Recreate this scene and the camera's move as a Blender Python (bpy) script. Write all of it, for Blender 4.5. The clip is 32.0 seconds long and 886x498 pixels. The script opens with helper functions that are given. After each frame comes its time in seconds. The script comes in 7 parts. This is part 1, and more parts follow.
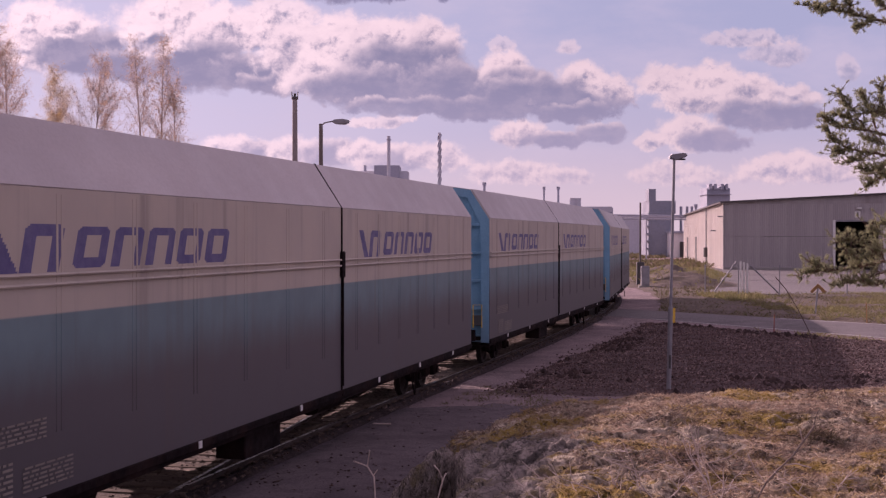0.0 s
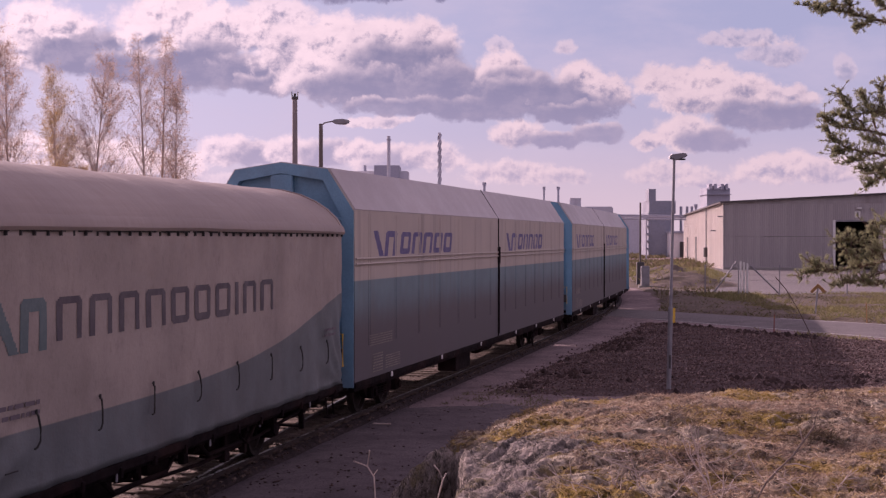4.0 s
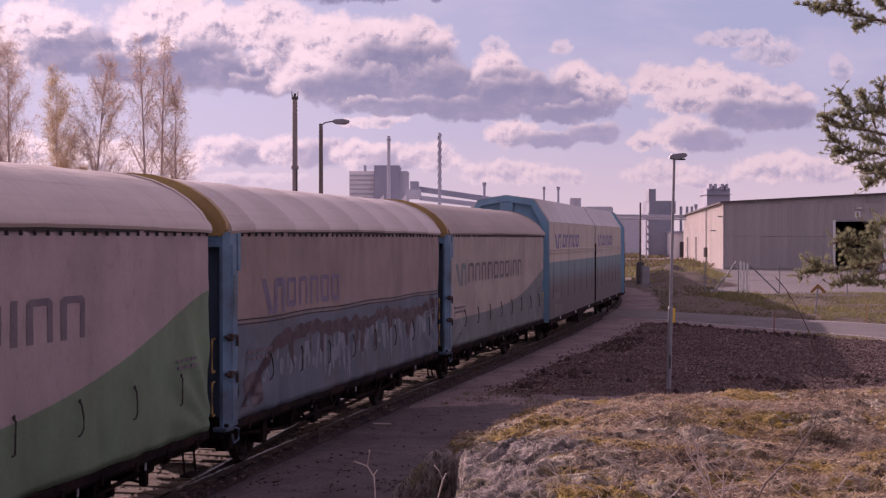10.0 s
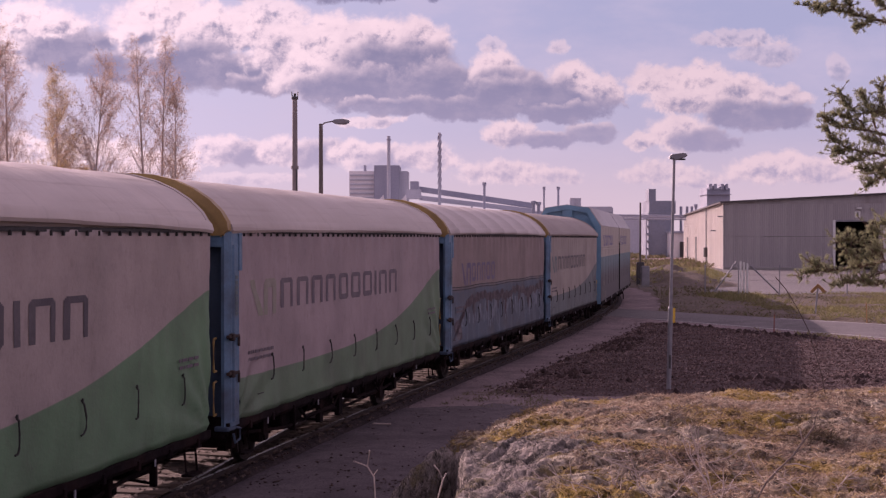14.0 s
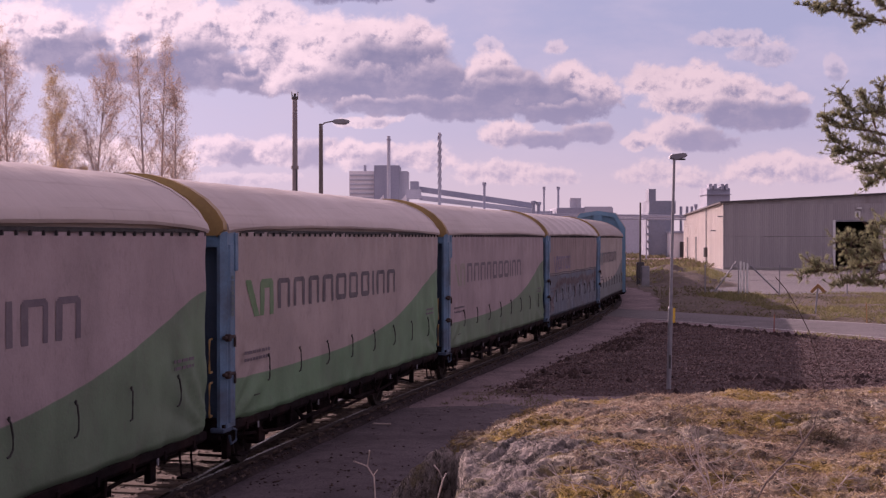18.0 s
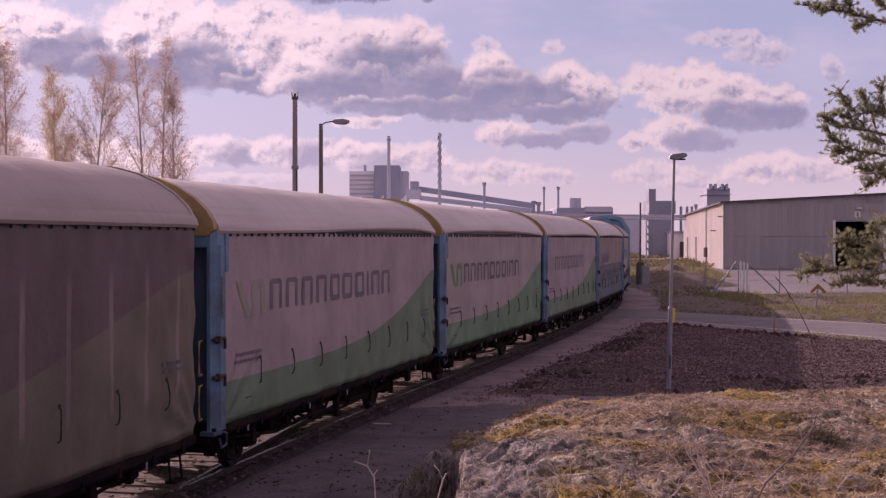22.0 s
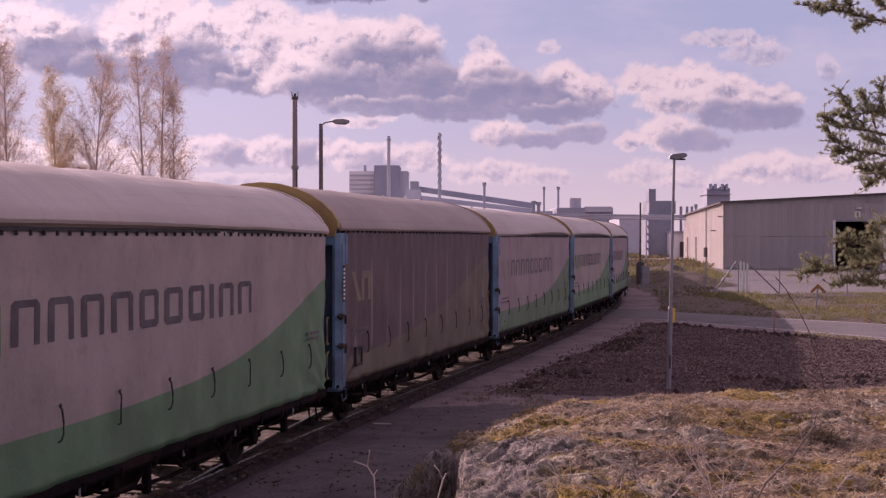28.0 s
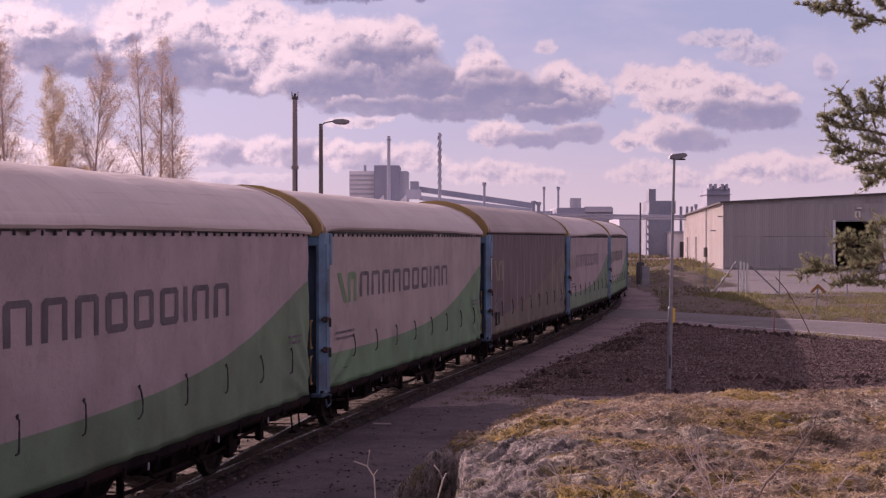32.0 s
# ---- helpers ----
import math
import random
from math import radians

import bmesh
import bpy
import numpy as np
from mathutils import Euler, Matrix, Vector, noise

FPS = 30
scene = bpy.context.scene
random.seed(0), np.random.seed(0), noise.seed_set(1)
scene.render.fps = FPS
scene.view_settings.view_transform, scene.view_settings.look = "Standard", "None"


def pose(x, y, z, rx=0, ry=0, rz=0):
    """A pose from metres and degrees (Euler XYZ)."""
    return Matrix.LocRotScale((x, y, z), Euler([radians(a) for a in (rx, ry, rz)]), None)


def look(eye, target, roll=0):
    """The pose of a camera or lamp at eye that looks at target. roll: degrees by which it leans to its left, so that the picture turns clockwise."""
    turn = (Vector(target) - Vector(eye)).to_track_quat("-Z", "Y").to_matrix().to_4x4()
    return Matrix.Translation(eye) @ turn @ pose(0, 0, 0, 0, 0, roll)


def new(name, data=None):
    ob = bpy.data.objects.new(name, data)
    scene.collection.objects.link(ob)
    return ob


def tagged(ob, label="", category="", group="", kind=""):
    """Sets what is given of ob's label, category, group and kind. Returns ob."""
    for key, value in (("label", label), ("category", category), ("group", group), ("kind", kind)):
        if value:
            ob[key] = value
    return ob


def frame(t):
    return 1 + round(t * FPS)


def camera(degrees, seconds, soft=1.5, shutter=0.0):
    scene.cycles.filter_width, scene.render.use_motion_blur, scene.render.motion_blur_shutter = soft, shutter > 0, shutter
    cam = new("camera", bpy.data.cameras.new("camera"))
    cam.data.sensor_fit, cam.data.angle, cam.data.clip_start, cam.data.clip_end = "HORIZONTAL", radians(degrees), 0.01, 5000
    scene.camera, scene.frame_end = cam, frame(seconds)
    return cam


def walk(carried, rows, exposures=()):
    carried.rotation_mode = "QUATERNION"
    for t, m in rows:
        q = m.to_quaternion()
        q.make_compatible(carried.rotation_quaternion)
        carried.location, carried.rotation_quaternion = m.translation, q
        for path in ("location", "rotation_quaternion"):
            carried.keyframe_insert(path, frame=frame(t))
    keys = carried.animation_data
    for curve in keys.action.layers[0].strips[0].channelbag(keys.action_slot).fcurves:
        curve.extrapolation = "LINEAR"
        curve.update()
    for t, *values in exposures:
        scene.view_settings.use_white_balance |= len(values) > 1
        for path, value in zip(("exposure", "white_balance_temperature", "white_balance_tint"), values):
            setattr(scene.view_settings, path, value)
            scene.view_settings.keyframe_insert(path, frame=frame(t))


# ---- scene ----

# World: metres, rail head at z = 0, the film camera above x = 0, y = 0 looking along +y.
SECONDS = 32.0
cam = camera(36.19, SECONDS, soft=1.3)
CAM_POSE = pose(0, 0, 3.8, 90 - 0.4536, 0, 0)
walk(cam, [(0.0, CAM_POSE), (SECONDS, CAM_POSE)], exposures=[(0.0, 0.03, 6600, 51), (SECONDS, 0.03, 6600, 51)])

# ---------------------------------------------------------------- light
SUN_EL = 21.5
SUN_DIR = Vector((-0.62, 0.78, 0)).normalized() * math.cos(radians(SUN_EL)) + Vector((0, 0, math.sin(radians(SUN_EL))))
sun = new("sun", bpy.data.lights.new("sun", "SUN"))
sun.data.energy, sun.data.angle, sun.data.color = 5.0, radians(0.6), (1.0, 0.88, 0.76)
sun.matrix_world = look(SUN_DIR * 300, (0, 0, 0))
world = bpy.data.worlds.new("world")
scene.world = world
world.use_nodes = True
wn = world.node_tree.nodes
sky = wn.new("ShaderNodeTexSky")
sky.sky_type, sky.sun_disc = "NISHITA", False
sky.sun_elevation, sky.sun_rotation = radians(SUN_EL), math.atan2(SUN_DIR.x, SUN_DIR.y)
sky.dust_density, sky.air_density = 2.0, 1.0
wn["Background"].inputs["Strength"].default_value = 0.115
haze = wn.new("ShaderNodeTexNoise")
haze.inputs["Scale"].default_value, haze.inputs["Detail"].default_value = 2.2, 6.0
cover = wn.new("ShaderNodeMapRange")
for k, value in enumerate((0.35, 0.65, 0.35, 0.75)):
    cover.inputs[k + 1].default_value = value
veil = wn.new("ShaderNodeMix")
veil.data_type = "RGBA"
veil.inputs[7].default_value = (6.25, 5.6, 5.75, 1.0)
wl = world.node_tree.links
wl.new(haze.outputs[0], cover.inputs[0])
wl.new(cover.outputs[0], veil.inputs[0])
wl.new(sky.outputs[0], veil.inputs[6])
wl.new(veil.outputs[2], wn["Background"].inputs["Color"])


# ---------------------------------------------------------------- node helper
class Nodes:
    def __init__(self, name):
        self.mat = bpy.data.materials.new(name)
        self.mat.use_nodes = True
        self.t = self.mat.node_tree
        self.bsdf = self.t.nodes["Principled BSDF"]
        self.coord = self.t.nodes.new("ShaderNodeTexCoord").outputs["Object"]
        self.split = None

    def put(self, value, socket):
        if isinstance(value, bpy.types.NodeSocket):
            self.t.links.new(value, socket)
        else:
            if isinstance(value, tuple) and len(value) == 3 and socket.type == "RGBA":
                value = (*value, 1.0)
            socket.default_value = value

    def xyz(self, i):
        if self.split is None:
            self.split = self.t.nodes.new("ShaderNodeSeparateXYZ")
            self.t.links.new(self.coord, self.split.inputs[0])
        return self.split.outputs[i]

    def m(self, op, a, b=0.0, c=None, clamp=False):
        n = self.t.nodes.new("ShaderNodeMath")
        n.operation, n.use_clamp = op, clamp
        self.put(a, n.inputs[0])
        self.put(b, n.inputs[1])
        if c is not None:
            self.put(c, n.inputs[2])
        return n.outputs[0]

    def ramp(self, v, lo, hi, a=0.0, b=1.0):
        n = self.t.nodes.new("ShaderNodeMapRange")
        n.interpolation_type = "SMOOTHSTEP"
        for i, x in enumerate((v, lo, hi, a, b)):
            self.put(x, n.inputs[i])
        return n.outputs[0]

    def mix(self, f, a, b):
        n = self.t.nodes.new("ShaderNodeMix")
        n.data_type = "RGBA"
        self.put(f, n.inputs[0])
        self.put(a, n.inputs[6])
        self.put(b, n.inputs[7])
        return n.outputs[2]

    def noise(self, scale, detail=4.0, stretch=None, rough=0.55, coord=None):
        n = self.t.nodes.new("ShaderNodeTexNoise")
        n.inputs["Scale"].default_value, n.inputs["Detail"].default_value, n.inputs["Roughness"].default_value = scale, detail, rough
        src = coord or self.coord
        if stretch:
            mp = self.t.nodes.new("ShaderNodeMapping")
            mp.inputs["Scale"].default_value = stretch
            self.t.links.new(src, mp.inputs[0])
            src = mp.outputs[0]
        self.t.links.new(src, n.inputs["Vector"])
        return n.outputs[0]

    def voronoi(self, scale):
        n = self.t.nodes.new("ShaderNodeTexVoronoi")
        n.inputs["Scale"].default_value = scale
        self.t.links.new(self.coord, n.inputs["Vector"])
        return n

    def random(self):
        return self.t.nodes.new("ShaderNodeObjectInfo").outputs["Random"]

    def bump(self, height, strength, distance=0.02):
        n = self.t.nodes.new("ShaderNodeBump")
        n.inputs["Strength"].default_value, n.inputs["Distance"].default_value = strength, distance
        self.t.links.new(height, n.inputs["Height"])
        self.t.links.new(n.outputs[0], self.bsdf.inputs["Normal"])

    def done(self, color, rough=0.6, metal=0.0, spec=None):
        self.put(color, self.bsdf.inputs["Base Color"])
        self.put(rough, self.bsdf.inputs["Roughness"])
        self.put(metal, self.bsdf.inputs["Metallic"])
        if spec is not None:
            self.put(spec, self.bsdf.inputs["Specular IOR Level"])
        return self.mat


def surface(name, c1, c2, scale=1.5, rough=0.6, metal=0.0, bump=0.15, fine=30.0, dirt=None, dirt_amount=0.4, stretch=None, vary=0.0, spec=None):
    """A weathered surface: two colours mixed by broad noise, dirt in blotches, fine grain in the relief."""
    n = Nodes(name)
    col = n.mix(n.ramp(n.noise(scale, 5, stretch), 0.35, 0.65), c1, c2)
    grain = n.noise(fine, 3)
    col = n.mix(n.ramp(grain, 0.3, 0.75, 0.0, 0.35), col, tuple(0.7 * c for c in c1))
    if dirt:
        col = n.mix(n.ramp(n.noise(scale * 0.45, 6, stretch), 0.45, 0.7, 0.0, dirt_amount), col, dirt)
    if vary:
        col = n.mix(n.m("MULTIPLY", n.random(), vary), col, tuple(0.55 * c for c in c2))
    n.bump(grain, bump)
    return n.done(col, n.ramp(n.noise(scale * 3, 3), 0.3, 0.7, rough - 0.1, min(1.0, rough + 0.12)), metal, spec)


# ---------------------------------------------------------------- mesh helpers
def mesh_of(name, verts, faces, material=None, smooth=False):
    me = bpy.data.meshes.new(name)
    me.from_pydata(verts, [], faces)
    if material:
        me.materials.append(material)
    if smooth:
        me.shade_smooth()
    me.update()
    return me


def part(name, bm, material, parent=None, label="", smooth=False):
    """Links a bmesh, or a mesh, as one object under a thing or under a part."""
    if isinstance(bm, bmesh.types.BMesh):
        me = bpy.data.meshes.new(name)
        bmesh.ops.recalc_face_normals(bm, faces=bm.faces[:])
        bm.to_mesh(me)
        bm.free()
        if material:
            me.materials.append(material)
        if smooth:
            me.shade_smooth()
            me.set_sharp_from_angle(angle=radians(40))
    else:
        me = bm
    ob = new(name, me)
    ob.parent = parent
    if label:
        ob["label"] = label
    return ob


def thing(name, label, category, m=None, group="", kind=""):
    ob = new(name)
    ob.empty_display_size = 0.3
    if m is not None:
        ob.matrix_world = m
    return tagged(ob, label, category, group, kind)


def box(bm, x0, x1, y0, y1, z0, z1, bevel=0.0):
    r = bmesh.ops.create_cube(bm, size=1.0, matrix=Matrix.LocRotScale(((x0 + x1) / 2, (y0 + y1) / 2, (z0 + z1) / 2), None, (abs(x1 - x0), abs(y1 - y0), abs(z1 - z0))))
    if bevel:
        edges = list({e for v in r["verts"] for e in v.link_edges})
        bmesh.ops.bevel(bm, geom=edges, offset=bevel, segments=1, affect="EDGES")
    return bm


def boxed(x0, x1, y0, y1, z0, z1, bevel=0.0):
    return box(bmesh.new(), x0, x1, y0, y1, z0, z1, bevel)


def rod(bm, a, b, r, r2=None, seg=8):
    a, b = Vector(a), Vector(b)
    d = b - a
    m = Matrix.Translation((a + b) / 2) @ d.to_track_quat("Z", "Y").to_matrix().to_4x4()
    bmesh.ops.create_cone(bm, cap_ends=True, segments=seg, radius1=r, radius2=r if r2 is None else r2, depth=d.length, matrix=m)
    return bm


def wire(bm, points, r, seg=6):
    """A bent rod through points."""
    rings = []
    pts = [Vector(p) for p in points]
    for i, p in enumerate(pts):
        d = (pts[min(i + 1, len(pts) - 1)] - pts[max(i - 1, 0)]).normalized()
        q = d.to_track_quat("Z", "Y")
        rings.append([bm.verts.new(p + q @ Vector((r * math.cos(2 * math.pi * k / seg), r * math.sin(2 * math.pi * k / seg), 0))) for k in range(seg)])
    for a, b in zip(rings, rings[1:]):
        for k in range(seg):
            bm.faces.new((a[k], a[(k + 1) % seg], b[(k + 1) % seg], b[k]))
    bm.faces.new(rings[0][::-1])
    bm.faces.new(rings[-1])
    return bm


def prism(bm, outline, axis, a, b):
    """An outline (two coordinates a point) drawn out along an axis from a to b."""
    def at(p, w):
        return {"x": (w, p[0], p[1]), "y": (p[0], w, p[1]), "z": (p[0], p[1], w)}[axis]
    lo = [bm.verts.new(at(p, a)) for p in outline]
    hi = [bm.verts.new(at(p, b)) for p in outline]
    n = len(outline)
    bm.faces.new(lo[::-1])
    bm.faces.new(hi)
    for i in range(n):
        bm.faces.new((lo[i], lo[(i + 1) % n], hi[(i + 1) % n], hi[i]))
    return bm


def shell(outer, inner, a, b):
    """A hoop between two outlines of y, z with as many points, drawn out along x from a to b."""
    bm = bmesh.new()
    rows = [[bm.verts.new((w, *p)) for p in o] for o, w in ((outer, a), (outer, b), (inner, b), (inner, a))]
    for i in range(len(outer) - 1):
        for k in range(4):
            p, q = rows[k], rows[(k + 1) % 4]
            bm.faces.new((p[i], p[i + 1], q[i + 1], q[i]))
    for i in (0, -1):
        bm.faces.new([r[i] for r in rows])
    return bm


RNG = np.random.default_rng(7)
TABLE = RNG.random((256, 256))


def value_noise(x, y):
    xi, yi = np.floor(x).astype(int), np.floor(y).astype(int)
    fx, fy = x - xi, y - yi
    fx, fy = fx * fx * (3 - 2 * fx), fy * fy * (3 - 2 * fy)
    g = lambda i, j: TABLE[(xi + i) % 256, (yi + j) % 256]
    return (g(0, 0) * (1 - fx) + g(1, 0) * fx) * (1 - fy) + (g(0, 1) * (1 - fx) + g(1, 1) * fx) * fy


def fbm(x, y, octaves=5):
    total, amp = 0.0, 0.5
    for k in range(octaves):
        total = total + amp * (value_noise(x * 2 ** k + 17.3 * k, y * 2 ** k + 9.1 * k) - 0.5)
        amp *= 0.5
    return total


def step(lo, hi, v):
    t = np.clip((v - lo) / (hi - lo), 0, 1)
    return t * t * (3 - 2 * t)


def grid_mesh(name, xs, ys, zf, material, smooth=True):
    gx, gy = np.meshgrid(xs, ys)
    gz = zf(gx, gy)
    v = np.stack([gx.ravel(), gy.ravel(), gz.ravel()], 1)
    nx, ny = len(xs), len(ys)
    i = (np.arange(ny - 1)[:, None] * nx + np.arange(nx - 1)[None]).ravel()
    f = np.stack([i, i + 1, i + nx + 1, i + nx], 1)
    return array_mesh(name, v, f, material, smooth)


def array_mesh(name, v, f, material, smooth=False):
    me = bpy.data.meshes.new(name)
    v, f = np.asarray(v, dtype=np.float32), np.asarray(f, dtype=np.int32)
    k = f.shape[1]
    me.vertices.add(len(v))
    me.vertices.foreach_set("co", v.ravel())
    me.loops.add(f.size)
    me.loops.foreach_set("vertex_index", f.ravel())
    me.polygons.add(len(f))
    me.polygons.foreach_set("loop_start", np.arange(len(f), dtype=np.int32) * k)
    me.polygons.foreach_set("use_smooth", np.full(len(f), smooth))
    me.update(calc_edges=True)
    if material:
        me.materials.append(material)
    return me


# ---------------------------------------------------------------- the line of the track
HALF = 1.55          # half the width of the rolling stock
S_KNOTS = np.array([-60, -16, -4, 8, 20, 32, 44, 56, 68, 80, 120, 260.0])
T_KNOTS = np.array([.185, .19, .2095, .239, .266, .258, .238, .205, .150, .085, -.12, -.12])
S_ALL = np.arange(-60, 260, 0.1)
A_ALL = np.arctan(np.interp(S_ALL, S_KNOTS, T_KNOTS))
X_ALL = np.concatenate([[0], np.cumsum(np.sin(A_ALL)[:-1] * 0.1)])
Y_ALL = np.concatenate([[0], np.cumsum(np.cos(A_ALL)[:-1] * 0.1)])
_zero = int(np.argmin(abs(S_ALL)))
X_ALL += -4.076 - X_ALL[_zero]
Y_ALL += 16.818 - Y_ALL[_zero]
X_ALL, Y_ALL = X_ALL - HALF * np.cos(A_ALL), Y_ALL + HALF * np.sin(A_ALL)


def track(s, left=0.0):
    """A point beside the middle of the track, and its heading (from +y towards +x)."""
    a = np.interp(s, S_ALL, A_ALL)
    return np.interp(s, S_ALL, X_ALL) - left * np.cos(a), np.interp(s, S_ALL, Y_ALL) + left * np.sin(a), a


def run(t):
    """How far the train has come at t seconds."""
    return 3.474 * t - 0.007 * (t - 16.0) ** 2


def vehicle_pose(s, pivot):
    x0, y0, _ = track(s - pivot)
    x1, y1, _ = track(s + pivot)
    return pose((x0 + x1) / 2, (y0 + y1) / 2, 0, 0, 0, math.degrees(math.atan2(y1 - y0, x1 - x0)))


# ---------------------------------------------------------------- materials
M_BLUE = surface("blue_paint", (0.08, 0.17, 0.26), (0.105, 0.215, 0.32), 2.2, 0.5, 0, 0.10, 25, (0.05, 0.045, 0.055), 0.75)
M_BLUE_HIGH = surface("light_blue_paint", (0.12, 0.27, 0.38), (0.15, 0.32, 0.44), 1.2, 0.45, 0, 0.08, 25, (0.08, 0.08, 0.09), 0.5)
# Grimy blue, its colour darkened for the shade in the recess between wagons
M_BLUE_SHADED_GRIMY = surface("shaded_grimy_blue_paint", (0.04, 0.07, 0.11), (0.055, 0.09, 0.135), 1.0, 0.7, 0, 0.1, 25, (0.04, 0.03, 0.03), 0.7)
M_YELLOW = surface("ochre_paint", (0.35, 0.225, 0.07), (0.42, 0.27, 0.085), 1.5, 0.5, 0, 0.08, 25, (0.16, 0.10, 0.05), 0.5)
M_FRAME = surface("underframe_paint", (0.009, 0.006, 0.007), (0.017, 0.011, 0.012), 2.5, 0.85, 0, 0.2, 40, (0.06, 0.03, 0.025), 0.3, spec=0.06)
M_WHEEL = surface("wheel_steel", (0.02, 0.014, 0.013), (0.035, 0.025, 0.022), 4, 0.65, 0.0, 0.15, 40, spec=0.2)
M_STEEL = surface("worn_steel", (0.42, 0.40, 0.38), (0.30, 0.28, 0.27), 3, 0.3, 0.9, 0.05, 50)
M_RUST = surface("rusty_rail", (0.055, 0.034, 0.029), (0.038, 0.025, 0.023), 4, 0.8, 0.2, 0.25, 40)
M_GALV = surface("galvanised_steel", (0.27, 0.27, 0.29), (0.20, 0.20, 0.22), 2, 0.55, 0.3, 0.05, 30)
M_DARKPOLE = surface("dark_wood", (0.10, 0.085, 0.075), (0.15, 0.13, 0.12), 2, 0.85, 0, 0.2, 30, stretch=(1, 1, 0.2))
M_POLE = surface("grey_pole_paint", (0.21, 0.185, 0.185), (0.27, 0.24, 0.235), 2, 0.7, 0, 0.1, 30, (0.10, 0.085, 0.08), 0.4, (1, 1, 0.3))
M_WHITE = surface("white_paint", (0.70, 0.70, 0.68), (0.6, 0.6, 0.58), 3, 0.6, 0, 0.05, 20)
M_TAG = surface("pale_grey_paint", (0.28, 0.28, 0.30), (0.20, 0.20, 0.22), 4, 0.6)
M_BLACK = surface("black_rubber", (0.02, 0.02, 0.02), (0.035, 0.03, 0.03), 4, 0.7, 0, 0.1, 30)
M_SIGNYELLOW = surface("sign_yellow", (0.75, 0.48, 0.04), (0.68, 0.42, 0.04), 3, 0.5, 0, 0.02, 20)
M_ORANGE = surface("sign_orange", (0.36, 0.19, 0.06), (0.24, 0.13, 0.05), 6, 0.6, 0, 0.05, 20)
M_STAKE = surface("faded_red_paint", (0.30, 0.11, 0.10), (0.22, 0.10, 0.09), 6, 0.8)
M_CONCRETE = surface("concrete", (0.34, 0.33, 0.31), (0.26, 0.25, 0.24), 1.2, 0.9, 0, 0.25, 25, (0.15, 0.14, 0.12), 0.4, vary=0.3)
M_SLEEPER = surface("sleeper_wood", (0.17, 0.128, 0.102), (0.22, 0.17, 0.135), 3, 0.9, 0, 0.3, 30, (0.07, 0.05, 0.042), 0.5, vary=0.5, spec=0.1)
M_GLASS = surface("dark_glass", (0.03, 0.035, 0.045), (0.05, 0.055, 0.065), 1, 0.15)
M_GRAPH = surface("graphite_box", (0.05, 0.05, 0.055), (0.07, 0.065, 0.06), 2, 0.6)


def roof_material(name, light, dark, bands=0.0):
    n = Nodes(name)
    col = n.mix(n.ramp(n.noise(0.9, 5, (0.35, 1.0, 1.0)), 0.3, 0.7), light, dark)
    col = n.mix(n.ramp(n.noise(1.1, 5, (1.6, 0.35, 0.35)), 0.5, 0.8, 0, 0.35), col, (0.30, 0.26, 0.24))
    col = n.mix(n.m("MULTIPLY", n.random(), 0.3), col, tuple(0.75 * c for c in dark))
    # dark lengthwise streaks: shade of the roof's folds put into the colour
    col = n.mix(n.ramp(n.noise(4.5, 5, (0.03, 1.0, 1.0), 0.6), 0.50, 0.68, 0, 0.55), col, (0.27, 0.21, 0.18))
    col = n.mix(n.ramp(n.noise(0.35, 5), 0.45, 0.7, 0, 0.4), col, (0.33, 0.26, 0.22))
    if bands:
        col = n.mix(n.ramp(n.m("FRACT", n.m("DIVIDE", n.xyz(0), 1.84)), 0.05, 1.0, bands, 0.0), col, (0.70, 0.63, 0.60))
    seam = n.m("PINGPONG", n.xyz(0), 0.92)
    col = n.mix(n.ramp(seam, 0.004, 0.05, 0.16, 0.0), col, (0.24, 0.20, 0.18))
    n.bump(n.m("ADD", n.noise(3.0, 4, (1.6, 0.4, 0.4)), n.noise(4.5, 4, (0.05, 1.0, 1.0))), 0.35, 0.04)
    return n.done(col, 0.62)


M_ROOF = roof_material("tarpaulin_roof", (0.56, 0.485, 0.445), (0.46, 0.395, 0.36))
M_ROOF_DULL = roof_material("dull_tarpaulin_roof", (0.35, 0.285, 0.25), (0.28, 0.225, 0.20))
M_ROOF_BANDED = roof_material("banded_tarpaulin_roof", (0.54, 0.47, 0.44), (0.44, 0.38, 0.35), 0.40)
M_ROOF_STEEL = surface("painted_steel_roof", (0.50, 0.455, 0.45), (0.44, 0.40, 0.40), 0.5, 0.55, 0, 0.06, 20, (0.30, 0.26, 0.25), 0.35, (0.3, 1.0, 1.0))


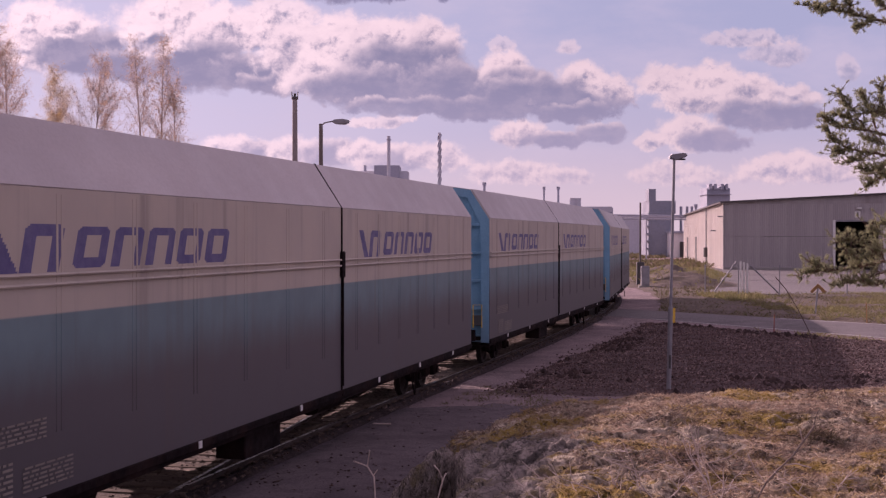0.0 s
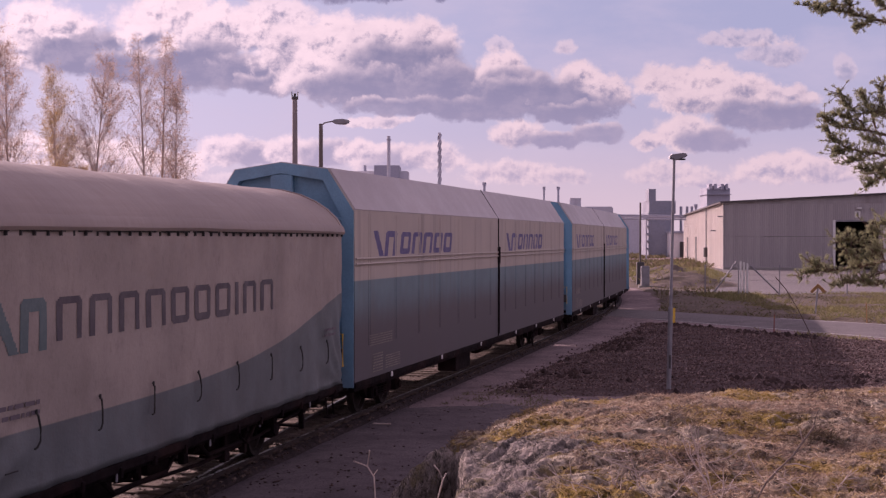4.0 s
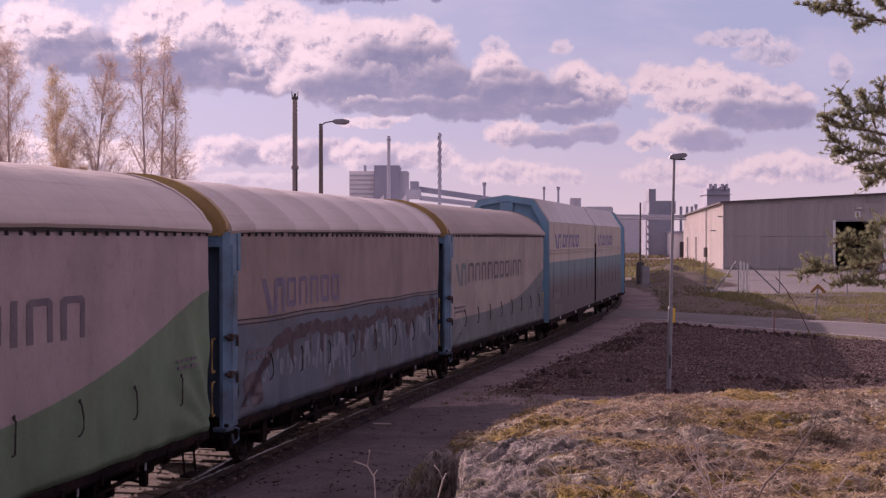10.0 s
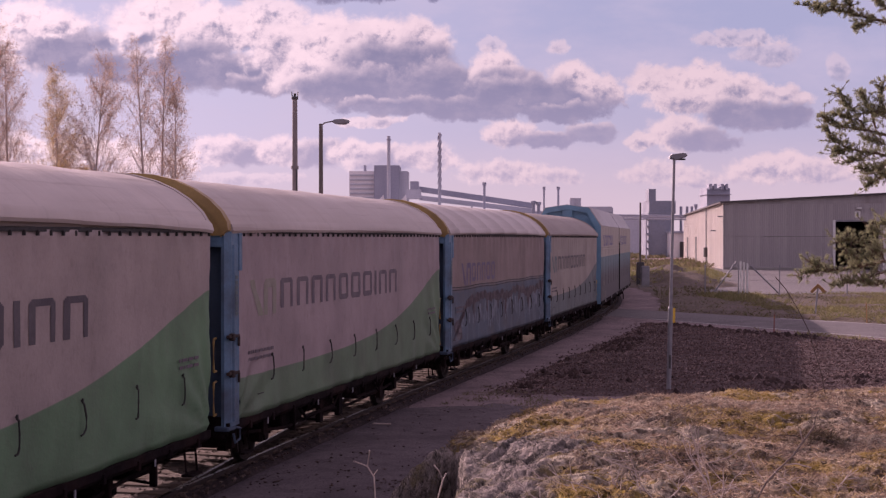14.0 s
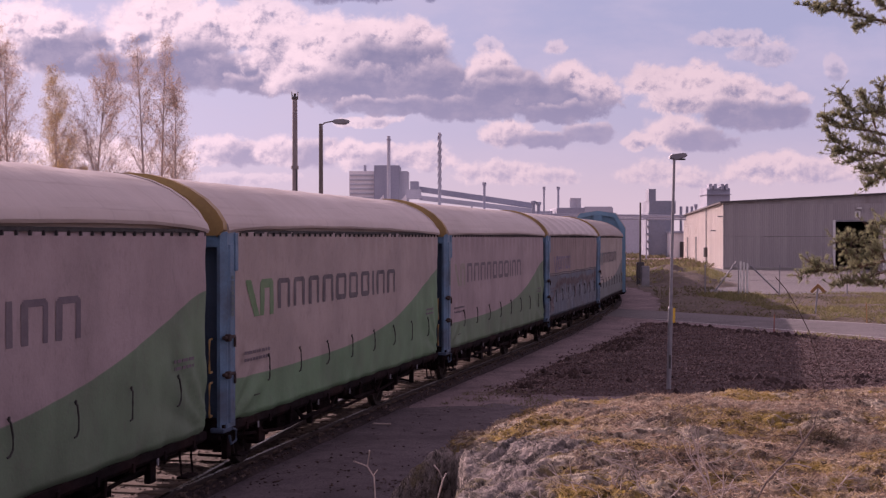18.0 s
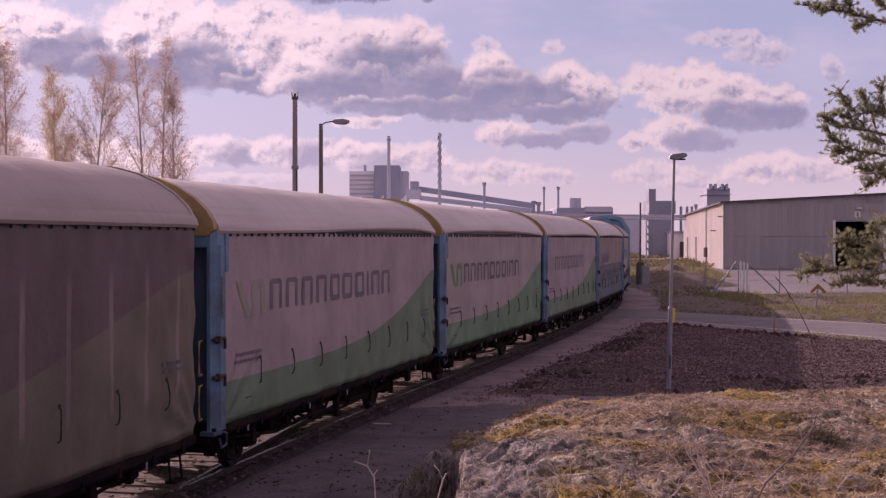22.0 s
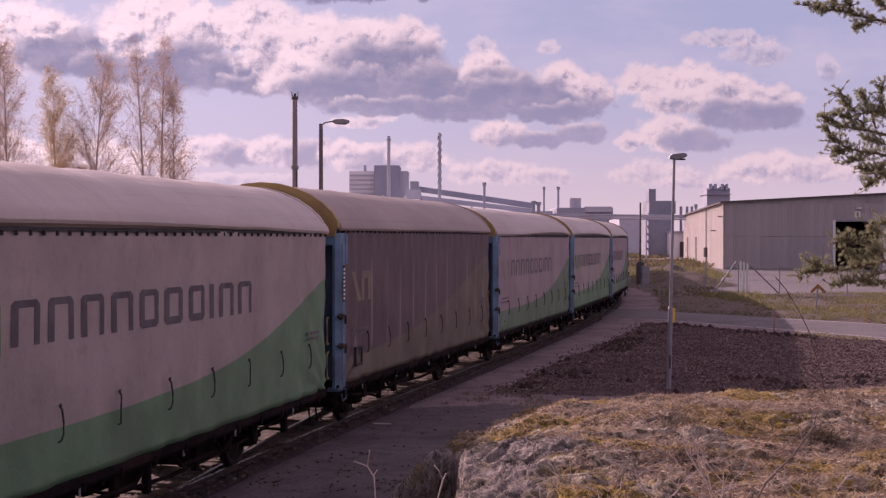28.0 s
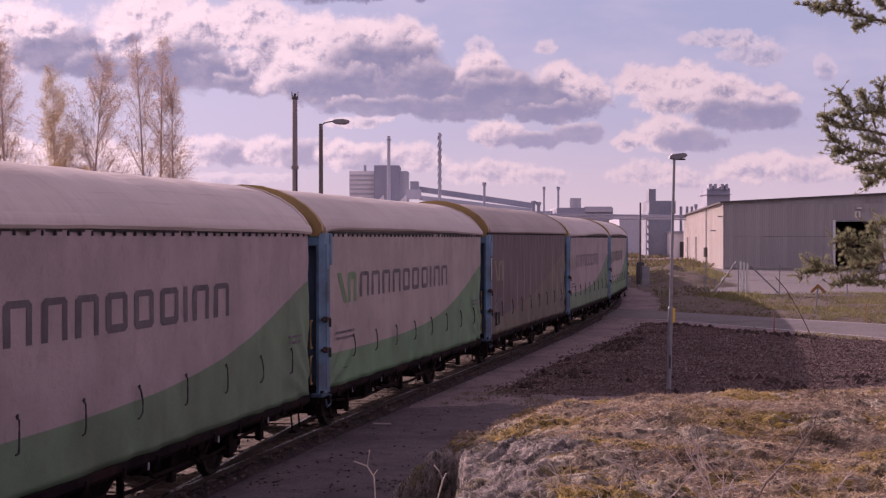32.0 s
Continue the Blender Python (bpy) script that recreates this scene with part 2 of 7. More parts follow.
def curtain_material(name, upper, lower, front, rise, reach, level, streak=0.3, grime=(0.11, 0.085, 0.08), wash=None, blur=0.0):
    """A lorry-type curtain in two colours: the lower one rises in a sweep towards the front of the wagon."""
    n = Nodes(name)
    x, z = n.xyz(0), n.xyz(2)
    d = n.m("SUBTRACT", front, x)
    q = n.m("POWER", n.m("MAXIMUM", n.m("DIVIDE", d, reach), 0.0), 1.35)
    edge = n.m("MULTIPLY_ADD", n.m("EXPONENT", n.m("MULTIPLY", q, -1.0)), rise, level)
    low = n.ramp(n.m("SUBTRACT", edge, n.m("ADD", z, n.m("MULTIPLY", n.m("SUBTRACT", n.noise(1.2, 5, (1.0, 1.0, 0.4)), 0.5), blur))), -0.012 - 0.5 * blur, 0.012 + 0.3 * blur)
    cloth = n.noise(1.1, 5)
    up = n.mix(n.ramp(cloth, 0.3, 0.7), upper, tuple(0.82 * c for c in upper))
    dn = n.mix(n.ramp(cloth, 0.3, 0.7), lower, tuple(0.75 * c for c in lower))
    col = n.mix(low, up, dn)
    if wash:
        # pale runs where rain has washed the cloth below each strap eye
        ph = n.m("PINGPONG", n.m("ADD", x, n.m("MULTIPLY", n.noise(0.8, 4, (1.0, 1.0, 0.12)), 0.30)), 0.53)
        run_ = n.m("MULTIPLY", n.ramp(ph, 0.035, 0.075, 1.0, 0.0), n.ramp(n.noise(1.4, 4, (1.6, 1.0, 0.3)), 0.36, 0.52))
        run_ = n.m("MULTIPLY", run_, n.m("MULTIPLY", n.ramp(z, 3.6, 2.9), n.ramp(z, 1.5, 1.75)))
        col = n.mix(n.m("MULTIPLY", run_, 0.95), col, wash)
    runs = n.noise(1.7, 5, (1.0, 1.0, 0.12), 0.6)
    col = n.mix(n.ramp(runs, 0.50, 0.80, 0.0, streak * 0.8), col, grime)
    col = n.mix(n.ramp(n.noise(0.6, 6), 0.42, 0.72, 0.0, streak * 0.8), col, grime)
    col = n.mix(n.ramp(n.noise(34.0, 4, (1.0, 1.0, 0.5), 0.7), 0.42, 0.70, 0.0, 0.14), col, grime)
    col = n.mix(n.ramp(n.noise(7.0, 5, (1.0, 1.0, 0.6), 0.65), 0.52, 0.72, 0.0, 0.22), col, grime)
    creases = n.noise(1.3, 5, (0.8, 1.0, 1.3), 0.6)
    n.bump(n.m("ADD", creases, n.m("MULTIPLY", n.noise(26.0, 3), 0.15)), 0.35, 0.06)
    return n.done(col, 0.58, spec=0.35)


def hicap_material():
    n = Nodes("steel_side")
    z = n.xyz(2)
    wob = n.m("MULTIPLY", n.m("SUBTRACT", n.noise(1.6, 4, (1.0, 1.0, 0.3)), 0.5), 0.5)
    zz = n.m("ADD", z, wob)
    cream = n.mix(n.ramp(n.noise(0.9, 5), 0.3, 0.7), (0.475, 0.41, 0.345), (0.42, 0.365, 0.315))
    teal = n.mix(n.ramp(n.noise(1.3, 5), 0.3, 0.7), (0.14, 0.225, 0.25), (0.115, 0.185, 0.21))
    col = n.mix(n.ramp(z, 2.93, 2.96), teal, cream)
    col = n.mix(n.ramp(zz, 1.9, 2.8, 0.92, 0.0), col, (0.086, 0.069, 0.076))
    col = n.mix(n.ramp(n.noise(3.0, 4, (1.0, 1.0, 0.05)), 0.5, 0.8, 0.0, 0.5), col, (0.10, 0.08, 0.075))
    n.bump(n.noise(3.0, 3, (1, 1, 0.3)), 0.1, 0.02)
    return n.done(col, 0.55)


M_HICAP = hicap_material()
M_MARK_NAVY = surface("mark_navy", (0.09, 0.078, 0.21), (0.12, 0.105, 0.24), 2, 0.55)
M_MARK_GREY = surface("mark_grey", (0.075, 0.062, 0.075), (0.10, 0.085, 0.095), 1.5, 0.55)
M_MARK_GREEN = surface("mark_green", (0.10, 0.20, 0.09), (0.115, 0.22, 0.10), 1.5, 0.55)
M_MARK_VIOLET = surface("mark_violet", (0.16, 0.13, 0.20), (0.12, 0.10, 0.16), 1.5, 0.6)
M_MARK_FADED = surface("mark_faded_green", (0.25, 0.245, 0.185), (0.28, 0.25, 0.21), 1.5, 0.6)
M_MARK_OLIVE = surface("mark_olive", (0.22, 0.18, 0.12), (0.17, 0.14, 0.10), 1.5, 0.6)
M_MARK_TEAL = surface("mark_teal", (0.09, 0.14, 0.145), (0.11, 0.16, 0.165), 1.5, 0.55)
M_MARK_PALE = surface("mark_pale", (0.28, 0.25, 0.21), (0.22, 0.19, 0.17), 1.5, 0.6)
M_MARK_WASHED = surface("mark_washed", (0.125, 0.10, 0.12), (0.14, 0.115, 0.13), 1.5, 0.6)
M_PAINT_SPRAY = surface("sprayed_maroon", (0.036, 0.018, 0.03), (0.055, 0.028, 0.042), 2, 0.5)
M_PAINT_PALE = surface("sprayed_grey_blue", (0.125, 0.15, 0.19), (0.18, 0.205, 0.25), 3, 0.5)

UPPER = (0.375, 0.295, 0.298)
LIVERY = {
    "first": dict(upper=(0.385, 0.325, 0.285), lower=(0.145, 0.17, 0.175), rise=1.05, level=1.70, streak=0.28),
    "sprayed": dict(upper=(0.29, 0.215, 0.20), lower=(0.10, 0.135, 0.18), rise=0.0, blur=0.25, level=2.46, streak=0.55),
    "green": dict(upper=UPPER, lower=(0.135, 0.222, 0.135), rise=1.42, level=1.62, streak=0.25),
    "fresh": dict(upper=(0.395, 0.322, 0.298), lower=(0.13, 0.255, 0.14), rise=1.42, level=1.62, streak=0.2),
    "brown": dict(upper=(0.128, 0.088, 0.09), lower=(0.165, 0.138, 0.10), rise=2.0, level=1.35, streak=0.6, grime=(0.075, 0.05, 0.052), reach=5.6, wash=(0.25, 0.19, 0.18)),
}


# ---------------------------------------------------------------- marks
def cloth_wave(gx, gz, x0, x1, z0, z1, seed):
    """How far the cloth of a curtain stands out at x, z."""
    fz = (gz - z0) / (z1 - z0)
    end = np.exp(-(gx - x0) / 0.9) + np.exp(-(x1 - gx) / 1.4)
    wave = 0.040 * fbm(gx * 1.9 + seed * 3, fz * 0.9 + seed, 3)
    wave = wave + 0.036 * fbm(gx * 2.2 + gz * 1.6 + seed, gx * 0.3 - gz * 1.5, 3) * (0.35 + 1.6 * end)
    wave = wave + 0.060 * fbm(gx * 3.4 - gz * 2.6 + seed * 2, gx * 0.5 + gz * 0.7, 3) * np.exp(-(x1 - gx) / 1.6) * step(0.8, 0.1, fz)
    wave = wave + 0.012 * np.sin(gx * 11 + seed + 1.2 * np.sin(gx * 0.8)) * step(0.75, 1.0, fz)
    fan = np.arctan2(fz * 2.9 + 0.1, x1 - gx + 0.25)
    wave = wave + 0.020 * np.sin(fan * 17 + seed + 1.5 * fbm(gx * 1.3 + seed, gz * 1.3, 3)) * np.exp(-((x1 - gx) / 1.5) ** 2) * step(0.85, 0.25, fz)
    back = np.arctan2(fz * 2.9 + 0.1, gx - x0 + 0.25)
    wave = wave + 0.024 * np.sin(back * 15 + seed * 2 + 1.5 * fbm(gx * 1.3 + seed, gz * 1.3 + 5, 3)) * np.exp(-((gx - x0) / 1.7) ** 2) * step(0.6, 0.1, fz)
    return wave + 0.020 * np.exp(-fz / 0.07) * np.sin(gx * 5.2 + 2 * np.sin(gx * 1.3))


def flat_wave(gx, gz):
    return 0.0 * gx


def sheet_mark(name, x0, x1, z0, z1, nx, nz, inside, material, wave=flat_wave, lift=0.006, lean=0.0):
    """A thin painted shape on a wagon side: the cells of a fine grid for which inside(i, j) holds, laid on the cloth."""
    keep = np.array([[inside(i, j) for i in range(nx)] for j in range(nz)])
    js, is_ = np.nonzero(keep)
    q = np.stack([js * (nx + 1) + is_, js * (nx + 1) + is_ + 1, (js + 1) * (nx + 1) + is_ + 1, (js + 1) * (nx + 1) + is_], 1)
    used, inv = np.unique(q.ravel(), return_inverse=True)
    gx = x0 + (x1 - x0) * (used % (nx + 1)) / nx
    gz = z0 + (z1 - z0) * (used // (nx + 1)) / nz
    gx = gx + lean * (gz - z0)
    y = -(HALF - 0.01 + wave(gx, gz) + lift)
    v = np.stack([gx, y, gz], 1)
    return array_mesh(name, v, inv.reshape(-1, 4), material)


def plain_shape(kind, thick):
    """A plain mark on a 20 by 24 field: arch, ring, bar or slant."""
    cut = 4.5

    def corner(i, j, left, right):
        # rounds the upper or lower corners of a field
        x, z = min(i, 19 - i) + 0.5, min(j, 23 - j) + 0.5
        return x < cut and z < cut and math.hypot(cut - x, cut - z) > cut and ((i < 10 and left) or (i >= 10 and right))

    def arch(i, j):
        return (i < thick or i >= 20 - thick or j >= 24 - thick) and not (j > 12 and corner(i, j, True, True))

    def ring(i, j):
        return (i < thick or i >= 20 - thick or j >= 24 - thick or j < thick) and not corner(i, j, True, True)

    def bar(i, j):
        return True

    def slant(i, j):
        return abs(i - (15.5 - j * 0.55)) < thick * 0.62
    return {"arch": arch, "ring": ring, "bar": bar, "slant": slant}[kind]


LONG_ROW = ("arch", "arch", "arch", "arch", "ring", "ring", "ring", "bar", "arch", "arch")
SHORT_ROW = ("ring", "arch", "arch", "ring", "ring")


def row_of_shapes(parent, x0, x1, z0, z1, kinds, material, label, wave=flat_wave, lift=0.006, lean=0.0, thick=4, gap=0.24):
    """One plain shape to each place of a row from x0 to x1; a bar takes less room."""
    room = [0.42 if k == "bar" else 1.0 for k in kinds]
    unit = (x1 - x0) / (sum(room) - gap)
    a = x0
    for kind, wide in zip(kinds, room):
        b = a + unit * (wide - gap)
        part("mark", sheet_mark("mark", a, b, z0, z1, 20, 24, plain_shape(kind, thick), material, wave, lift, lean), None, parent, label)
        a += unit * wide


def emblem_of_shapes(parent, x0, x1, z0, z1, material, label, wave=flat_wave, lift=0.006, lean=0.0, thick=6):
    """A slanted bar and an arch side by side."""
    mid = x0 + (x1 - x0) * 0.50
    for a, b, kind in ((x0, mid, "slant"), (mid + 0.02, x1, "arch")):
        part("emblem", sheet_mark("emblem", a, b, z0, z1, 20, 24, plain_shape(kind, thick), material, wave, lift, lean), None, parent, label)


def small_bars(x0, x1, z0, z1, rows, y, seed):
    """Rows of plain bars in place of small unreadable writing."""
    rng = random.Random(seed)
    bm = bmesh.new()
    dz = (z1 - z0) / rows
    for r in range(rows):
        x = x0
        while x > x1:
            w = rng.uniform(0.05, 0.22)
            box(bm, max(x - w, x1), x, y, y - 0.004, z1 - r * dz - dz * 0.45, z1 - r * dz)
            x -= w + 0.04
    return bm


# ---------------------------------------------------------------- running gear
def wheel_mesh():
    bm = bmesh.new()
    profile = [(0.10, -0.06), (0.16, -0.08), (0.36, -0.05), (0.40, -0.075), (0.475, -0.075), (0.49, -0.05), (0.465, -0.04), (0.455, 0.06), (0.39, 0.065), (0.36, 0.0), (0.16, 0.09), (0.10, 0.09)]
    seg = 28
    rings = [[bm.verts.new((r * math.cos(2 * math.pi * k / seg), w, r * math.sin(2 * math.pi * k / seg))) for k in range(seg)] for r, w in profile]
    for i in range(len(rings)):
        a, b = rings[i], rings[(i + 1) % len(rings)]
        for k in range(seg):
            bm.faces.new((a[k], a[(k + 1) % seg], b[(k + 1) % seg], b[k]))
    me = bpy.data.meshes.new("wheel")
    bmesh.ops.recalc_face_normals(bm, faces=bm.faces[:])
    bm.to_mesh(me)
    bm.free()
    me.materials.append(M_WHEEL)
    return me


WHEEL = wheel_mesh()
SPUN = []      # wheelsets with their parent's running


def wheelset(parent, x):
    bm = bmesh.new()
    rod(bm, (0, -0.98, 0), (0, 0.98, 0), 0.075, seg=12)
    box(bm, -0.10, 0.10, -0.35, -0.2, -0.10, 0.10, 0.03)
    ob = part("wheelset", bm, M_WHEEL, parent)
    ob.location = (x, 0, 0.455)
    for y, turn in ((-0.762, 180), (0.762, 0)):
        w = part("wheel", WHEEL, None, ob)
        w.matrix_local = pose(0, y, 0, 0, 0, turn)
    SPUN.append((ob, x))
    return ob


def axle_gear(parent, x):
    for y in (-1.02, 1.02):
        bm = boxed(x - 0.15, x + 0.15, y - 0.13, y + 0.13, 0.33, 0.60, 0.04)
        rod(bm, (x, y - math.copysign(0.05, -y) * 0, 0.455), (x, y + math.copysign(0.17, y), 0.455), 0.10, seg=12)
        part("axlebox", bm, M_FRAME, parent)
        bm = bmesh.new()
        for i in range(6):
            half = 0.62 - 0.085 * i
            pts = [(x + half * u, y, 0.76 - 0.11 * (1 - u * u) - 0.018 * i) for u in (-1, -0.6, -0.2, 0.2, 0.6, 1)]
            for p, q in zip(pts, pts[1:]):
                prism(bm, [(p[0], p[2]), (q[0], q[2]), (q[0], q[2] - 0.015), (p[0], p[2] - 0.015)], "y", y - 0.06, y + 0.06)
        part("leaf_spring", bm, M_FRAME, parent)
        bm = prism(bmesh.new(), [(x - 0.5, 0.86), (x + 0.5, 0.86), (x + 0.24, 0.30), (x + 0.18, 0.30), (x + 0.16, 0.62), (x - 0.16, 0.62), (x - 0.18, 0.30), (x - 0.24, 0.30)], "y", y - math.copysign(0.16, y), y - math.copysign(0.14, y))
        part("axle_guard", bm, M_FRAME, parent)


def buffers(parent, x_end, sign, y=0.98, z=1.02):
    for side in (-y, y):
        bm = boxed(x_end - 0.03 * sign, x_end + 0.03 * sign, side - 0.16, side + 0.16, z - 0.16, z + 0.16)
        rod(bm, (x_end, side, z), (x_end + 0.24 * sign, side, z), 0.10, 0.085, 12)
        rod(bm, (x_end + 0.24 * sign, side, z), (x_end + 0.27 * sign, side, z), 0.20, 0.20, 16)
        part("buffer", bm, M_FRAME, parent)
    bm = boxed(x_end - 0.1 * sign, x_end + 0.05 * sign, -0.12, 0.12, 0.82, 1.04, 0.02)
    wire(bm, [(x_end, 0, 0.95), (x_end + 0.17 * sign, 0, 0.90), (x_end + 0.24 * sign, 0, 0.70), (x_end + 0.20 * sign, 0, 0.55)], 0.035)
    part("coupling_hook", bm, M_FRAME, parent)


# ---------------------------------------------------------------- wagons
ROOF_LINE = [(-1.56, 3.90), (-1.545, 4.02), (-1.44, 4.19), (-1.25, 4.37), (-1.0, 4.53), (-0.7, 4.66), (-0.35, 4.75), (0, 4.78),
             (0.35, 4.75), (0.7, 4.66), (1.0, 4.53), (1.25, 4.37), (1.44, 4.19), (1.545, 4.02), (1.56, 3.90)]


def curtain_mesh(name, x0, x1, z0, z1, material, seed, side=-1):
    xs, zs = (np.linspace(x0, x1, 220), np.linspace(z0, z1, 34)) if side < 0 else (np.linspace(x0, x1, 40), np.linspace(z0, z1, 8))
    gx, gz = np.meshgrid(xs, zs)
    wave = cloth_wave(gx, gz, x0, x1, z0, z1, seed)
    y = side * (HALF - 0.01 + wave)
    n = gx.size
    v = np.concatenate([np.stack([gx.ravel(), y.ravel(), gz.ravel()], 1), np.stack([gx.ravel(), y.ravel() - side * 0.012, gz.ravel()], 1)])
    nx, nz = len(xs), len(zs)
    i = (np.arange(nz - 1)[:, None] * nx + np.arange(nx - 1)[None]).ravel()
    f = np.stack([i, i + 1, i + nx + 1, i + nx], 1)
    if side > 0:
        f = f[:, ::-1]
    back = f[:, ::-1] + n
    b, t = np.arange(nx - 1), np.arange(nx - 1) + (nz - 1) * nx
    rim = np.concatenate([np.stack([b + 1, b, b + n, b + 1 + n], 1), np.stack([t, t + 1, t + 1 + n, t + n], 1)])
    return array_mesh(name, v, np.concatenate([f, back, rim]), material, True)


# how far the edge of each roof gapes over its curtain rail, and where along the wagon it gapes most
ROOF_GAPE = [(0.03, 0.5), (0.05, 0.5), (0.05, 0.6), (0.115, 0.42), (0.115, 0.78), (0.0, 0.5), (0.10, 0.25), (0.04, 0.5)]


def curtain_wagon(label, livery, seed, mark, spray=False, yellow=True):
    """A two-axle curtain-sided wagon, its middle at x = 0, its front towards +x."""
    w = thing("curtain_wagon", label, "freight wagon", group="curtain wagons of the train")
    front, rear, post = 6.8, -6.15, -6.62
    opt = LIVERY[livery]
    high = 0.08 if livery == "brown" else 0.0
    line = [(y, z + high) for y, z in ROOF_LINE]
    top_cloth = {"first": M_ROOF_DULL, "brown": M_ROOF_DULL, "sprayed": M_ROOF_BANDED}.get(livery, M_ROOF)
    cloth = curtain_material("curtain_" + livery + str(seed), front=front, **{"reach": 3.4, **opt})
    part("curtain", curtain_mesh("curtain", rear, front - 0.02, 0.99, 3.90 + high, cloth, seed), None, w)
    part("curtain", curtain_mesh("curtain", rear, front - 0.02, 0.99, 3.90 + high, cloth, seed + 50, 1), None, w)
    # roof in bays, sagging a little between its bows
    nx = 120
    xs = np.linspace(post + 0.08, front, nx)
    sag = 0.025 * np.abs(np.sin((xs - xs[0]) / (xs[-1] - xs[0]) * math.pi * 7)) ** 0.7
    rows = []
    amp, peak = ROOF_GAPE[seed - 1]

    def gape(x):
        u = np.clip((x - post - 0.2) / (front - post - 0.21), 0.0, 1.0)
        return amp * np.sin(math.pi * u ** (math.log(0.5) / math.log(peak))) ** 0.65 + 0.03 * fbm(u * 11 + seed, u * 0 + seed * 1.3, 3)
    for k, (y, z) in enumerate(line):
        lift = (z - 3.90 - high) / 0.88
        z = z + gape(xs) * max(0.0, 1.0 - lift / 0.45)
        rows.append(np.stack([xs, np.full(nx, y), z - 0.02 + (sag - 0.01) * lift + 0.02 * fbm(xs * 0.9 + seed, np.full(nx, k * 0.5), 3)], 1))
    v = np.concatenate(rows)
    i = (np.arange(len(line) - 1)[:, None] * nx + np.arange(nx - 1)[None]).ravel()
    me = array_mesh("roof", v, np.stack([i, i + nx, i + nx + 1, i + 1], 1), top_cloth, True)
    part("roof", me, None, w, "grimy pale tarpaulin roof")
    for y in (-1, 1):
        lip = [(0.97, 0.0), (1.022, -0.012), (1.036, 0.03), (1.020, 0.12), (0.992, 0.17), (0.955, 0.15)]
        v, f = [], []
        for k in range(60):
            x = post + 0.12 + k * (front - post - 0.13) / 59
            dz = 3.885 + high + float(gape(np.array(x)))
            crease = 0.010 * float(fbm(np.array(x * 2.3 + seed * 5), np.array(y * 3.0), 4))
            v += [(x, y * 1.55 * (q + crease), dz + r) for q, r in lip]
        for k in range(59):
            for j in range(6):
                f.append((k * 6 + j, k * 6 + (j + 1) % 6, k * 6 + 6 + (j + 1) % 6, k * 6 + 6 + j))
        bm = bmesh.new()
        bm.from_mesh(mesh_of("roof_lip", v, f + [(0, 1, 2, 3, 4, 5), (354, 355, 356, 357, 358, 359)]))
        part("roof_lip", bm, top_cloth, w, smooth=True)
        bm = boxed(rear, front - 0.02, y * 1.50, y * 1.555, 3.875 + high, 3.925 + high)
        for k in range(44):
            x = rear + 0.15 + k * 0.295
            box(bm, x, x + 0.022, y * 1.545, y * 1.582, 3.83 + high, 3.89 + high)
        part("curtain_rail", bm, M_BLACK, w)
        part("curtain_head", boxed(rear - 0.3, front - 0.05, y * 1.40, y * 1.50, 3.93 + high, 4.03 + high), M_ROOF_DULL, w, "grey strip above the curtain rail")
    # ends
    hoop = [(y * 1.008, z + 0.028) for y, z in line]
    inner = [(y * 0.93, z - 0.08) for y, z in line]
    part("end_hoop", shell(hoop, inner, post - 0.03, post + 0.11), M_YELLOW if yellow else top_cloth, w, "ochre roof hoop" if yellow else "", True)
    part("end_hoop", shell([(y * 1.0, z) for y, z in line], inner, front - 0.08, front + 0.02), top_cloth, w)
    gable = [(-1.5, 3.84), (1.5, 3.84)] + [(y * 0.97, z - 0.02) for y, z in line[::-1]]
    part("end_gable", prism(bmesh.new(), gable, "x", post - 0.01, post + 0.05), M_YELLOW if yellow else top_cloth, w, "ochre end gable" if yellow else "")
    outline = [(-1.5, 0.95), (1.5, 0.95)] + [(y * 0.97, z - 0.03) for y, z in line[::-1]]
    part("end_wall", prism(bmesh.new(), outline, "x", post + 0.22, post + 0.28), M_BLUE_SHADED_GRIMY, w)
    part("end_wall", prism(bmesh.new(), outline, "x", front - 0.07, front - 0.03), M_BLUE, w)
    for y in (-1, 1):
        bm = bmesh.new()
        prism(bm, [(post + 0.02, y * 1.44), (post, y * 1.50), (post + 0.1, y * 1.575), (rear - 0.06, y * 1.575), (rear - 0.06, y * 1.44)], "z", 0.93, 3.90)
        prism(bm, [(post + 0.12, y * 1.56), (post + 0.15, y * 1.605), (post + 0.30, y * 1.605), (post + 0.33, y * 1.56)], "z", 1.0, 3.7)
        box(bm, rear - 0.10, rear + 0.02, y * 1.53, y * 1.60, 3.30, 3.88, 0.01)
        box(bm, post + 0.01, post + 0.16, y * 1.10, y * 1.50, 3.66, 3.86, 0.01)
        box(bm, post + 0.01, post + 0.10, y * 1.06, y * 1.13, 0.95, 3.68, 0.01)
        corner = part("end_post", bm, M_BLUE, w)
        bm = boxed(post - 0.02, post + 0.30, y * 1.34, y * 1.57, 0.86, 0.935, 0.015)
        wire(bm, [(post + 0.30, y * 1.56, 0.90), (post + 0.44, y * 1.58, 0.86), (post + 0.42, y * 1.58, 0.70), (post + 0.28, y * 1.56, 0.66), (post + 0.24, y * 1.55, 0.80)], 0.02)
        part("lashing_eye", bm, M_BLUE_SHADED_GRIMY, corner, "grimy blue lashing eye")
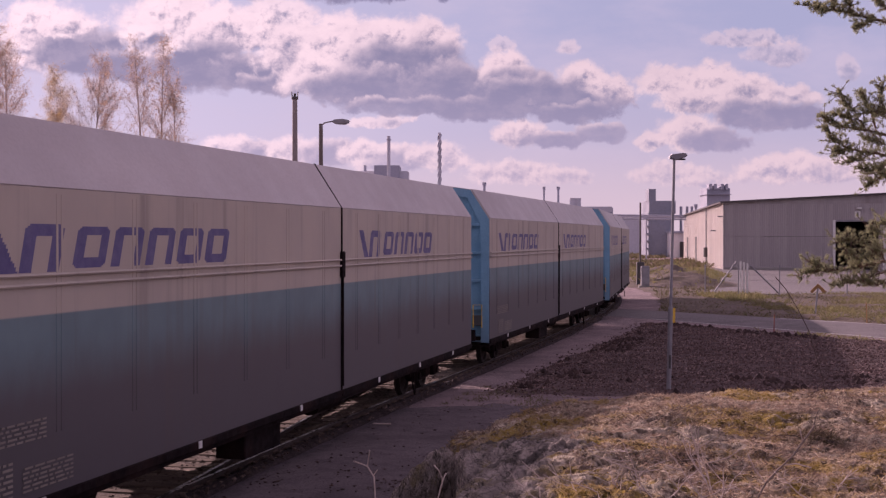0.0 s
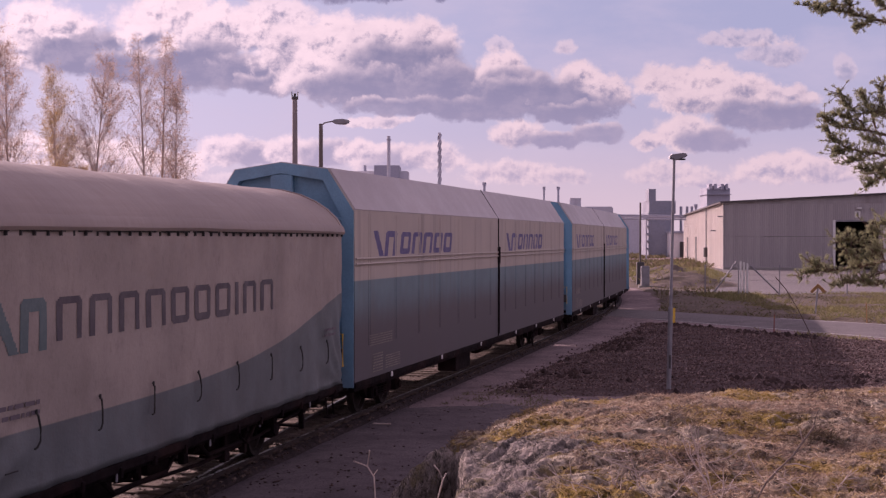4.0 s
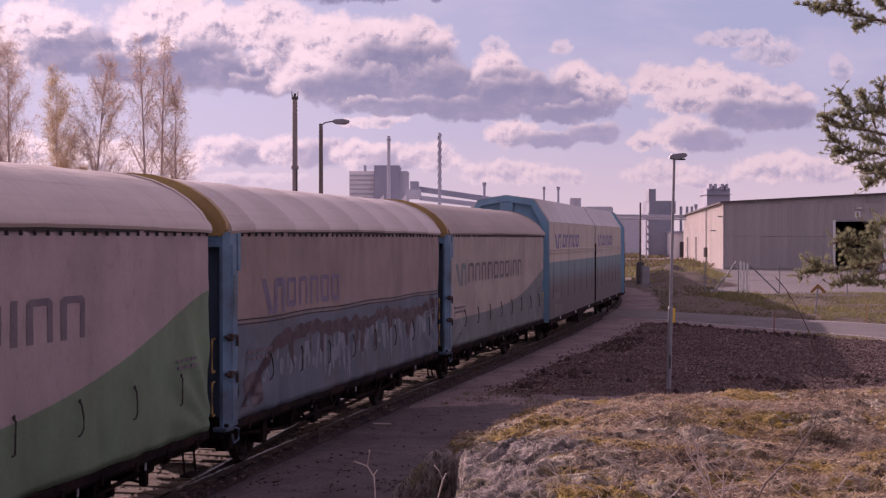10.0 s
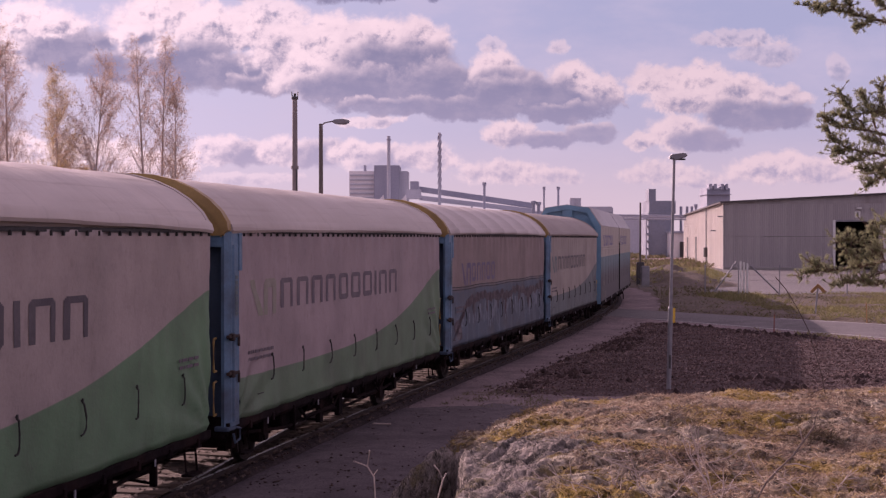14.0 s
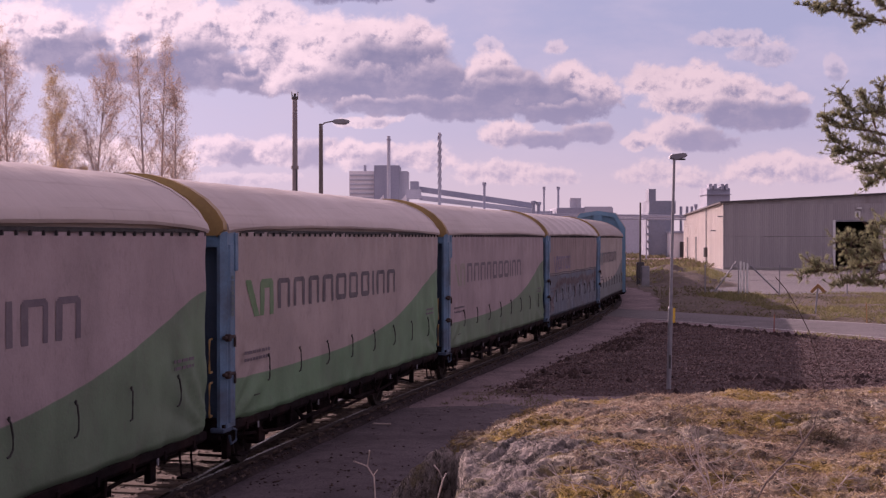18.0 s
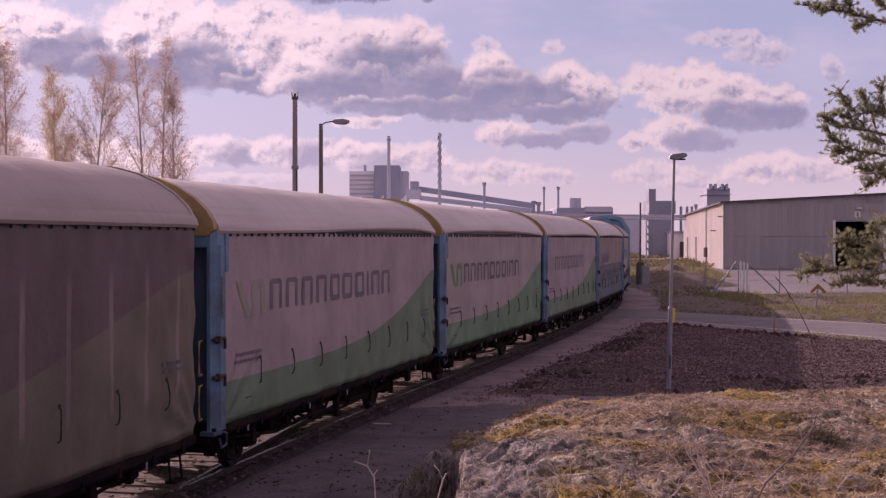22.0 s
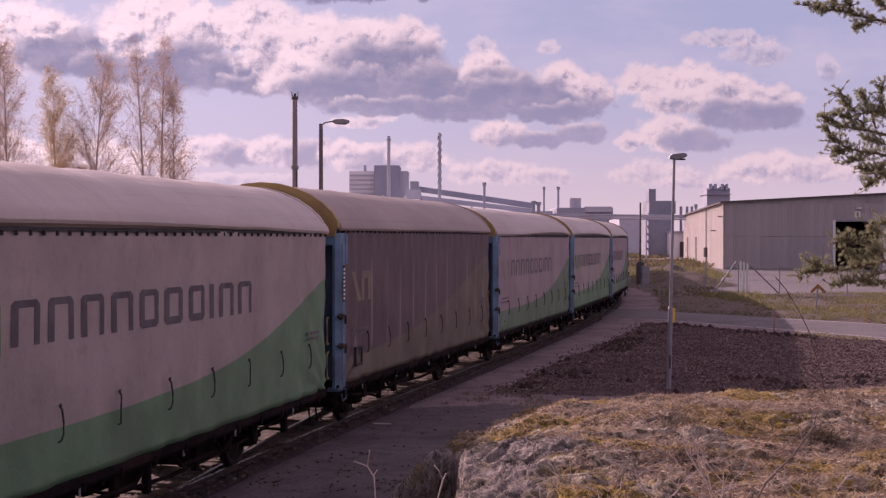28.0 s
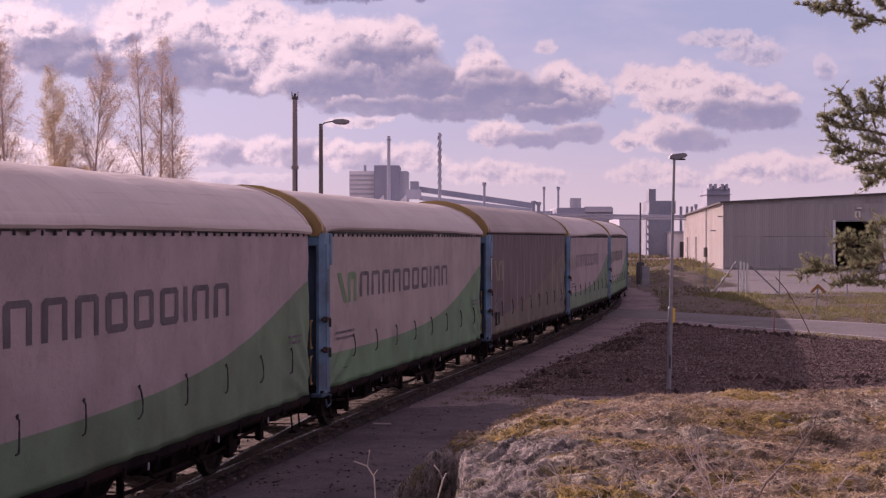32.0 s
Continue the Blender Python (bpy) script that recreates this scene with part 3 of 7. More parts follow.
        if y < 0:
            if livery == "brown":
                part("number_plate", boxed(post + 0.155, post + 0.295, y * 1.605, y * 1.612, 2.58, 3.28), M_BLACK, corner, "black plate with white bars")
            bm = bmesh.new()
            for k in range(8):
                box(bm, post + 0.18, post + 0.27, y * 1.611, y * 1.616, 2.62 + k * 0.08, 2.67 + k * 0.08)
            part("number_bars", bm, M_WHITE if livery == "brown" else M_MARK_TEAL, corner, "row of pale bars")
        for z in (1.72, 2.28):
            bm = boxed(post - 0.10, rear - 0.16, y * 1.57, y * 1.635, z, z + 0.05, 0.012)
            box(bm, post - 0.02, post + 0.08, y * 1.58, y * 1.66, z - 0.035, z + 0.075, 0.015)
            rod(bm, (rear - 0.2, y * 1.63, z - 0.13), (rear - 0.2, y * 1.63, z + 0.02), 0.02)
            part("clamp", bm, M_RUST, w, "rusty curtain clamp")
        for z in (1.12, 1.78):
            bm = wire(bmesh.new(), [(post + 0.02, y * 1.36, z), (post - 0.16, y * 1.40, z), (post - 0.17, y * 1.40, z + 0.06), (post - 0.17, y * 1.40, z + 0.44), (post - 0.16, y * 1.40, z + 0.5), (post + 0.02, y * 1.36, z + 0.5)], 0.017)
            part("handrail", bm, M_YELLOW, w, "ochre handrail")
    for y in (-0.7, 0.0, 0.7):
        bm = boxed(post + 0.10, post + 0.23, y - 0.06, y + 0.06, 0.95, 4.5 - abs(y) * 0.2, 0.01)
        part("end_stiffener", bm, M_BLUE_SHADED_GRIMY, w)
    # side straps of the near and far curtain
    for y in (-1, 1):
        for k in range(8):
            x = rear + 1.35 + k * 1.50
            z = 1.50
            bow = 0.035 * math.sin(k * 2.1 + seed)
            bm = wire(bmesh.new(), [(x - 0.01, y * 1.57, z + 0.40), (x + 0.02, y * 1.59, z + 0.35), (x + 0.025 + bow, y * 1.60, z + 0.20), (x + 0.02 + bow, y * 1.60, z + 0.06), (x - 0.005, y * 1.595, z), (x - 0.04, y * 1.58, z - 0.015)], 0.0125, 6)
            box(bm, x - 0.014, x + 0.016, y * 1.572, y * 1.592, z + 0.36, z + 0.42, 0.005)
            part("strap", bm, M_BLACK, w)
    # marks on both sides
    icon, word, kinds, w0, w1, i0, i1 = mark

    def wave(gx, gz):
        return cloth_wave(gx, gz, rear, front - 0.02, 0.99, 3.90 + high, seed)
    if word:
        row_of_shapes(w, w1, w0, 2.63, 3.13, kinds, word, "faded row of plain dark shapes", wave, thick=4.2)
    if icon:
        emblem_of_shapes(w, i1 - 0.05, i0 + 0.05, 2.55, 3.14, icon, "plain slanted emblem", wave)
    tagged(part("marking", small_bars(-4.7, -5.8, 1.80, 2.02, 2, -HALF - 0.012, seed), M_MARK_WASHED, w), kind="stuff")
    tagged(part("marking", small_bars(6.3, 5.6, 1.92, 2.12, 2, -HALF - 0.012, seed + 1), M_MARK_WASHED, w), kind="stuff")
    bm = bmesh.new()
    if livery == "brown":
        for a, b, c, d in ((-5.62, -5.18, 1.26, 1.31), (-5.62, -5.18, 1.59, 1.64), (-5.62, -5.57, 1.26, 1.64), (-5.23, -5.18, 1.26, 1.64)):
            box(bm, a, b, -HALF - 0.05, -HALF - 0.012, c, d, 0.006)
    else:
        box(bm, -5.45, -5.2, -HALF - 0.04, -HALF - 0.03, 1.30, 1.315)
    part("card_frame", bm, M_BLACK, w)
    if spray:
        sprayed(w, rear, front, wave)
    # underframe
    for y in (-1, 1):
        bm = prism(bmesh.new(), [(y * 1.50, 0.985), (y * 1.56, 0.985), (y * 1.56, 0.88), (y * 1.50, 0.82), (y * 1.30, 0.74), (y * 1.30, 0.78), (y * 1.46, 0.86)], "x", post + 0.02, front - 0.02)
        part("side_sill", bm, M_FRAME, w)
        for k in range(13):
            x = rear + 0.4 + k * 1.0
            part("sill_bracket", boxed(x, x + 0.07, y * 1.52, y * 1.585, 0.80, 0.93, 0.008), M_FRAME, w)
    for k in range(5):
        x = rear + 1.2 + k * 2.45 + 0.3 * math.sin(k * 3.7 + seed)
        part("tag", boxed(x, x + 0.04, -1.545, -1.525, 0.76, 0.87, 0.005), M_TAG, w, "pale grey tag under the sill")
    bm = boxed(post + 0.05, front - 0.05, -1.5, 1.5, 0.99, 1.06)
    for y in (-0.55, 0.55):
        box(bm, post + 0.05, front - 0.05, y - 0.06, y + 0.06, 0.60, 0.99)
    for x in (post + 0.1, -2.0, 2.0, front - 0.15):
        box(bm, x - 0.05, x + 0.05, -1.45, 1.45, 0.74, 0.99)
    part("underframe", bm, M_FRAME, w)
    for x, dx, lo in ((-2.6, 0.55, 0.42), (-0.6, 0.35, 0.50), (1.9, 0.7, 0.46), (5.45, 0.4, 0.52), (-5.4, 0.35, 0.52)):
        bm = boxed(x - dx, x + dx, -1.12, -0.60, lo, 0.88, 0.03)
        part("equipment_box", bm, M_FRAME, w)
    for x in (-4.95, -3.15, 3.15, 4.95):
        bm = boxed(x - 0.05, x + 0.05, -0.92, 0.92, 0.34, 0.46, 0.01)
        box(bm, x - 0.07, x + 0.07, -0.86, -0.68, 0.30, 0.66, 0.02)
        rod(bm, (x, -0.8, 0.6), (x, -1.0, 0.9), 0.025)
        part("brake_beam", bm, M_FRAME, w)
    bm = bmesh.new()
    for x0, x1 in ((-2.9, -0.3), (0.2, 2.9)):
        wire(bm, [(x0, -1.30, 0.86), (x0 + 0.5, -1.30, 0.55), (x1 - 0.5, -1.30, 0.55), (x1, -1.30, 0.86)], 0.035)
    part("truss_rod", bm, M_FRAME, w)
    for x in (-4.05, 4.05):
        wheelset(w, x)
        axle_gear(w, x)
    buffers(w, post - 0.0, -1)
    buffers(w, front, 1)
    bm = rod(bmesh.new(), (-1.2, -0.75, 0.62), (-0.2, -0.75, 0.62), 0.19, seg=16)
    part("air_tank", bm, M_FRAME, w)
    bm = rod(bmesh.new(), (0.9, -0.9, 0.66), (1.35, -0.9, 0.66), 0.15, seg=14)
    rod(bm, (1.35, -0.9, 0.66), (2.6, -0.85, 0.60), 0.025)
    part("brake_cylinder", bm, M_FRAME, w)
    bm = wire(bmesh.new(), [(2.0, -1.25, 0.80), (2.0, -1.33, 0.62), (2.15, -1.35, 0.52), (2.3, -1.33, 0.62), (2.3, -1.25, 0.80)], 0.02)
    part("brake_lever", bm, M_FRAME, w)
    for x in (rear + 0.25, front - 0.7):
        bm = wire(bmesh.new(), [(x, -1.42, 0.85), (x, -1.46, 0.42), (x + 0.4, -1.46, 0.42), (x + 0.4, -1.42, 0.85)], 0.018)
        box(bm, x, x + 0.4, -1.54, -1.38, 0.40, 0.43)
        part("footstep", bm, M_FRAME, w)
    rng = random.Random(seed * 7)
    for k in range(9):
        x = -5.6 + k * 1.35 + rng.uniform(-0.3, 0.3)
        drop, wide = rng.uniform(0.30, 0.55), rng.uniform(0.05, 0.22)
        bm = boxed(x, x + wide, -1.28, -1.18, drop, 0.90, 0.01)
        rod(bm, (x + wide / 2, -1.23, drop + 0.04), (x + wide / 2 + rng.uniform(-0.5, 0.5), -0.9, drop + 0.1), 0.022)
        part("hanger", bm, M_FRAME, w)
    bm = wire(bmesh.new(), [(-5.9, -1.2, 0.70), (-3.2, -1.22, 0.46), (-1.5, -1.2, 0.50), (0.5, -1.22, 0.43), (3.0, -1.2, 0.48), (5.9, -1.2, 0.70)], 0.03)
    part("brake_rod", bm, M_FRAME, w)
    # Added dark beam: blocks the sun that would pass under the wagon
    bm = boxed(-3.3, 3.3, -0.34, 0.34, 0.40, 0.66, 0.03)
    part("pipe_duct", bm, M_FRAME, w)
    bm = bmesh.new()
    for y in (-0.5, 0.5):
        wire(bm, [(-3.6, y, 0.45), (-1.0, y * 0.6, 0.55), (1.0, y * 0.6, 0.55), (3.6, y, 0.45)], 0.025)
    part("brake_rigging", bm, M_FRAME, w)
    return w


def sprayed(w, rear, front, wave):
    """A dripping band of spray paint along the foot of the curtain, with pale blots under it."""
    rng = random.Random(4)
    nx, nz = 600, 120
    x0, x1, z0, z1 = rear + 0.25, front - 0.1, 1.15, 2.5
    col = np.arange(nx) * 0.5
    mid = 1.55 + 0.62 * step(0, 46, col) + 0.34 * fbm(col / 26.0, col * 0 + 3.3, 3) + 0.07 * np.abs(np.sin(col / 4.2 + 2 * fbm(col / 30.0, col * 0, 2)))
    thick = 0.17 + 0.16 * fbm(col / 9.0, col * 0 + 8.1, 3)
    drip = np.where(value_noise(col / 5.0, col * 0 + 1.7) > 0.66, 0.55 * value_noise(col / 6.0, col * 0 + 5.2), 0.0)

    def inside(i, j):
        z = z0 + (z1 - z0) * (j + 0.5) / nz
        return mid[i] - thick[i] - drip[i] < z < mid[i] + 0.03 + 0.05 * abs(math.sin(i * 0.085))
    part("sprayed_band", sheet_mark("sprayed_band", x0, x1, z0, z1, nx, nz, inside, M_PAINT_SPRAY, wave, 0.008), None, w, "dripping maroon spray paint")
    for z in (2.45, 2.52):
        line = np.linspace(rear + 0.03, front - 0.06, 90)
        out = wave(line, 0 * line + z)
        part("welt", wire(bmesh.new(), [(float(a), -(HALF - 0.004 + float(o)), z + 0.012 * math.sin(a * 1.7)) for a, o in zip(line, out)], 0.011, 5), M_BLACK, w, "dark sewn welt")
    for k in range(19):
        x = rear + 1.1 + k * 0.60
        h, wd, kind = rng.uniform(0.55, 1.0), rng.uniform(0.42, 0.66), rng.randrange(3)

        def blot(i, j):
            reach = 10 * value_noise(np.array(i * 0.45 + k * 7.0), np.array(kind * 3.3))
            return j > reach and value_noise(np.array(i * 0.4 + k * 5.1), np.array(j * 0.12 + 2.0)) > 0.45
        top = 2.08 - rng.uniform(0.0, 0.12)
        part("sprayed_blot", sheet_mark("sprayed_blot", x, x + wd, top - h, top, 16, 20, blot, M_PAINT_PALE, wave, 0.005, rng.uniform(-0.2, 0.2)), None, w)["kind"] = "stuff"


HI_LINE = [(-1.56, 4.36), (-1.0, 5.20), (0, 5.34), (1.0, 5.20), (1.56, 4.36)]


def bogie(parent, x):
    b = part("bogie", boxed(-0.15, 0.15, -0.95, 0.95, 0.55, 0.80, 0.03), M_FRAME, parent)
    b.location = (x, 0, 0)
    for y in (-1.0, 1.0):
        bm = prism(bmesh.new(), [(-1.35, 0.62), (-1.2, 0.74), (-0.5, 0.74), (-0.35, 0.52), (0.35, 0.52), (0.5, 0.74), (1.2, 0.74), (1.35, 0.62), (1.15, 0.36), (0.75, 0.36), (0.45, 0.30), (-0.45, 0.30), (-0.75, 0.36), (-1.15, 0.36)], "y", y - 0.06, y + 0.06)
        part("side_frame", bm, M_FRAME, b)
        bm = bmesh.new()
        for k in (-0.22, 0, 0.22):
            for j in range(5):
                rod(bm, (k, y * 1.03, 0.36 + j * 0.05), (k, y * 1.03, 0.385 + j * 0.05), 0.09, seg=10)
        part("spring", bm, M_FRAME, b)
    for dx in (-0.9, 0.9):
        wheelset(b, dx)
        for y in (-1.06, 1.06):
            bm = boxed(dx - 0.16, dx + 0.16, y - 0.12, y + 0.12, 0.32, 0.60, 0.04)
            rod(bm, (dx, y, 0.455), (dx, y + math.copysign(0.17, y), 0.455), 0.09, seg=12)
            part("axlebox", bm, M_FRAME, b)
    return b


def hicap_wagon(seam):
    """A tall bogie wagon with sliding steel sides, middle at x = 0, front towards +x."""
    w = thing("high_wagon", "tall cream and teal steel sliding-wall wagon with soot-dark foot", "freight wagon", group="tall wagons of the train")
    h = 12.55
    for side in (-1, 1):
        for k, (a, b) in enumerate(((-h + 0.04, seam - 0.02), (seam + 0.02, h - 0.05))):
            bm = prism(bmesh.new(), [(side * 1.48, 0.86), (side * HALF, 0.86), (side * (HALF + 0.005), 4.36), (side * 1.00, 5.19), (side * 0.96, 5.15), (side * 1.48, 4.32)], "x", a, b)
            door = part("sliding_wall", bm, M_HICAP, w)
            for e in range(7):
                x = a + 1.0 + e * (b - a - 2.0) / 6
                bm = bmesh.new()
                for dx in (-0.11, 0.0):
                    prism(bm, [(x + dx, side * HALF), (x + dx + 0.012, side * (HALF + 0.011)), (x + dx + 0.05, side * (HALF + 0.011)), (x + dx + 0.062, side * HALF)], "z", 1.6, 4.30)
                part("rib", bm, M_HICAP, door)
            bm = bmesh.new()
            for z in (3.28, 3.39):
                wire(bm, [(a + 0.02, side * (HALF + 0.03), z), (b - 0.02, side * (HALF + 0.03), z)], 0.022)
            part("guide_rail", bm, M_HICAP, door)
            if side < 0:
                c = 0.9 if k else 1.0
                row_of_shapes(door, a + 3.15 * c, a + 7.75 * c, 3.45, 3.94, SHORT_ROW, M_MARK_NAVY, "plain dark blue slanted shape", lift=0.015, lean=0.35, thick=5.5, gap=0.16)
                emblem_of_shapes(door, a + 1.1 * c, a + 2.85 * c, 3.42, 3.96, M_MARK_NAVY, "plain dark blue emblem", lift=0.015, lean=0.3)
            bm = boxed(a, b, side * (HALF - 0.02), side * (HALF + 0.03), 0.80, 0.92, 0.01)
            part("door_foot", bm, M_FRAME, door)
            for x in (a + 2.4, (a + b) / 2, b - 2.4):
                part("lock_tag", boxed(x, x + 0.10, side * (HALF + 0.03), side * (HALF + 0.045), 0.82, 0.92), M_WHITE, door)
    for side in (-1, 1):
        bm = boxed(seam - 0.03, seam + 0.03, side * (HALF - 0.02), side * (HALF + 0.025), 0.84, 4.36, 0.01)
        prism(bm, [(side * (HALF + 0.03), 4.36), (side * 1.02, 5.225), (side * 0.98, 5.20), (side * (HALF - 0.02), 4.33)], "x", seam - 0.03, seam + 0.03)
        part("centre_post", bm, M_FRAME, w, "dark centre post between the sliding walls")
        bm = boxed(seam - 0.10, seam + 0.10, side * HALF, side * (HALF + 0.06), 3.05, 3.55, 0.02)
        rod(bm, (seam, side * (HALF + 0.04), 1.0), (seam, side * (HALF + 0.04), 3.1), 0.018)
        part("latch", bm, M_FRAME, w)
    part("roof", shell([(-1.0, 5.205), (0, 5.345), (1.0, 5.205)], [(-1.0, 5.16), (0, 5.29), (1.0, 5.16)], -h + 0.05, h - 0.05), M_ROOF_STEEL, w)
    for side in (-1, 1):
        bm = bmesh.new()
        prism(bm, [(side * (HALF + 0.012), 4.38), (side * 1.02, 5.21), (side * 1.0, 5.18), (side * (HALF - 0.01), 4.35)], "x", -h + 0.06, h - 0.06)
        part("roof_slope", bm, M_ROOF_STEEL, w)
    tagged(part("marking", small_bars(-h + 2.6, -h + 1.0, 1.55, 1.80, 5, -HALF - 0.012, 3), M_MARK_PALE, w), kind="stuff")
    tagged(part("marking", small_bars(-h + 1.9, -h + 1.2, 0.98, 1.40, 7, -HALF - 0.012, 4), M_MARK_PALE, w), kind="stuff")
    tagged(part("marking", small_bars(-h + 3.2, -h + 2.1, 1.0, 1.3, 6, -HALF - 0.012, 5), M_MARK_PALE, w), kind="stuff")
    # rear and front end frames
    for x0, x1 in ((-h, -h + 0.32), (h - 0.05, h + 0.05)):
        outer = [(-1.53, 0.82), *[(y * 0.985, z - 0.015) for y, z in HI_LINE], (1.53, 0.82)]
        inner = [(-1.30, 0.82), (-1.29, 4.20), (-0.90, 4.96), (0, 5.11), (0.90, 4.96), (1.29, 4.20), (1.30, 0.82)]
        part("end_frame", shell(outer, inner, x0, x1), M_BLUE_HIGH, w, "blue end frame")
        wall = [(-1.4, 0.82), (-1.4, 4.3), (-0.95, 5.05), (0, 5.18), (0.95, 5.05), (1.4, 4.3), (1.4, 0.82)]
        part("end_wall", prism(bmesh.new(), wall, "x", (x0 + x1) / 2 + 0.02, (x0 + x1) / 2 + 0.06), M_BLUE_HIGH, w)
    part("end_column", boxed(-h + 0.02, -h + 0.18, -0.24, 0.24, 0.9, 5.1, 0.02), M_BLUE_HIGH, w)
    for z in (1.0, 1.75, 2.55, 3.35, 4.15):
        for side in (-1, 1):
            part("end_shelf", boxed(-h + 0.03, -h + 0.18, side * 0.75, side * 1.31, z, z + 0.07, 0.01), M_BLUE_HIGH, w)
    for side in (-1, 1):
        bm = bmesh.new()
        wire(bm, [(-h - 0.10, side * 1.1, 1.25), (-h - 0.12, side * 1.1, 1.9), (-h - 0.10, side * 1.35, 1.9), (-h - 0.10, side * 1.35, 1.25)], 0.018)
        part("handrail", bm, M_SIGNYELLOW, w)
        part("control_box", boxed(-h - 0.03, -h + 0.12, side * 1.05, side * 1.32, 1.30, 1.60, 0.01), M_GRAPH, w)
        bm = prism(bmesh.new(), [(side * 1.40, 0.86), (side * 1.52, 0.86), (side * 1.52, 0.72), (side * 1.2, 0.66), (side * 1.2, 0.70), (side * 1.40, 0.76)], "x", -h + 0.1, h - 0.1)
        part("side_sill", bm, M_FRAME, w)
        part("equipment_box", boxed(-3.6, -2.0, side * 0.9, side * 1.40, 0.30, 0.74, 0.02), M_FRAME, w)
        for x in (6.6,):
            bm = wire(bmesh.new(), [(x, side * 1.42, 0.70), (x, side * 1.47, 0.35), (x + 0.10, side * 1.47, 0.20), (x + 0.2, side * 1.47, 0.35), (x + 0.2, side * 1.42, 0.7)], 0.022)
            part("brake_handle", bm, M_FRAME, w)
    bm = boxed(-h + 0.1, h - 0.1, -1.45, 1.45, 0.88, 0.98)
    box(bm, -h + 0.1, h - 0.1, -0.25, 0.25, 0.70, 0.90)
    part("underframe", bm, M_FRAME, w)
    bm = rod(bmesh.new(), (1.5, -0.7, 0.55), (3.0, -0.7, 0.55), 0.22, seg=16)
    part("air_tank", bm, M_FRAME, w)
    for x in (-9.1, 9.1):
        bogie(w, x)
    buffers(w, -h, -1)
    buffers(w, h, 1)
    return w


TRAIN = []     # wagon, place of its middle along the train, half the distance of its pivots
for u, seam in ((64.2, 0.0), (36.85, -0.4), (10.05, 0.9)):
    TRAIN.append((hicap_wagon(seam), u, 9.1))
CURTAINS = [
    ("beige curtain-sided wagon with grey-teal sweep and soot-stained cloth", "first", (M_MARK_TEAL, M_MARK_GREY, LONG_ROW, 2.9, -4.3, -4.55, -5.65), False, True),
    ("grimy beige and grey-blue curtain wagon with dripping sprayed paint", "sprayed", (M_MARK_VIOLET, M_MARK_VIOLET, SHORT_ROW, -1.1, -3.95, -4.1, -5.05), True, True),
    ("faded mauve-beige curtain wagon with green sweep and worn shapes", "green", (M_MARK_FADED, M_MARK_WASHED, LONG_ROW, 2.9, -4.3, -4.55, -5.65), False, True),
    ("cleaner beige curtain wagon with bright green sweep", "fresh", (M_MARK_GREEN, M_MARK_GREY, LONG_ROW, 2.9, -4.3, -4.55, -5.65), False, True),
    ("mauve-beige curtain wagon with green sweep and washed-out shapes", "green", (M_MARK_FADED, M_MARK_WASHED, LONG_ROW, 2.9, -4.3, -4.55, -5.65), False, True),
    ("dark brown streaked curtain wagon with dull olive sweep", "brown", (M_MARK_OLIVE, None, LONG_ROW, 2.9, -4.0, -4.55, -5.7), False, True),
    ("beige curtain wagon with green sweep and clear dark shapes", "fresh", (M_MARK_GREEN, M_MARK_GREY, LONG_ROW, 2.9, -4.3, -4.55, -5.65), False, True),
    ("mauve-beige curtain wagon with green sweep and dull dark shapes", "green", (M_MARK_GREEN, M_MARK_GREY, LONG_ROW, 2.9, -4.3, -4.55, -5.65), False, True),
]
for k, (label, livery, mark, spray, yellow) in enumerate(CURTAINS):
    TRAIN.append((curtain_wagon(label, livery, k + 1, mark, spray, yellow), -3.25 - 14.06 * k - 6.8, 4.05))


# ---------------------------------------------------------------- sky backdrop
# puffs of cloud on the backdrop, far to near: metres across and up, half width, half height, how heavy, how dense
CLOUD_OVERHEAD = [(-180, 463, 224, 38, 0.75, 1.0), (-326, 461, 94, 27, 0.6, 1.0), (-45, 452, 104, 21, 0.55, 0.9)]
CLOUD_WESTERN = [(-722, 362, 109, 75, -0.18, 1.0), (-764, 403, 63, 40, -0.43, 1.0), (-660, 341, 99, 54, 0.42, 1.0), (-571, 317, 78, 38, 0.5, 1.0), (-701, 390, 52, 27, -0.33, 1.0),
                 (-493, 398, 115, 65, -0.4, 1.0), (-389, 377, 94, 63, -0.28, 1.0), (-441, 315, 125, 58, 0.48, 1.0), (-337, 306, 89, 46, 0.5, 1.0), (-535, 362, 63, 42, -0.23, 1.0),
                 (-305, 403, 78, 47, -0.38, 0.9)]
CLOUD_CENTRAL = [(-269, 341, 89, 60, -0.1, 1), (-295, 283, 94, 29, 0.45, 1),
                 (-186, 351, 89, 71, -0.38, 1.0), (-233, 294, 78, 48, -0.23, 1.0), (-108, 356, 94, 63, -0.33, 1.0), (-24, 356, 63, 50, -0.23, 1.0), (-66, 299, 135, 75, 0.5, 1.0),
                 (-149, 275, 115, 46, 0.46, 1.0), (28, 273, 120, 60, 0.5, 1.0), (111, 309, 57, 44, -0.23, 1.0), (137, 268, 89, 54, 0.5, 1.0), (70, 237, 125, 27, 0.6, 1.0),
                 (195, 242, 94, 35, 0.5, 1.0), (-66, 242, 135, 21, 0.45, 0.9), (174, 257, 115, 48, 0.5, 1), (247, 231, 99, 23, 0.5, 1)]
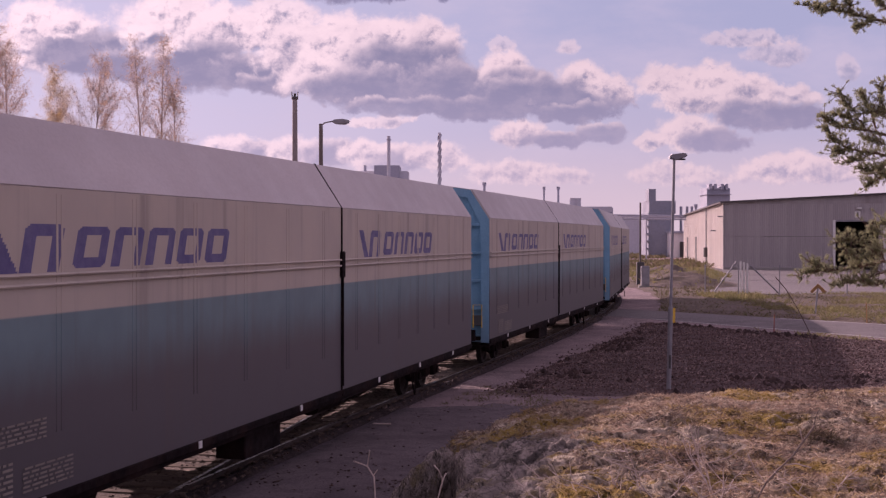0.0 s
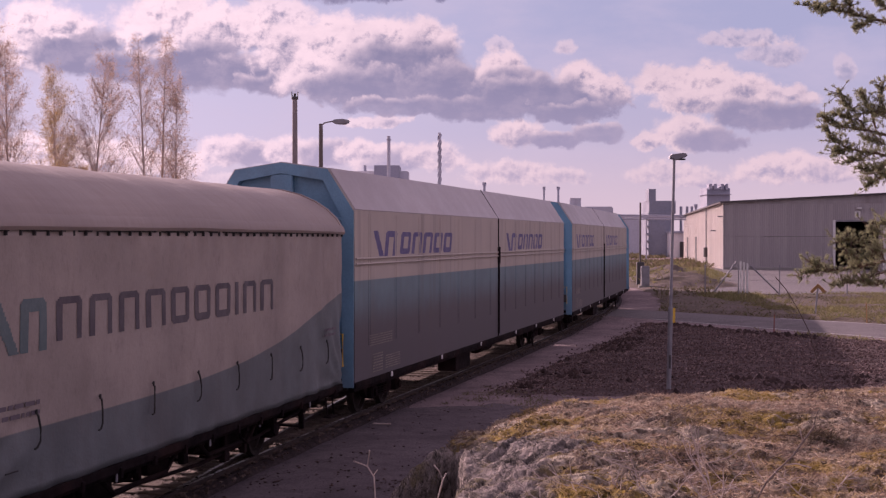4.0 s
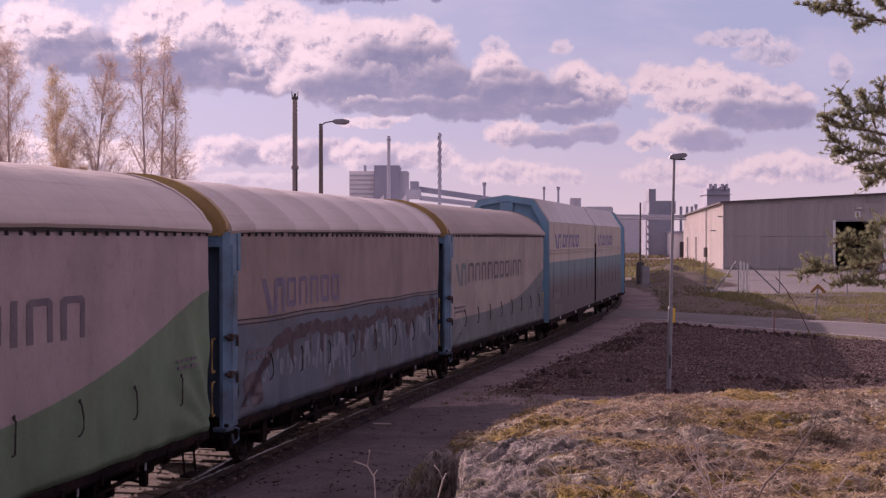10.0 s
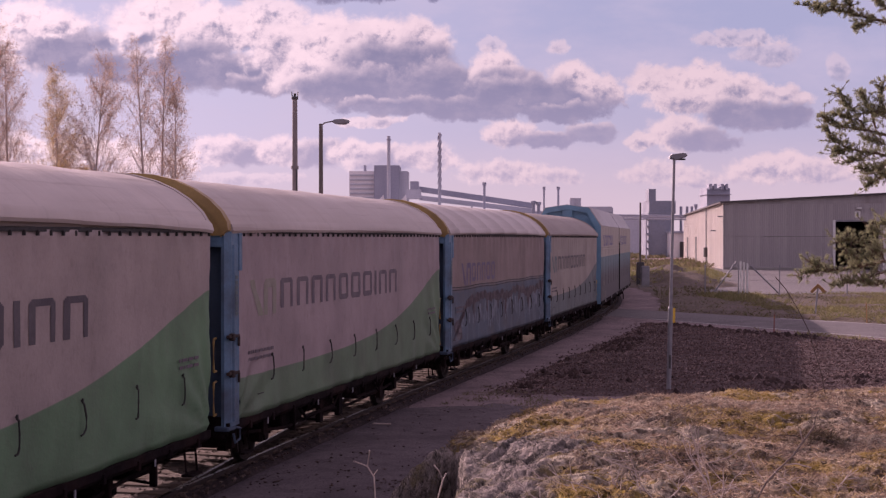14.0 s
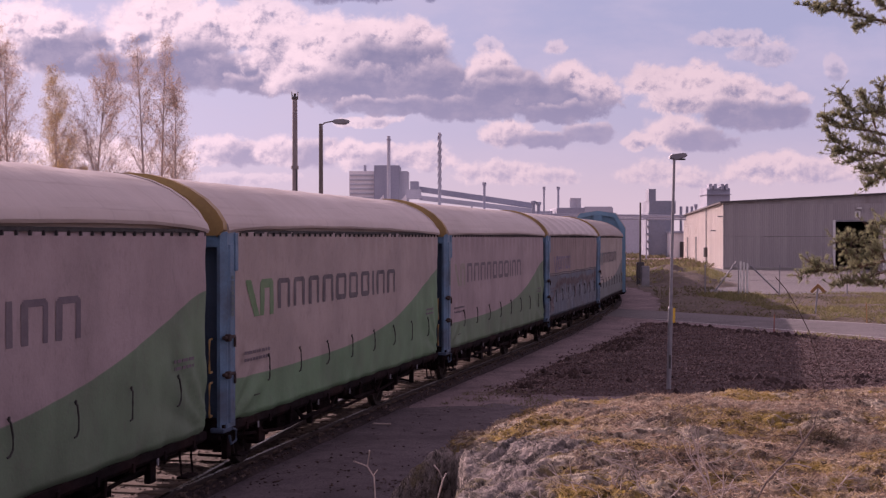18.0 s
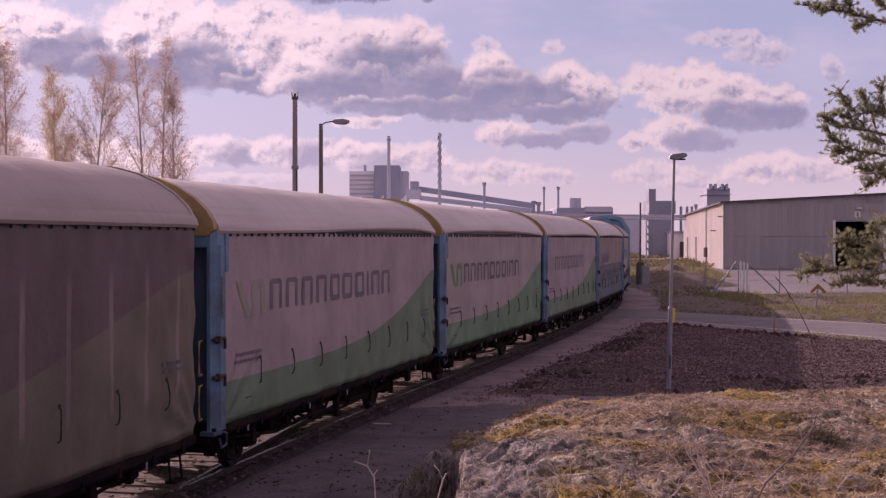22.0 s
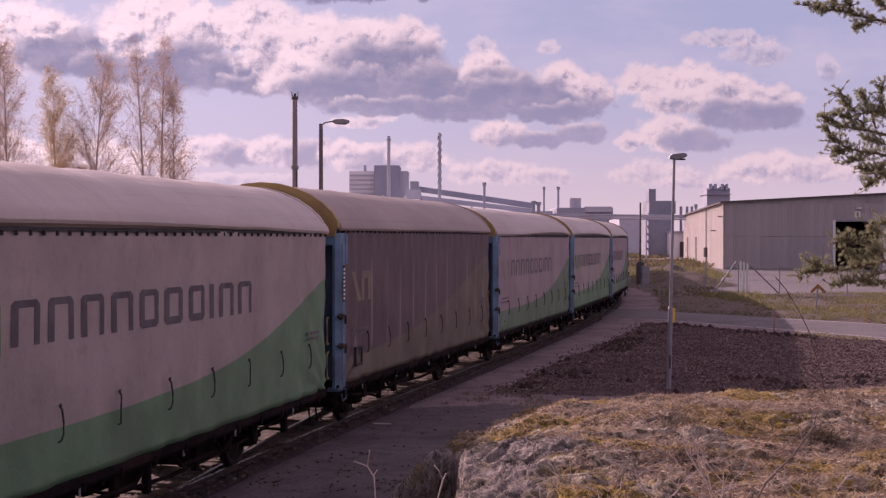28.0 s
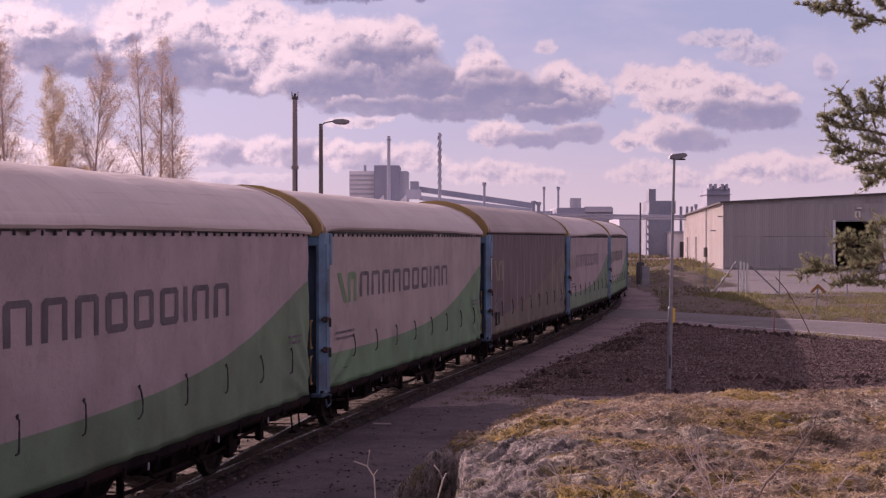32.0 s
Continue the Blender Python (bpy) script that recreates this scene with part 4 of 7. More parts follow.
CLOUD_TAIL = [(257, 283, 65, 42, -0.3, 1.0), (304, 268, 54, 40, -0.18, 1.0), (268, 242, 78, 29, 0.38, 1.0), (148, 190, 60, 31, -0.16, 1.0), (205, 179, 63, 21, 0.42, 1.0),
              (294, 192, 57, 25, 0.36, 0.9), (106, 356, 29, 17, -0.38, 0.5), (231, 350, 23, 21, -0.38, 0.6)]
CLOUD_EASTERN = [(419, 283, 73, 40, -0.4, 1.0), (502, 278, 78, 48, -0.33, 1.0), (466, 252, 89, 33, -0.2, 1.0), (559, 268, 63, 42, -0.18, 1.0), (570, 226, 78, 38, 0.42, 1.0),
                 (638, 263, 68, 25, -0.28, 0.9), (632, 223, 78, 33, 0.5, 1.0), (450, 190, 63, 42, -0.33, 1.0), (502, 177, 68, 27, 0.5, 1.0), (382, 174, 38, 21, -0.38, 0.9)]
CLOUD_WISPS = [(559, 365, 89, 23, -0.33, 0.55), (611, 338, 73, 25, -0.16, 0.5), (742, 306, 21, 33, -0.2, 0.42)]
CLOUD_LOW = [(-399, 160, 57, 33, -0.23, 0.95), (-337, 153, 63, 31, 0.25, 0.95), (-274, 158, 60, 38, -0.2, 0.95), (-212, 156, 63, 35, 0.3, 0.9),
             (-128, 150, 73, 31, -0.23, 0.95), (-76, 143, 73, 25, 0.3, 0.9), (-3, 148, 63, 31, -0.18, 0.9), (-113, 213, 63, 16, -0.38, 0.8),
             (-620, 140, 125, 46, -0.35, 0.95), (-500, 124, 82, 40, -0.3, 0.95), (-765, 150, 85, 42, -0.3, 0.9)]
CLOUD_HORIZON = [(132, 119, 94, 27, -0.16, 0.95), (216, 111, 73, 21, -0.13, 0.85), (424, 117, 83, 29, -0.18, 0.9), (497, 108, 63, 21, -0.13, 0.85),
                 (632, 127, 99, 35, -0.23, 1.0), (716, 122, 83, 31, -0.16, 0.95), (820, 115, 83, 25, -0.18, 0.85), (-358, 108, 146, 15, -0.23, 0.5)]


def math_in(tree, op, a, b=0.0, clamp=False):
    k = tree.nodes.new("ShaderNodeMath")
    k.operation, k.use_clamp = op, clamp
    for v, s in ((a, k.inputs[0]), (b, k.inputs[1])):
        if isinstance(v, bpy.types.NodeSocket):
            tree.links.new(v, s)
        else:
            s.default_value = v
    return k.outputs[0]


def puff_group():
    """One puff laid over what is behind it: a lobe with a ragged, billowing edge, bright above and towards the sun, grey below."""
    g = bpy.data.node_groups.new("cloud_puff", "ShaderNodeTree")
    for name, kind in (("Behind", "Color"), ("X", "Float"), ("Z", "Float"), ("Puff", "Float"), ("Relief", "Float"), ("Lit", "Color"), ("Body", "Color"),
                       ("Across", "Float"), ("Up", "Float"), ("Width", "Float"), ("Height", "Float"), ("Heavy", "Float"), ("Dense", "Float"), ("Ragged", "Float")):
        g.interface.new_socket(name, in_out="INPUT", socket_type="NodeSocket" + kind)
    g.interface.new_socket("Color", in_out="OUTPUT", socket_type="NodeSocketColor")
    gi, go = g.nodes.new("NodeGroupInput"), g.nodes.new("NodeGroupOutput")
    at = gi.outputs
    mt = lambda op, a, b=0.0, clamp=False: math_in(g, op, a, b, clamp)
    dx = mt("DIVIDE", mt("SUBTRACT", at["X"], at["Across"]), at["Width"])
    dz = mt("DIVIDE", mt("SUBTRACT", at["Z"], at["Up"]), at["Height"])
    low = mt("MAXIMUM", dz, mt("MULTIPLY", dz, -1.25))
    r = mt("SQRT", mt("ADD", mt("MULTIPLY", dx, dx), mt("MULTIPLY", low, low)))
    f = mt("ADD", mt("SUBTRACT", 1.08, r), mt("MULTIPLY", at["Puff"], at["Ragged"]))

    def smooth(v, lo, hi):
        k = g.nodes.new("ShaderNodeMapRange")
        k.interpolation_type = "SMOOTHSTEP"
        g.links.new(v, k.inputs[0])
        k.inputs[1].default_value, k.inputs[2].default_value = lo, hi
        return k.outputs[0]
    alpha = mt("MULTIPLY", smooth(f, -0.08, 0.32), at["Dense"])
    light = mt("ADD", mt("MULTIPLY", dz, 0.42), mt("MULTIPLY", dx, -0.10))
    light = mt("ADD", light, mt("MULTIPLY", at["Relief"], mt("SUBTRACT", 0.62, mt("MULTIPLY", at["Heavy"], 0.75))))
    light = mt("ADD", light, mt("MULTIPLY", mt("SUBTRACT", 0.42, f), 0.55))
    light = smooth(mt("SUBTRACT", light, at["Heavy"]), -0.42, 0.50)

    def blend(fac, a, b):
        k = g.nodes.new("ShaderNodeMix")
        k.data_type = "RGBA"
        for v, s in ((fac, k.inputs[0]), (a, k.inputs[6]), (b, k.inputs[7])):
            g.links.new(v, s)
        return k.outputs[2]
    g.links.new(blend(alpha, at["Behind"], blend(light, at["Body"], at["Lit"])), go.inputs[0])
    return g


def cloud_material():
    """Broken backlit cumulus over a pale sky, built puff by puff."""
    n = Nodes("cloudy_sky")
    t = n.t

    def shifted(offset):
        k = t.nodes.new("ShaderNodeVectorMath")
        k.inputs[1].default_value = offset
        t.links.new(n.coord, k.inputs[0])
        return k.outputs[0]

    def billow(src):
        cell = t.nodes.new("ShaderNodeTexVoronoi")
        cell.feature = "SMOOTH_F1"
        cell.inputs["Scale"].default_value, cell.inputs["Detail"].default_value, cell.inputs["Roughness"].default_value = 0.028, 4.0, 0.6
        bent = t.nodes.new("ShaderNodeVectorMath")
        bent.operation = "MULTIPLY_ADD"
        w = t.nodes.new("ShaderNodeTexNoise")
        w.inputs["Scale"].default_value, w.inputs["Detail"].default_value = 0.03, 3.0
        t.links.new(src, w.inputs["Vector"])
        t.links.new(w.outputs["Color"], bent.inputs[0])
        bent.inputs[1].default_value = (26, 0, 20)
        t.links.new(src, bent.inputs[2])
        t.links.new(bent.outputs[0], cell.inputs["Vector"])
        fine = n.noise(0.022, 9, (1.0, 1.0, 1.25), 0.62, src)
        return n.m("ADD", n.m("MULTIPLY", n.m("SUBTRACT", 0.86, cell.outputs["Distance"]), 1.1), n.m("MULTIPLY", n.m("SUBTRACT", fine, 0.5), 2.0))
    here, sunward = billow(n.coord), billow(shifted((-5, 0, 9)))
    relief = n.m("SUBTRACT", here, sunward)
    warp = t.nodes.new("ShaderNodeTexNoise")
    warp.inputs["Scale"].default_value, warp.inputs["Detail"].default_value = 0.012, 3.0
    t.links.new(n.coord, warp.inputs["Vector"])
    sw = t.nodes.new("ShaderNodeSeparateXYZ")
    t.links.new(warp.outputs["Color"], sw.inputs[0])
    x = n.m("MULTIPLY_ADD", n.m("SUBTRACT", sw.outputs[0], 0.5), 40.0, n.xyz(0))
    z = n.m("MULTIPLY_ADD", n.m("SUBTRACT", sw.outputs[2], 0.5), 24.0, n.xyz(2))
    up = n.ramp(n.xyz(2), 0.0, 430.0)
    left = n.ramp(n.xyz(0), -800.0, 500.0)
    blue = n.mix(up, (0.50, 0.52, 0.56), (0.335, 0.43, 0.545))
    blue = n.mix(left, n.mix(0.40, blue, (0.80, 0.84, 0.90)), blue)
    haze_ = n.ramp(n.noise(0.005, 6, (0.6, 1.0, 1.6), 0.6), 0.40, 0.70, 0.0, 0.38)
    blue = n.mix(haze_, blue, (0.565, 0.58, 0.62))
    body = n.mix(up, (0.385, 0.405, 0.485), (0.17, 0.205, 0.295))
    body = n.mix(left, n.mix(0.20, body, (0.56, 0.565, 0.645)), body)
    tuft = n.ramp(n.noise(0.02, 8, (0.8, 1, 1.4), 0.62), 0.40, 0.72)
    lit = n.mix(left, (0.93, 0.865, 0.81), (0.69, 0.645, 0.605))
    lit = n.mix(n.m("MULTIPLY", tuft, 0.35), lit, n.mix(0.5, body, lit))
    body = n.mix(n.m("MULTIPLY", tuft, 0.16), body, lit)
    col = n.mix(n.ramp(n.xyz(2), 0.0, 210.0, 0.70, 0.0), blue, (0.61, 0.57, 0.545))
    group = puff_group()
    for bank in (CLOUD_WISPS, CLOUD_HORIZON, CLOUD_LOW, CLOUD_OVERHEAD, CLOUD_EASTERN, CLOUD_WESTERN, CLOUD_TAIL, CLOUD_CENTRAL):
        for cx, cz, rx, rz, heavy, dense in bank:
            k = t.nodes.new("ShaderNodeGroup")
            k.node_tree = group
            for name, value in (("Behind", col), ("X", x), ("Z", z), ("Puff", here), ("Relief", relief), ("Lit", lit), ("Body", body), ("Across", cx), ("Up", cz),
                                ("Width", rx), ("Height", rz), ("Heavy", heavy), ("Dense", dense), ("Ragged", min(0.7, 0.14 + 9.0 / rz))):
                n.put(value, k.inputs[name])
            col = k.outputs[0]
    col = n.mix(n.ramp(n.xyz(2), 0.0, 200.0, 0.32, 0.0), col, (0.60, 0.565, 0.55))
    em = t.nodes.new("ShaderNodeEmission")
    t.links.new(col, em.inputs[0])
    t.links.new(em.outputs[0], t.nodes["Material Output"].inputs["Surface"])
    return n.mat


M_SKY = cloud_material()
backdrop = new("backdrop", mesh_of("backdrop", [(-1300, 0, -70), (1300, 0, -70), (1300, 0, 560), (-1300, 0, 560)], [(0, 1, 2, 3)], M_SKY))
backdrop.location = (0, 2500, 3.8)
tagged(backdrop, "pale violet-blue afternoon sky with broken backlit cumulus", "sky", kind="structure")


# ---------------------------------------------------------------- ground
def rough_ground(name, c1, c2, c3, scale, bump=0.6, fine=18.0):
    n = Nodes(name)
    col = n.mix(n.ramp(n.noise(scale, 6), 0.35, 0.65), c1, c2)
    col = n.mix(n.ramp(n.noise(scale * 5, 5), 0.45, 0.7, 0, 0.8), col, c3)
    col = n.mix(n.ramp(n.noise(scale * 0.7, 6, rough=0.65), 0.48, 0.66, 0, 0.55), col, tuple(0.45 * c for c in c3))
    grit = n.noise(fine, 4, rough=0.7)
    col = n.mix(n.ramp(grit, 0.38, 0.68, 0.0, 0.75), col, tuple(0.4 * c for c in c1))
    col = n.mix(n.ramp(n.noise(fine * 2.3, 3), 0.58, 0.70, 0.0, 0.5), col, tuple(min(1.0, 2.0 * c) for c in c2))
    n.bump(grit, bump, 0.05)
    return n.done(col, 0.95, spec=0.2)


M_DIRT = rough_ground("packed_dirt", (0.27, 0.205, 0.205), (0.32, 0.245, 0.24), (0.17, 0.13, 0.132), 0.25)
M_SOIL = rough_ground("dark_mulch", (0.125, 0.087, 0.083), (0.10, 0.07, 0.068), (0.165, 0.12, 0.112), 0.6, 1.0, 14.0)
M_ASPHALT = rough_ground("worn_asphalt", (0.125, 0.102, 0.109), (0.155, 0.127, 0.134), (0.085, 0.069, 0.074), 0.5, 0.35, 26)
M_ROAD = rough_ground("road_asphalt", (0.17, 0.155, 0.155), (0.20, 0.18, 0.18), (0.145, 0.13, 0.13), 0.2, 0.2, 40)
M_YARD = rough_ground("yard_asphalt", (0.20, 0.185, 0.185), (0.23, 0.21, 0.21), (0.17, 0.155, 0.155), 0.1, 0.2, 30)
# Oily ballast with the shade on the track shoulders put into its colour
M_BALLAST_SHADED = rough_ground("ballast", (0.050, 0.036, 0.037), (0.072, 0.052, 0.052), (0.026, 0.018, 0.019), 1.0, 1.0, 14)
M_TURF = rough_ground("spring_turf", (0.15, 0.115, 0.098), (0.125, 0.105, 0.07), (0.20, 0.155, 0.135), 0.35, 0.9, 6)


def ground_height(x, y):
    near = step(140, 60, y)
    return -0.16 + near * 0.05 * fbm(x * 0.35, y * 0.35, 5)


xs = np.concatenate([np.linspace(-3500, -60, 30), np.linspace(-50, 60, 180), np.linspace(70, 3500, 30)])
ys = np.concatenate([np.linspace(-400, -20, 12), np.linspace(-10, 130, 240), np.linspace(140, 400, 40), np.linspace(450, 4200, 20)])
ground = new("ground", grid_mesh("ground", xs, ys, ground_height, M_DIRT))
tagged(ground, "packed brown dirt and gravel ground", "ground", kind="structure")


def patch(name, inside, x0, x1, y0, y1, pitch, height, material, label, category, kind="structure", ragged=0.9):
    """A sheet of ground that rises out of the dirt where inside(x, y) is above zero."""
    def z(x, y):
        w = inside(x, y) + ragged * fbm(x * 0.7, y * 0.7, 6)
        return np.where(w > -1.0, -0.145 + height(x, y) * step(0, 0.9, w) - 0.08 * step(0.15, -0.25, w), -0.5)
    me = grid_mesh(name, np.arange(x0, x1, pitch), np.arange(y0, y1, pitch), z, material)
    return tagged(new(name, me), label, category, kind=kind)


def right_of_track(x, y):
    """Distance from the middle of the track, positive to its right."""
    s = np.interp(y, Y_ALL, S_ALL)
    tx, ty, a = track(s)
    return (x - tx) * np.cos(a)


ROAD_A, ROAD_D = Vector((8.8, 67.0)), Vector((0.612, -0.791))


def before_road(x, y):
    """Distance from the near edge of the road, which widens towards +x, positive before it."""
    return -(x - 8.73) * 0.864 - (y - 66.3) * 0.503


def from_road(x, y):
    """Distance across from the middle of the road, positive on its far side."""
    return (x - ROAD_A.x) * 0.791 + (y - ROAD_A.y) * 0.612


patch("asphalt_apron", lambda x, y: np.minimum(right_of_track(x, y) - 0.9, (32.0 - y) * 0.35), -14, 9, -6, 44, 0.16,
      lambda x, y: 0.012 + 0 * x, M_ASPHALT, "dark worn asphalt apron beside the track", "pavement", ragged=0.8)


def in_bed(x, y):
    """Distance inside the rim of the soil bed."""
    return np.minimum(np.minimum(right_of_track(x, y) - 2.5 - 0.04 * (y - 37), (y - 34.0 - 1.2 * step(2.4, 0.6, x)) * 0.5), before_road(x, y) - 0.9)


def bed_swell(x, y):
    return 0.05 + 0.24 * np.abs(fbm(x * 1.3, y * 1.3, 6)) + 0.12 * (fbm(x * 0.3, y * 0.3, 3) + 0.2)


def bed_top(x, y):
    """The height of the soil's surface."""
    return -0.145 + bed_swell(x, y) * step(0, 0.9, in_bed(x, y) + 0.9 * fbm(x * 0.7, y * 0.7, 6))


patch("mulch_bed", in_bed, -2, 34, 30, 69, 0.16, bed_swell, M_SOIL, "bed of dark turned soil and mulch", "soil")
patch("turf_strip", lambda x, y: np.minimum(np.minimum(from_road(x, y) - 5.6, right_of_track(x, y) - 3.5), (94 - y) * 0.3), 5, 60, 52, 100, 0.3,
      lambda x, y: 0.10 + 0.3 * np.maximum(fbm(x * 0.15, y * 0.15, 4), -0.1) + 0.35 * np.abs(fbm(x * 0.9, y * 0.9, 4)), M_TURF, "dry spring turf beside the road", "grass")
patch("meadow", lambda x, y: np.minimum(np.minimum(34.0 + (y - 165) * 0.13 - x, right_of_track(x, y) - 3.4), np.minimum((y - 92) * 0.5, 19.0 + (y - 95) * 0.19 - x + 0.5)), 10, 40, 90, 168, 0.4,
      lambda x, y: 0.10 + 0.5 * np.maximum(fbm(x * 0.2, y * 0.12, 4), -0.1), M_TURF, "rough grass bank beside the yard", "grass")


def bank_height(x, y):
    ridge = np.exp(-((x - 20.4 - (y - 120) * 0.08) / 3.0) ** 2) * step(104, 114, y) * step(138, 124, y)
    return (1.35 + 1.5 * fbm(x * 0.45, y * 0.45, 4)) * ridge


# Earth colour darkened: the shadow over the bank is put into it
bank = new("earth_bank", grid_mesh("earth_bank", np.arange(12, 31, 0.25), np.arange(102, 140, 0.25), lambda x, y: -0.22 + bank_height(x, y) + 0.35 * fbm(x * 1.1, y * 1.1, 5), rough_ground("shaded_bank_earth", (0.165, 0.13, 0.115), (0.135, 0.115, 0.08), (0.21, 0.165, 0.145), 0.35, 0.8, 8)))
tagged(bank, "low bank of earth and dry grass beside the yard", "bank", kind="structure")
bm = bmesh.new()
a, b = ROAD_A - ROAD_D * 40, ROAD_A + ROAD_D * 70
side = Vector((0.791, 0.612))
prism(bm, [tuple(p) for p in (Vector((8.73 - 0.503 * 40, 66.3 + 0.864 * 40)), Vector((8.73 + 0.503 * 62, 66.3 - 0.864 * 62)), b + side * 5.0, a + side * 5.0)], "z", -0.4, -0.055)
road = tagged(new("road"), "grey asphalt road crossing the track", "road", kind="structure")
part("road_surface", bm, M_ROAD, road)
bm = bmesh.new()
p, q, out = Vector((8.73 - 0.503 * 5, 66.3 + 0.864 * 5)), Vector((8.73 + 0.503 * 62, 66.3 - 0.864 * 62)), Vector((-0.864, -0.503))
ring = [bm.verts.new((c.x, c.y, z)) for c, z in ((p, -0.058), (q, -0.058), (q + out * 1.1, -0.2), (p + out * 1.1, -0.2))]
foot = [bm.verts.new((c.x, c.y, -0.4)) for c in (p, q, q + out * 1.1, p + out * 1.1)]
for k in range(4):
    bm.faces.new((ring[k], foot[k], foot[(k + 1) % 4], ring[(k + 1) % 4]))
bm.faces.new(ring)
bm.faces.new(foot[::-1])
part("road_shoulder", bm, M_DIRT, road, "trodden dirt shoulder")
for a, d, off in ((ROAD_A + ROAD_D * 6, ROAD_D, 4.7), (Vector((9.7, 64.6)), Vector((0.503, -0.864)), 0.28)):
    bm = bmesh.new()
    b, across = a + d * 60, Vector((-d.y, d.x))
    prism(bm, [tuple(p) for p in (a + across * (off - 0.09), b + across * (off - 0.09), b + across * (off + 0.09), a + across * (off + 0.09))], "z", -0.06, -0.049)
    part("edge_line", bm, surface("edge_line_paint", (0.42, 0.40, 0.38), (0.25, 0.23, 0.22), 2.5, 0.8), road, "worn white edge line")
bm = bmesh.new()
prism(bm, [(19, 95), (90, 95), (130, 175), (30, 175)], "z", -0.4, -0.10)
yard = part("yard", bm, M_YARD)
tagged(yard, "pale sunlit asphalt yard before the warehouse", "pavement", kind="structure")

# ---------------------------------------------------------------- railway track
trackbed = tagged(new("railway_track"), "railway track on dirty ballast with wooden sleepers", "track", kind="structure")
RAIL = [(-0.062, -0.15), (-0.062, -0.142), (-0.012, -0.128), (-0.012, -0.04), (-0.036, -0.032), (-0.036, -0.004), (-0.030, 0.0),
        (0.030, 0.0), (0.036, -0.004), (0.036, -0.032), (0.012, -0.04), (0.012, -0.128), (0.062, -0.142), (0.062, -0.15)]


def sweep_rail(points, name):
    """The rail section drawn along points of x, y, heading; the running top is bright steel."""
    v, f = [], []
    n = len(RAIL)
    for x, y, a in points:
        v += [(x + w * math.cos(a), y - w * math.sin(a), z) for w, z in RAIL]
    for i in range(len(points) - 1):
        for k in range(n):
            f.append((i * n + k, i * n + (k + 1) % n, (i + 1) * n + (k + 1) % n, (i + 1) * n + k))
    me = mesh_of(name, v, f, M_RUST)
    me.materials.append(M_STEEL)
    for i, p in enumerate(me.polygons):
        p.material_index = 1 if i % n == 6 else 0
    return me


S_RAIL = np.arange(-40, 240, 1.0)
for left in (-0.798, 0.798):
    part("rail", sweep_rail([tuple(float(c) for c in track(s, left)) for s in S_RAIL], "rail"), None, trackbed, "rusty rail with bright running top")
BRANCH_A = math.atan(0.144)
for left in (0.0, 1.6):
    pts = [(-4.22 + math.sin(BRANCH_A) * d - left * math.cos(BRANCH_A), 19.4 + math.cos(BRANCH_A) * d + left * math.sin(BRANCH_A), BRANCH_A) for d in range(0, 90, 3)]
    part("rail", sweep_rail(pts, "rail"), None, trackbed, "rail of the branch at the points")


def ballast_mesh(w0, w1, material):
    s = np.arange(-40, 240, 0.25)
    w = np.linspace(w0, w1, max(6, int((w1 - w0) / 0.19)))
    gs, gw = np.meshgrid(s, w)
    x, y, _ = track(gs.ravel(), gw.ravel())
    w_ = gw.ravel()
    z = -0.095 - 0.10 * step(1.35, 2.2, np.abs(w_)) + 0.06 * step(-0.86, -1.0, w_) * step(-1.22, -1.08, w_) - 0.08 * step(-1.1, -1.22, w_) + 0.05 * fbm(x * 3, y * 3, 4)
    n = len(s)
    i = (np.arange(len(w) - 1)[:, None] * n + np.arange(n - 1)[None]).ravel()
    return array_mesh("ballast", np.stack([x, y, z], 1), np.stack([i, i + n, i + n + 1, i + 1], 1), material, False)


# Lighter copy of the ballast: sun between the rails is in the colour
M_BED_SUNLIT = rough_ground("sunlit_track_bed", (0.21, 0.16, 0.135), (0.27, 0.21, 0.175), (0.10, 0.073, 0.062), 1.0, 0.9, 14)
bed = part("ballast", ballast_mesh(-0.76, 0.76, M_BED_SUNLIT), None, trackbed, "sandy ballast between the rails, sunlight in its colour")
bed.location = (0, 0, 0.016)
part("ballast", ballast_mesh(-1.24, -0.76, M_BALLAST_SHADED), None, trackbed, "oily ballast shoulder, darkened with shade in its colour")
part("ballast", ballast_mesh(0.76, 2.3, M_BALLAST_SHADED), None, trackbed, "oily ballast shoulder, darkened with shade in its colour")


# ---------------------------------------------------------------- rock outcrop
def edge_left(y):
    return -5.45 + 0.385 * y


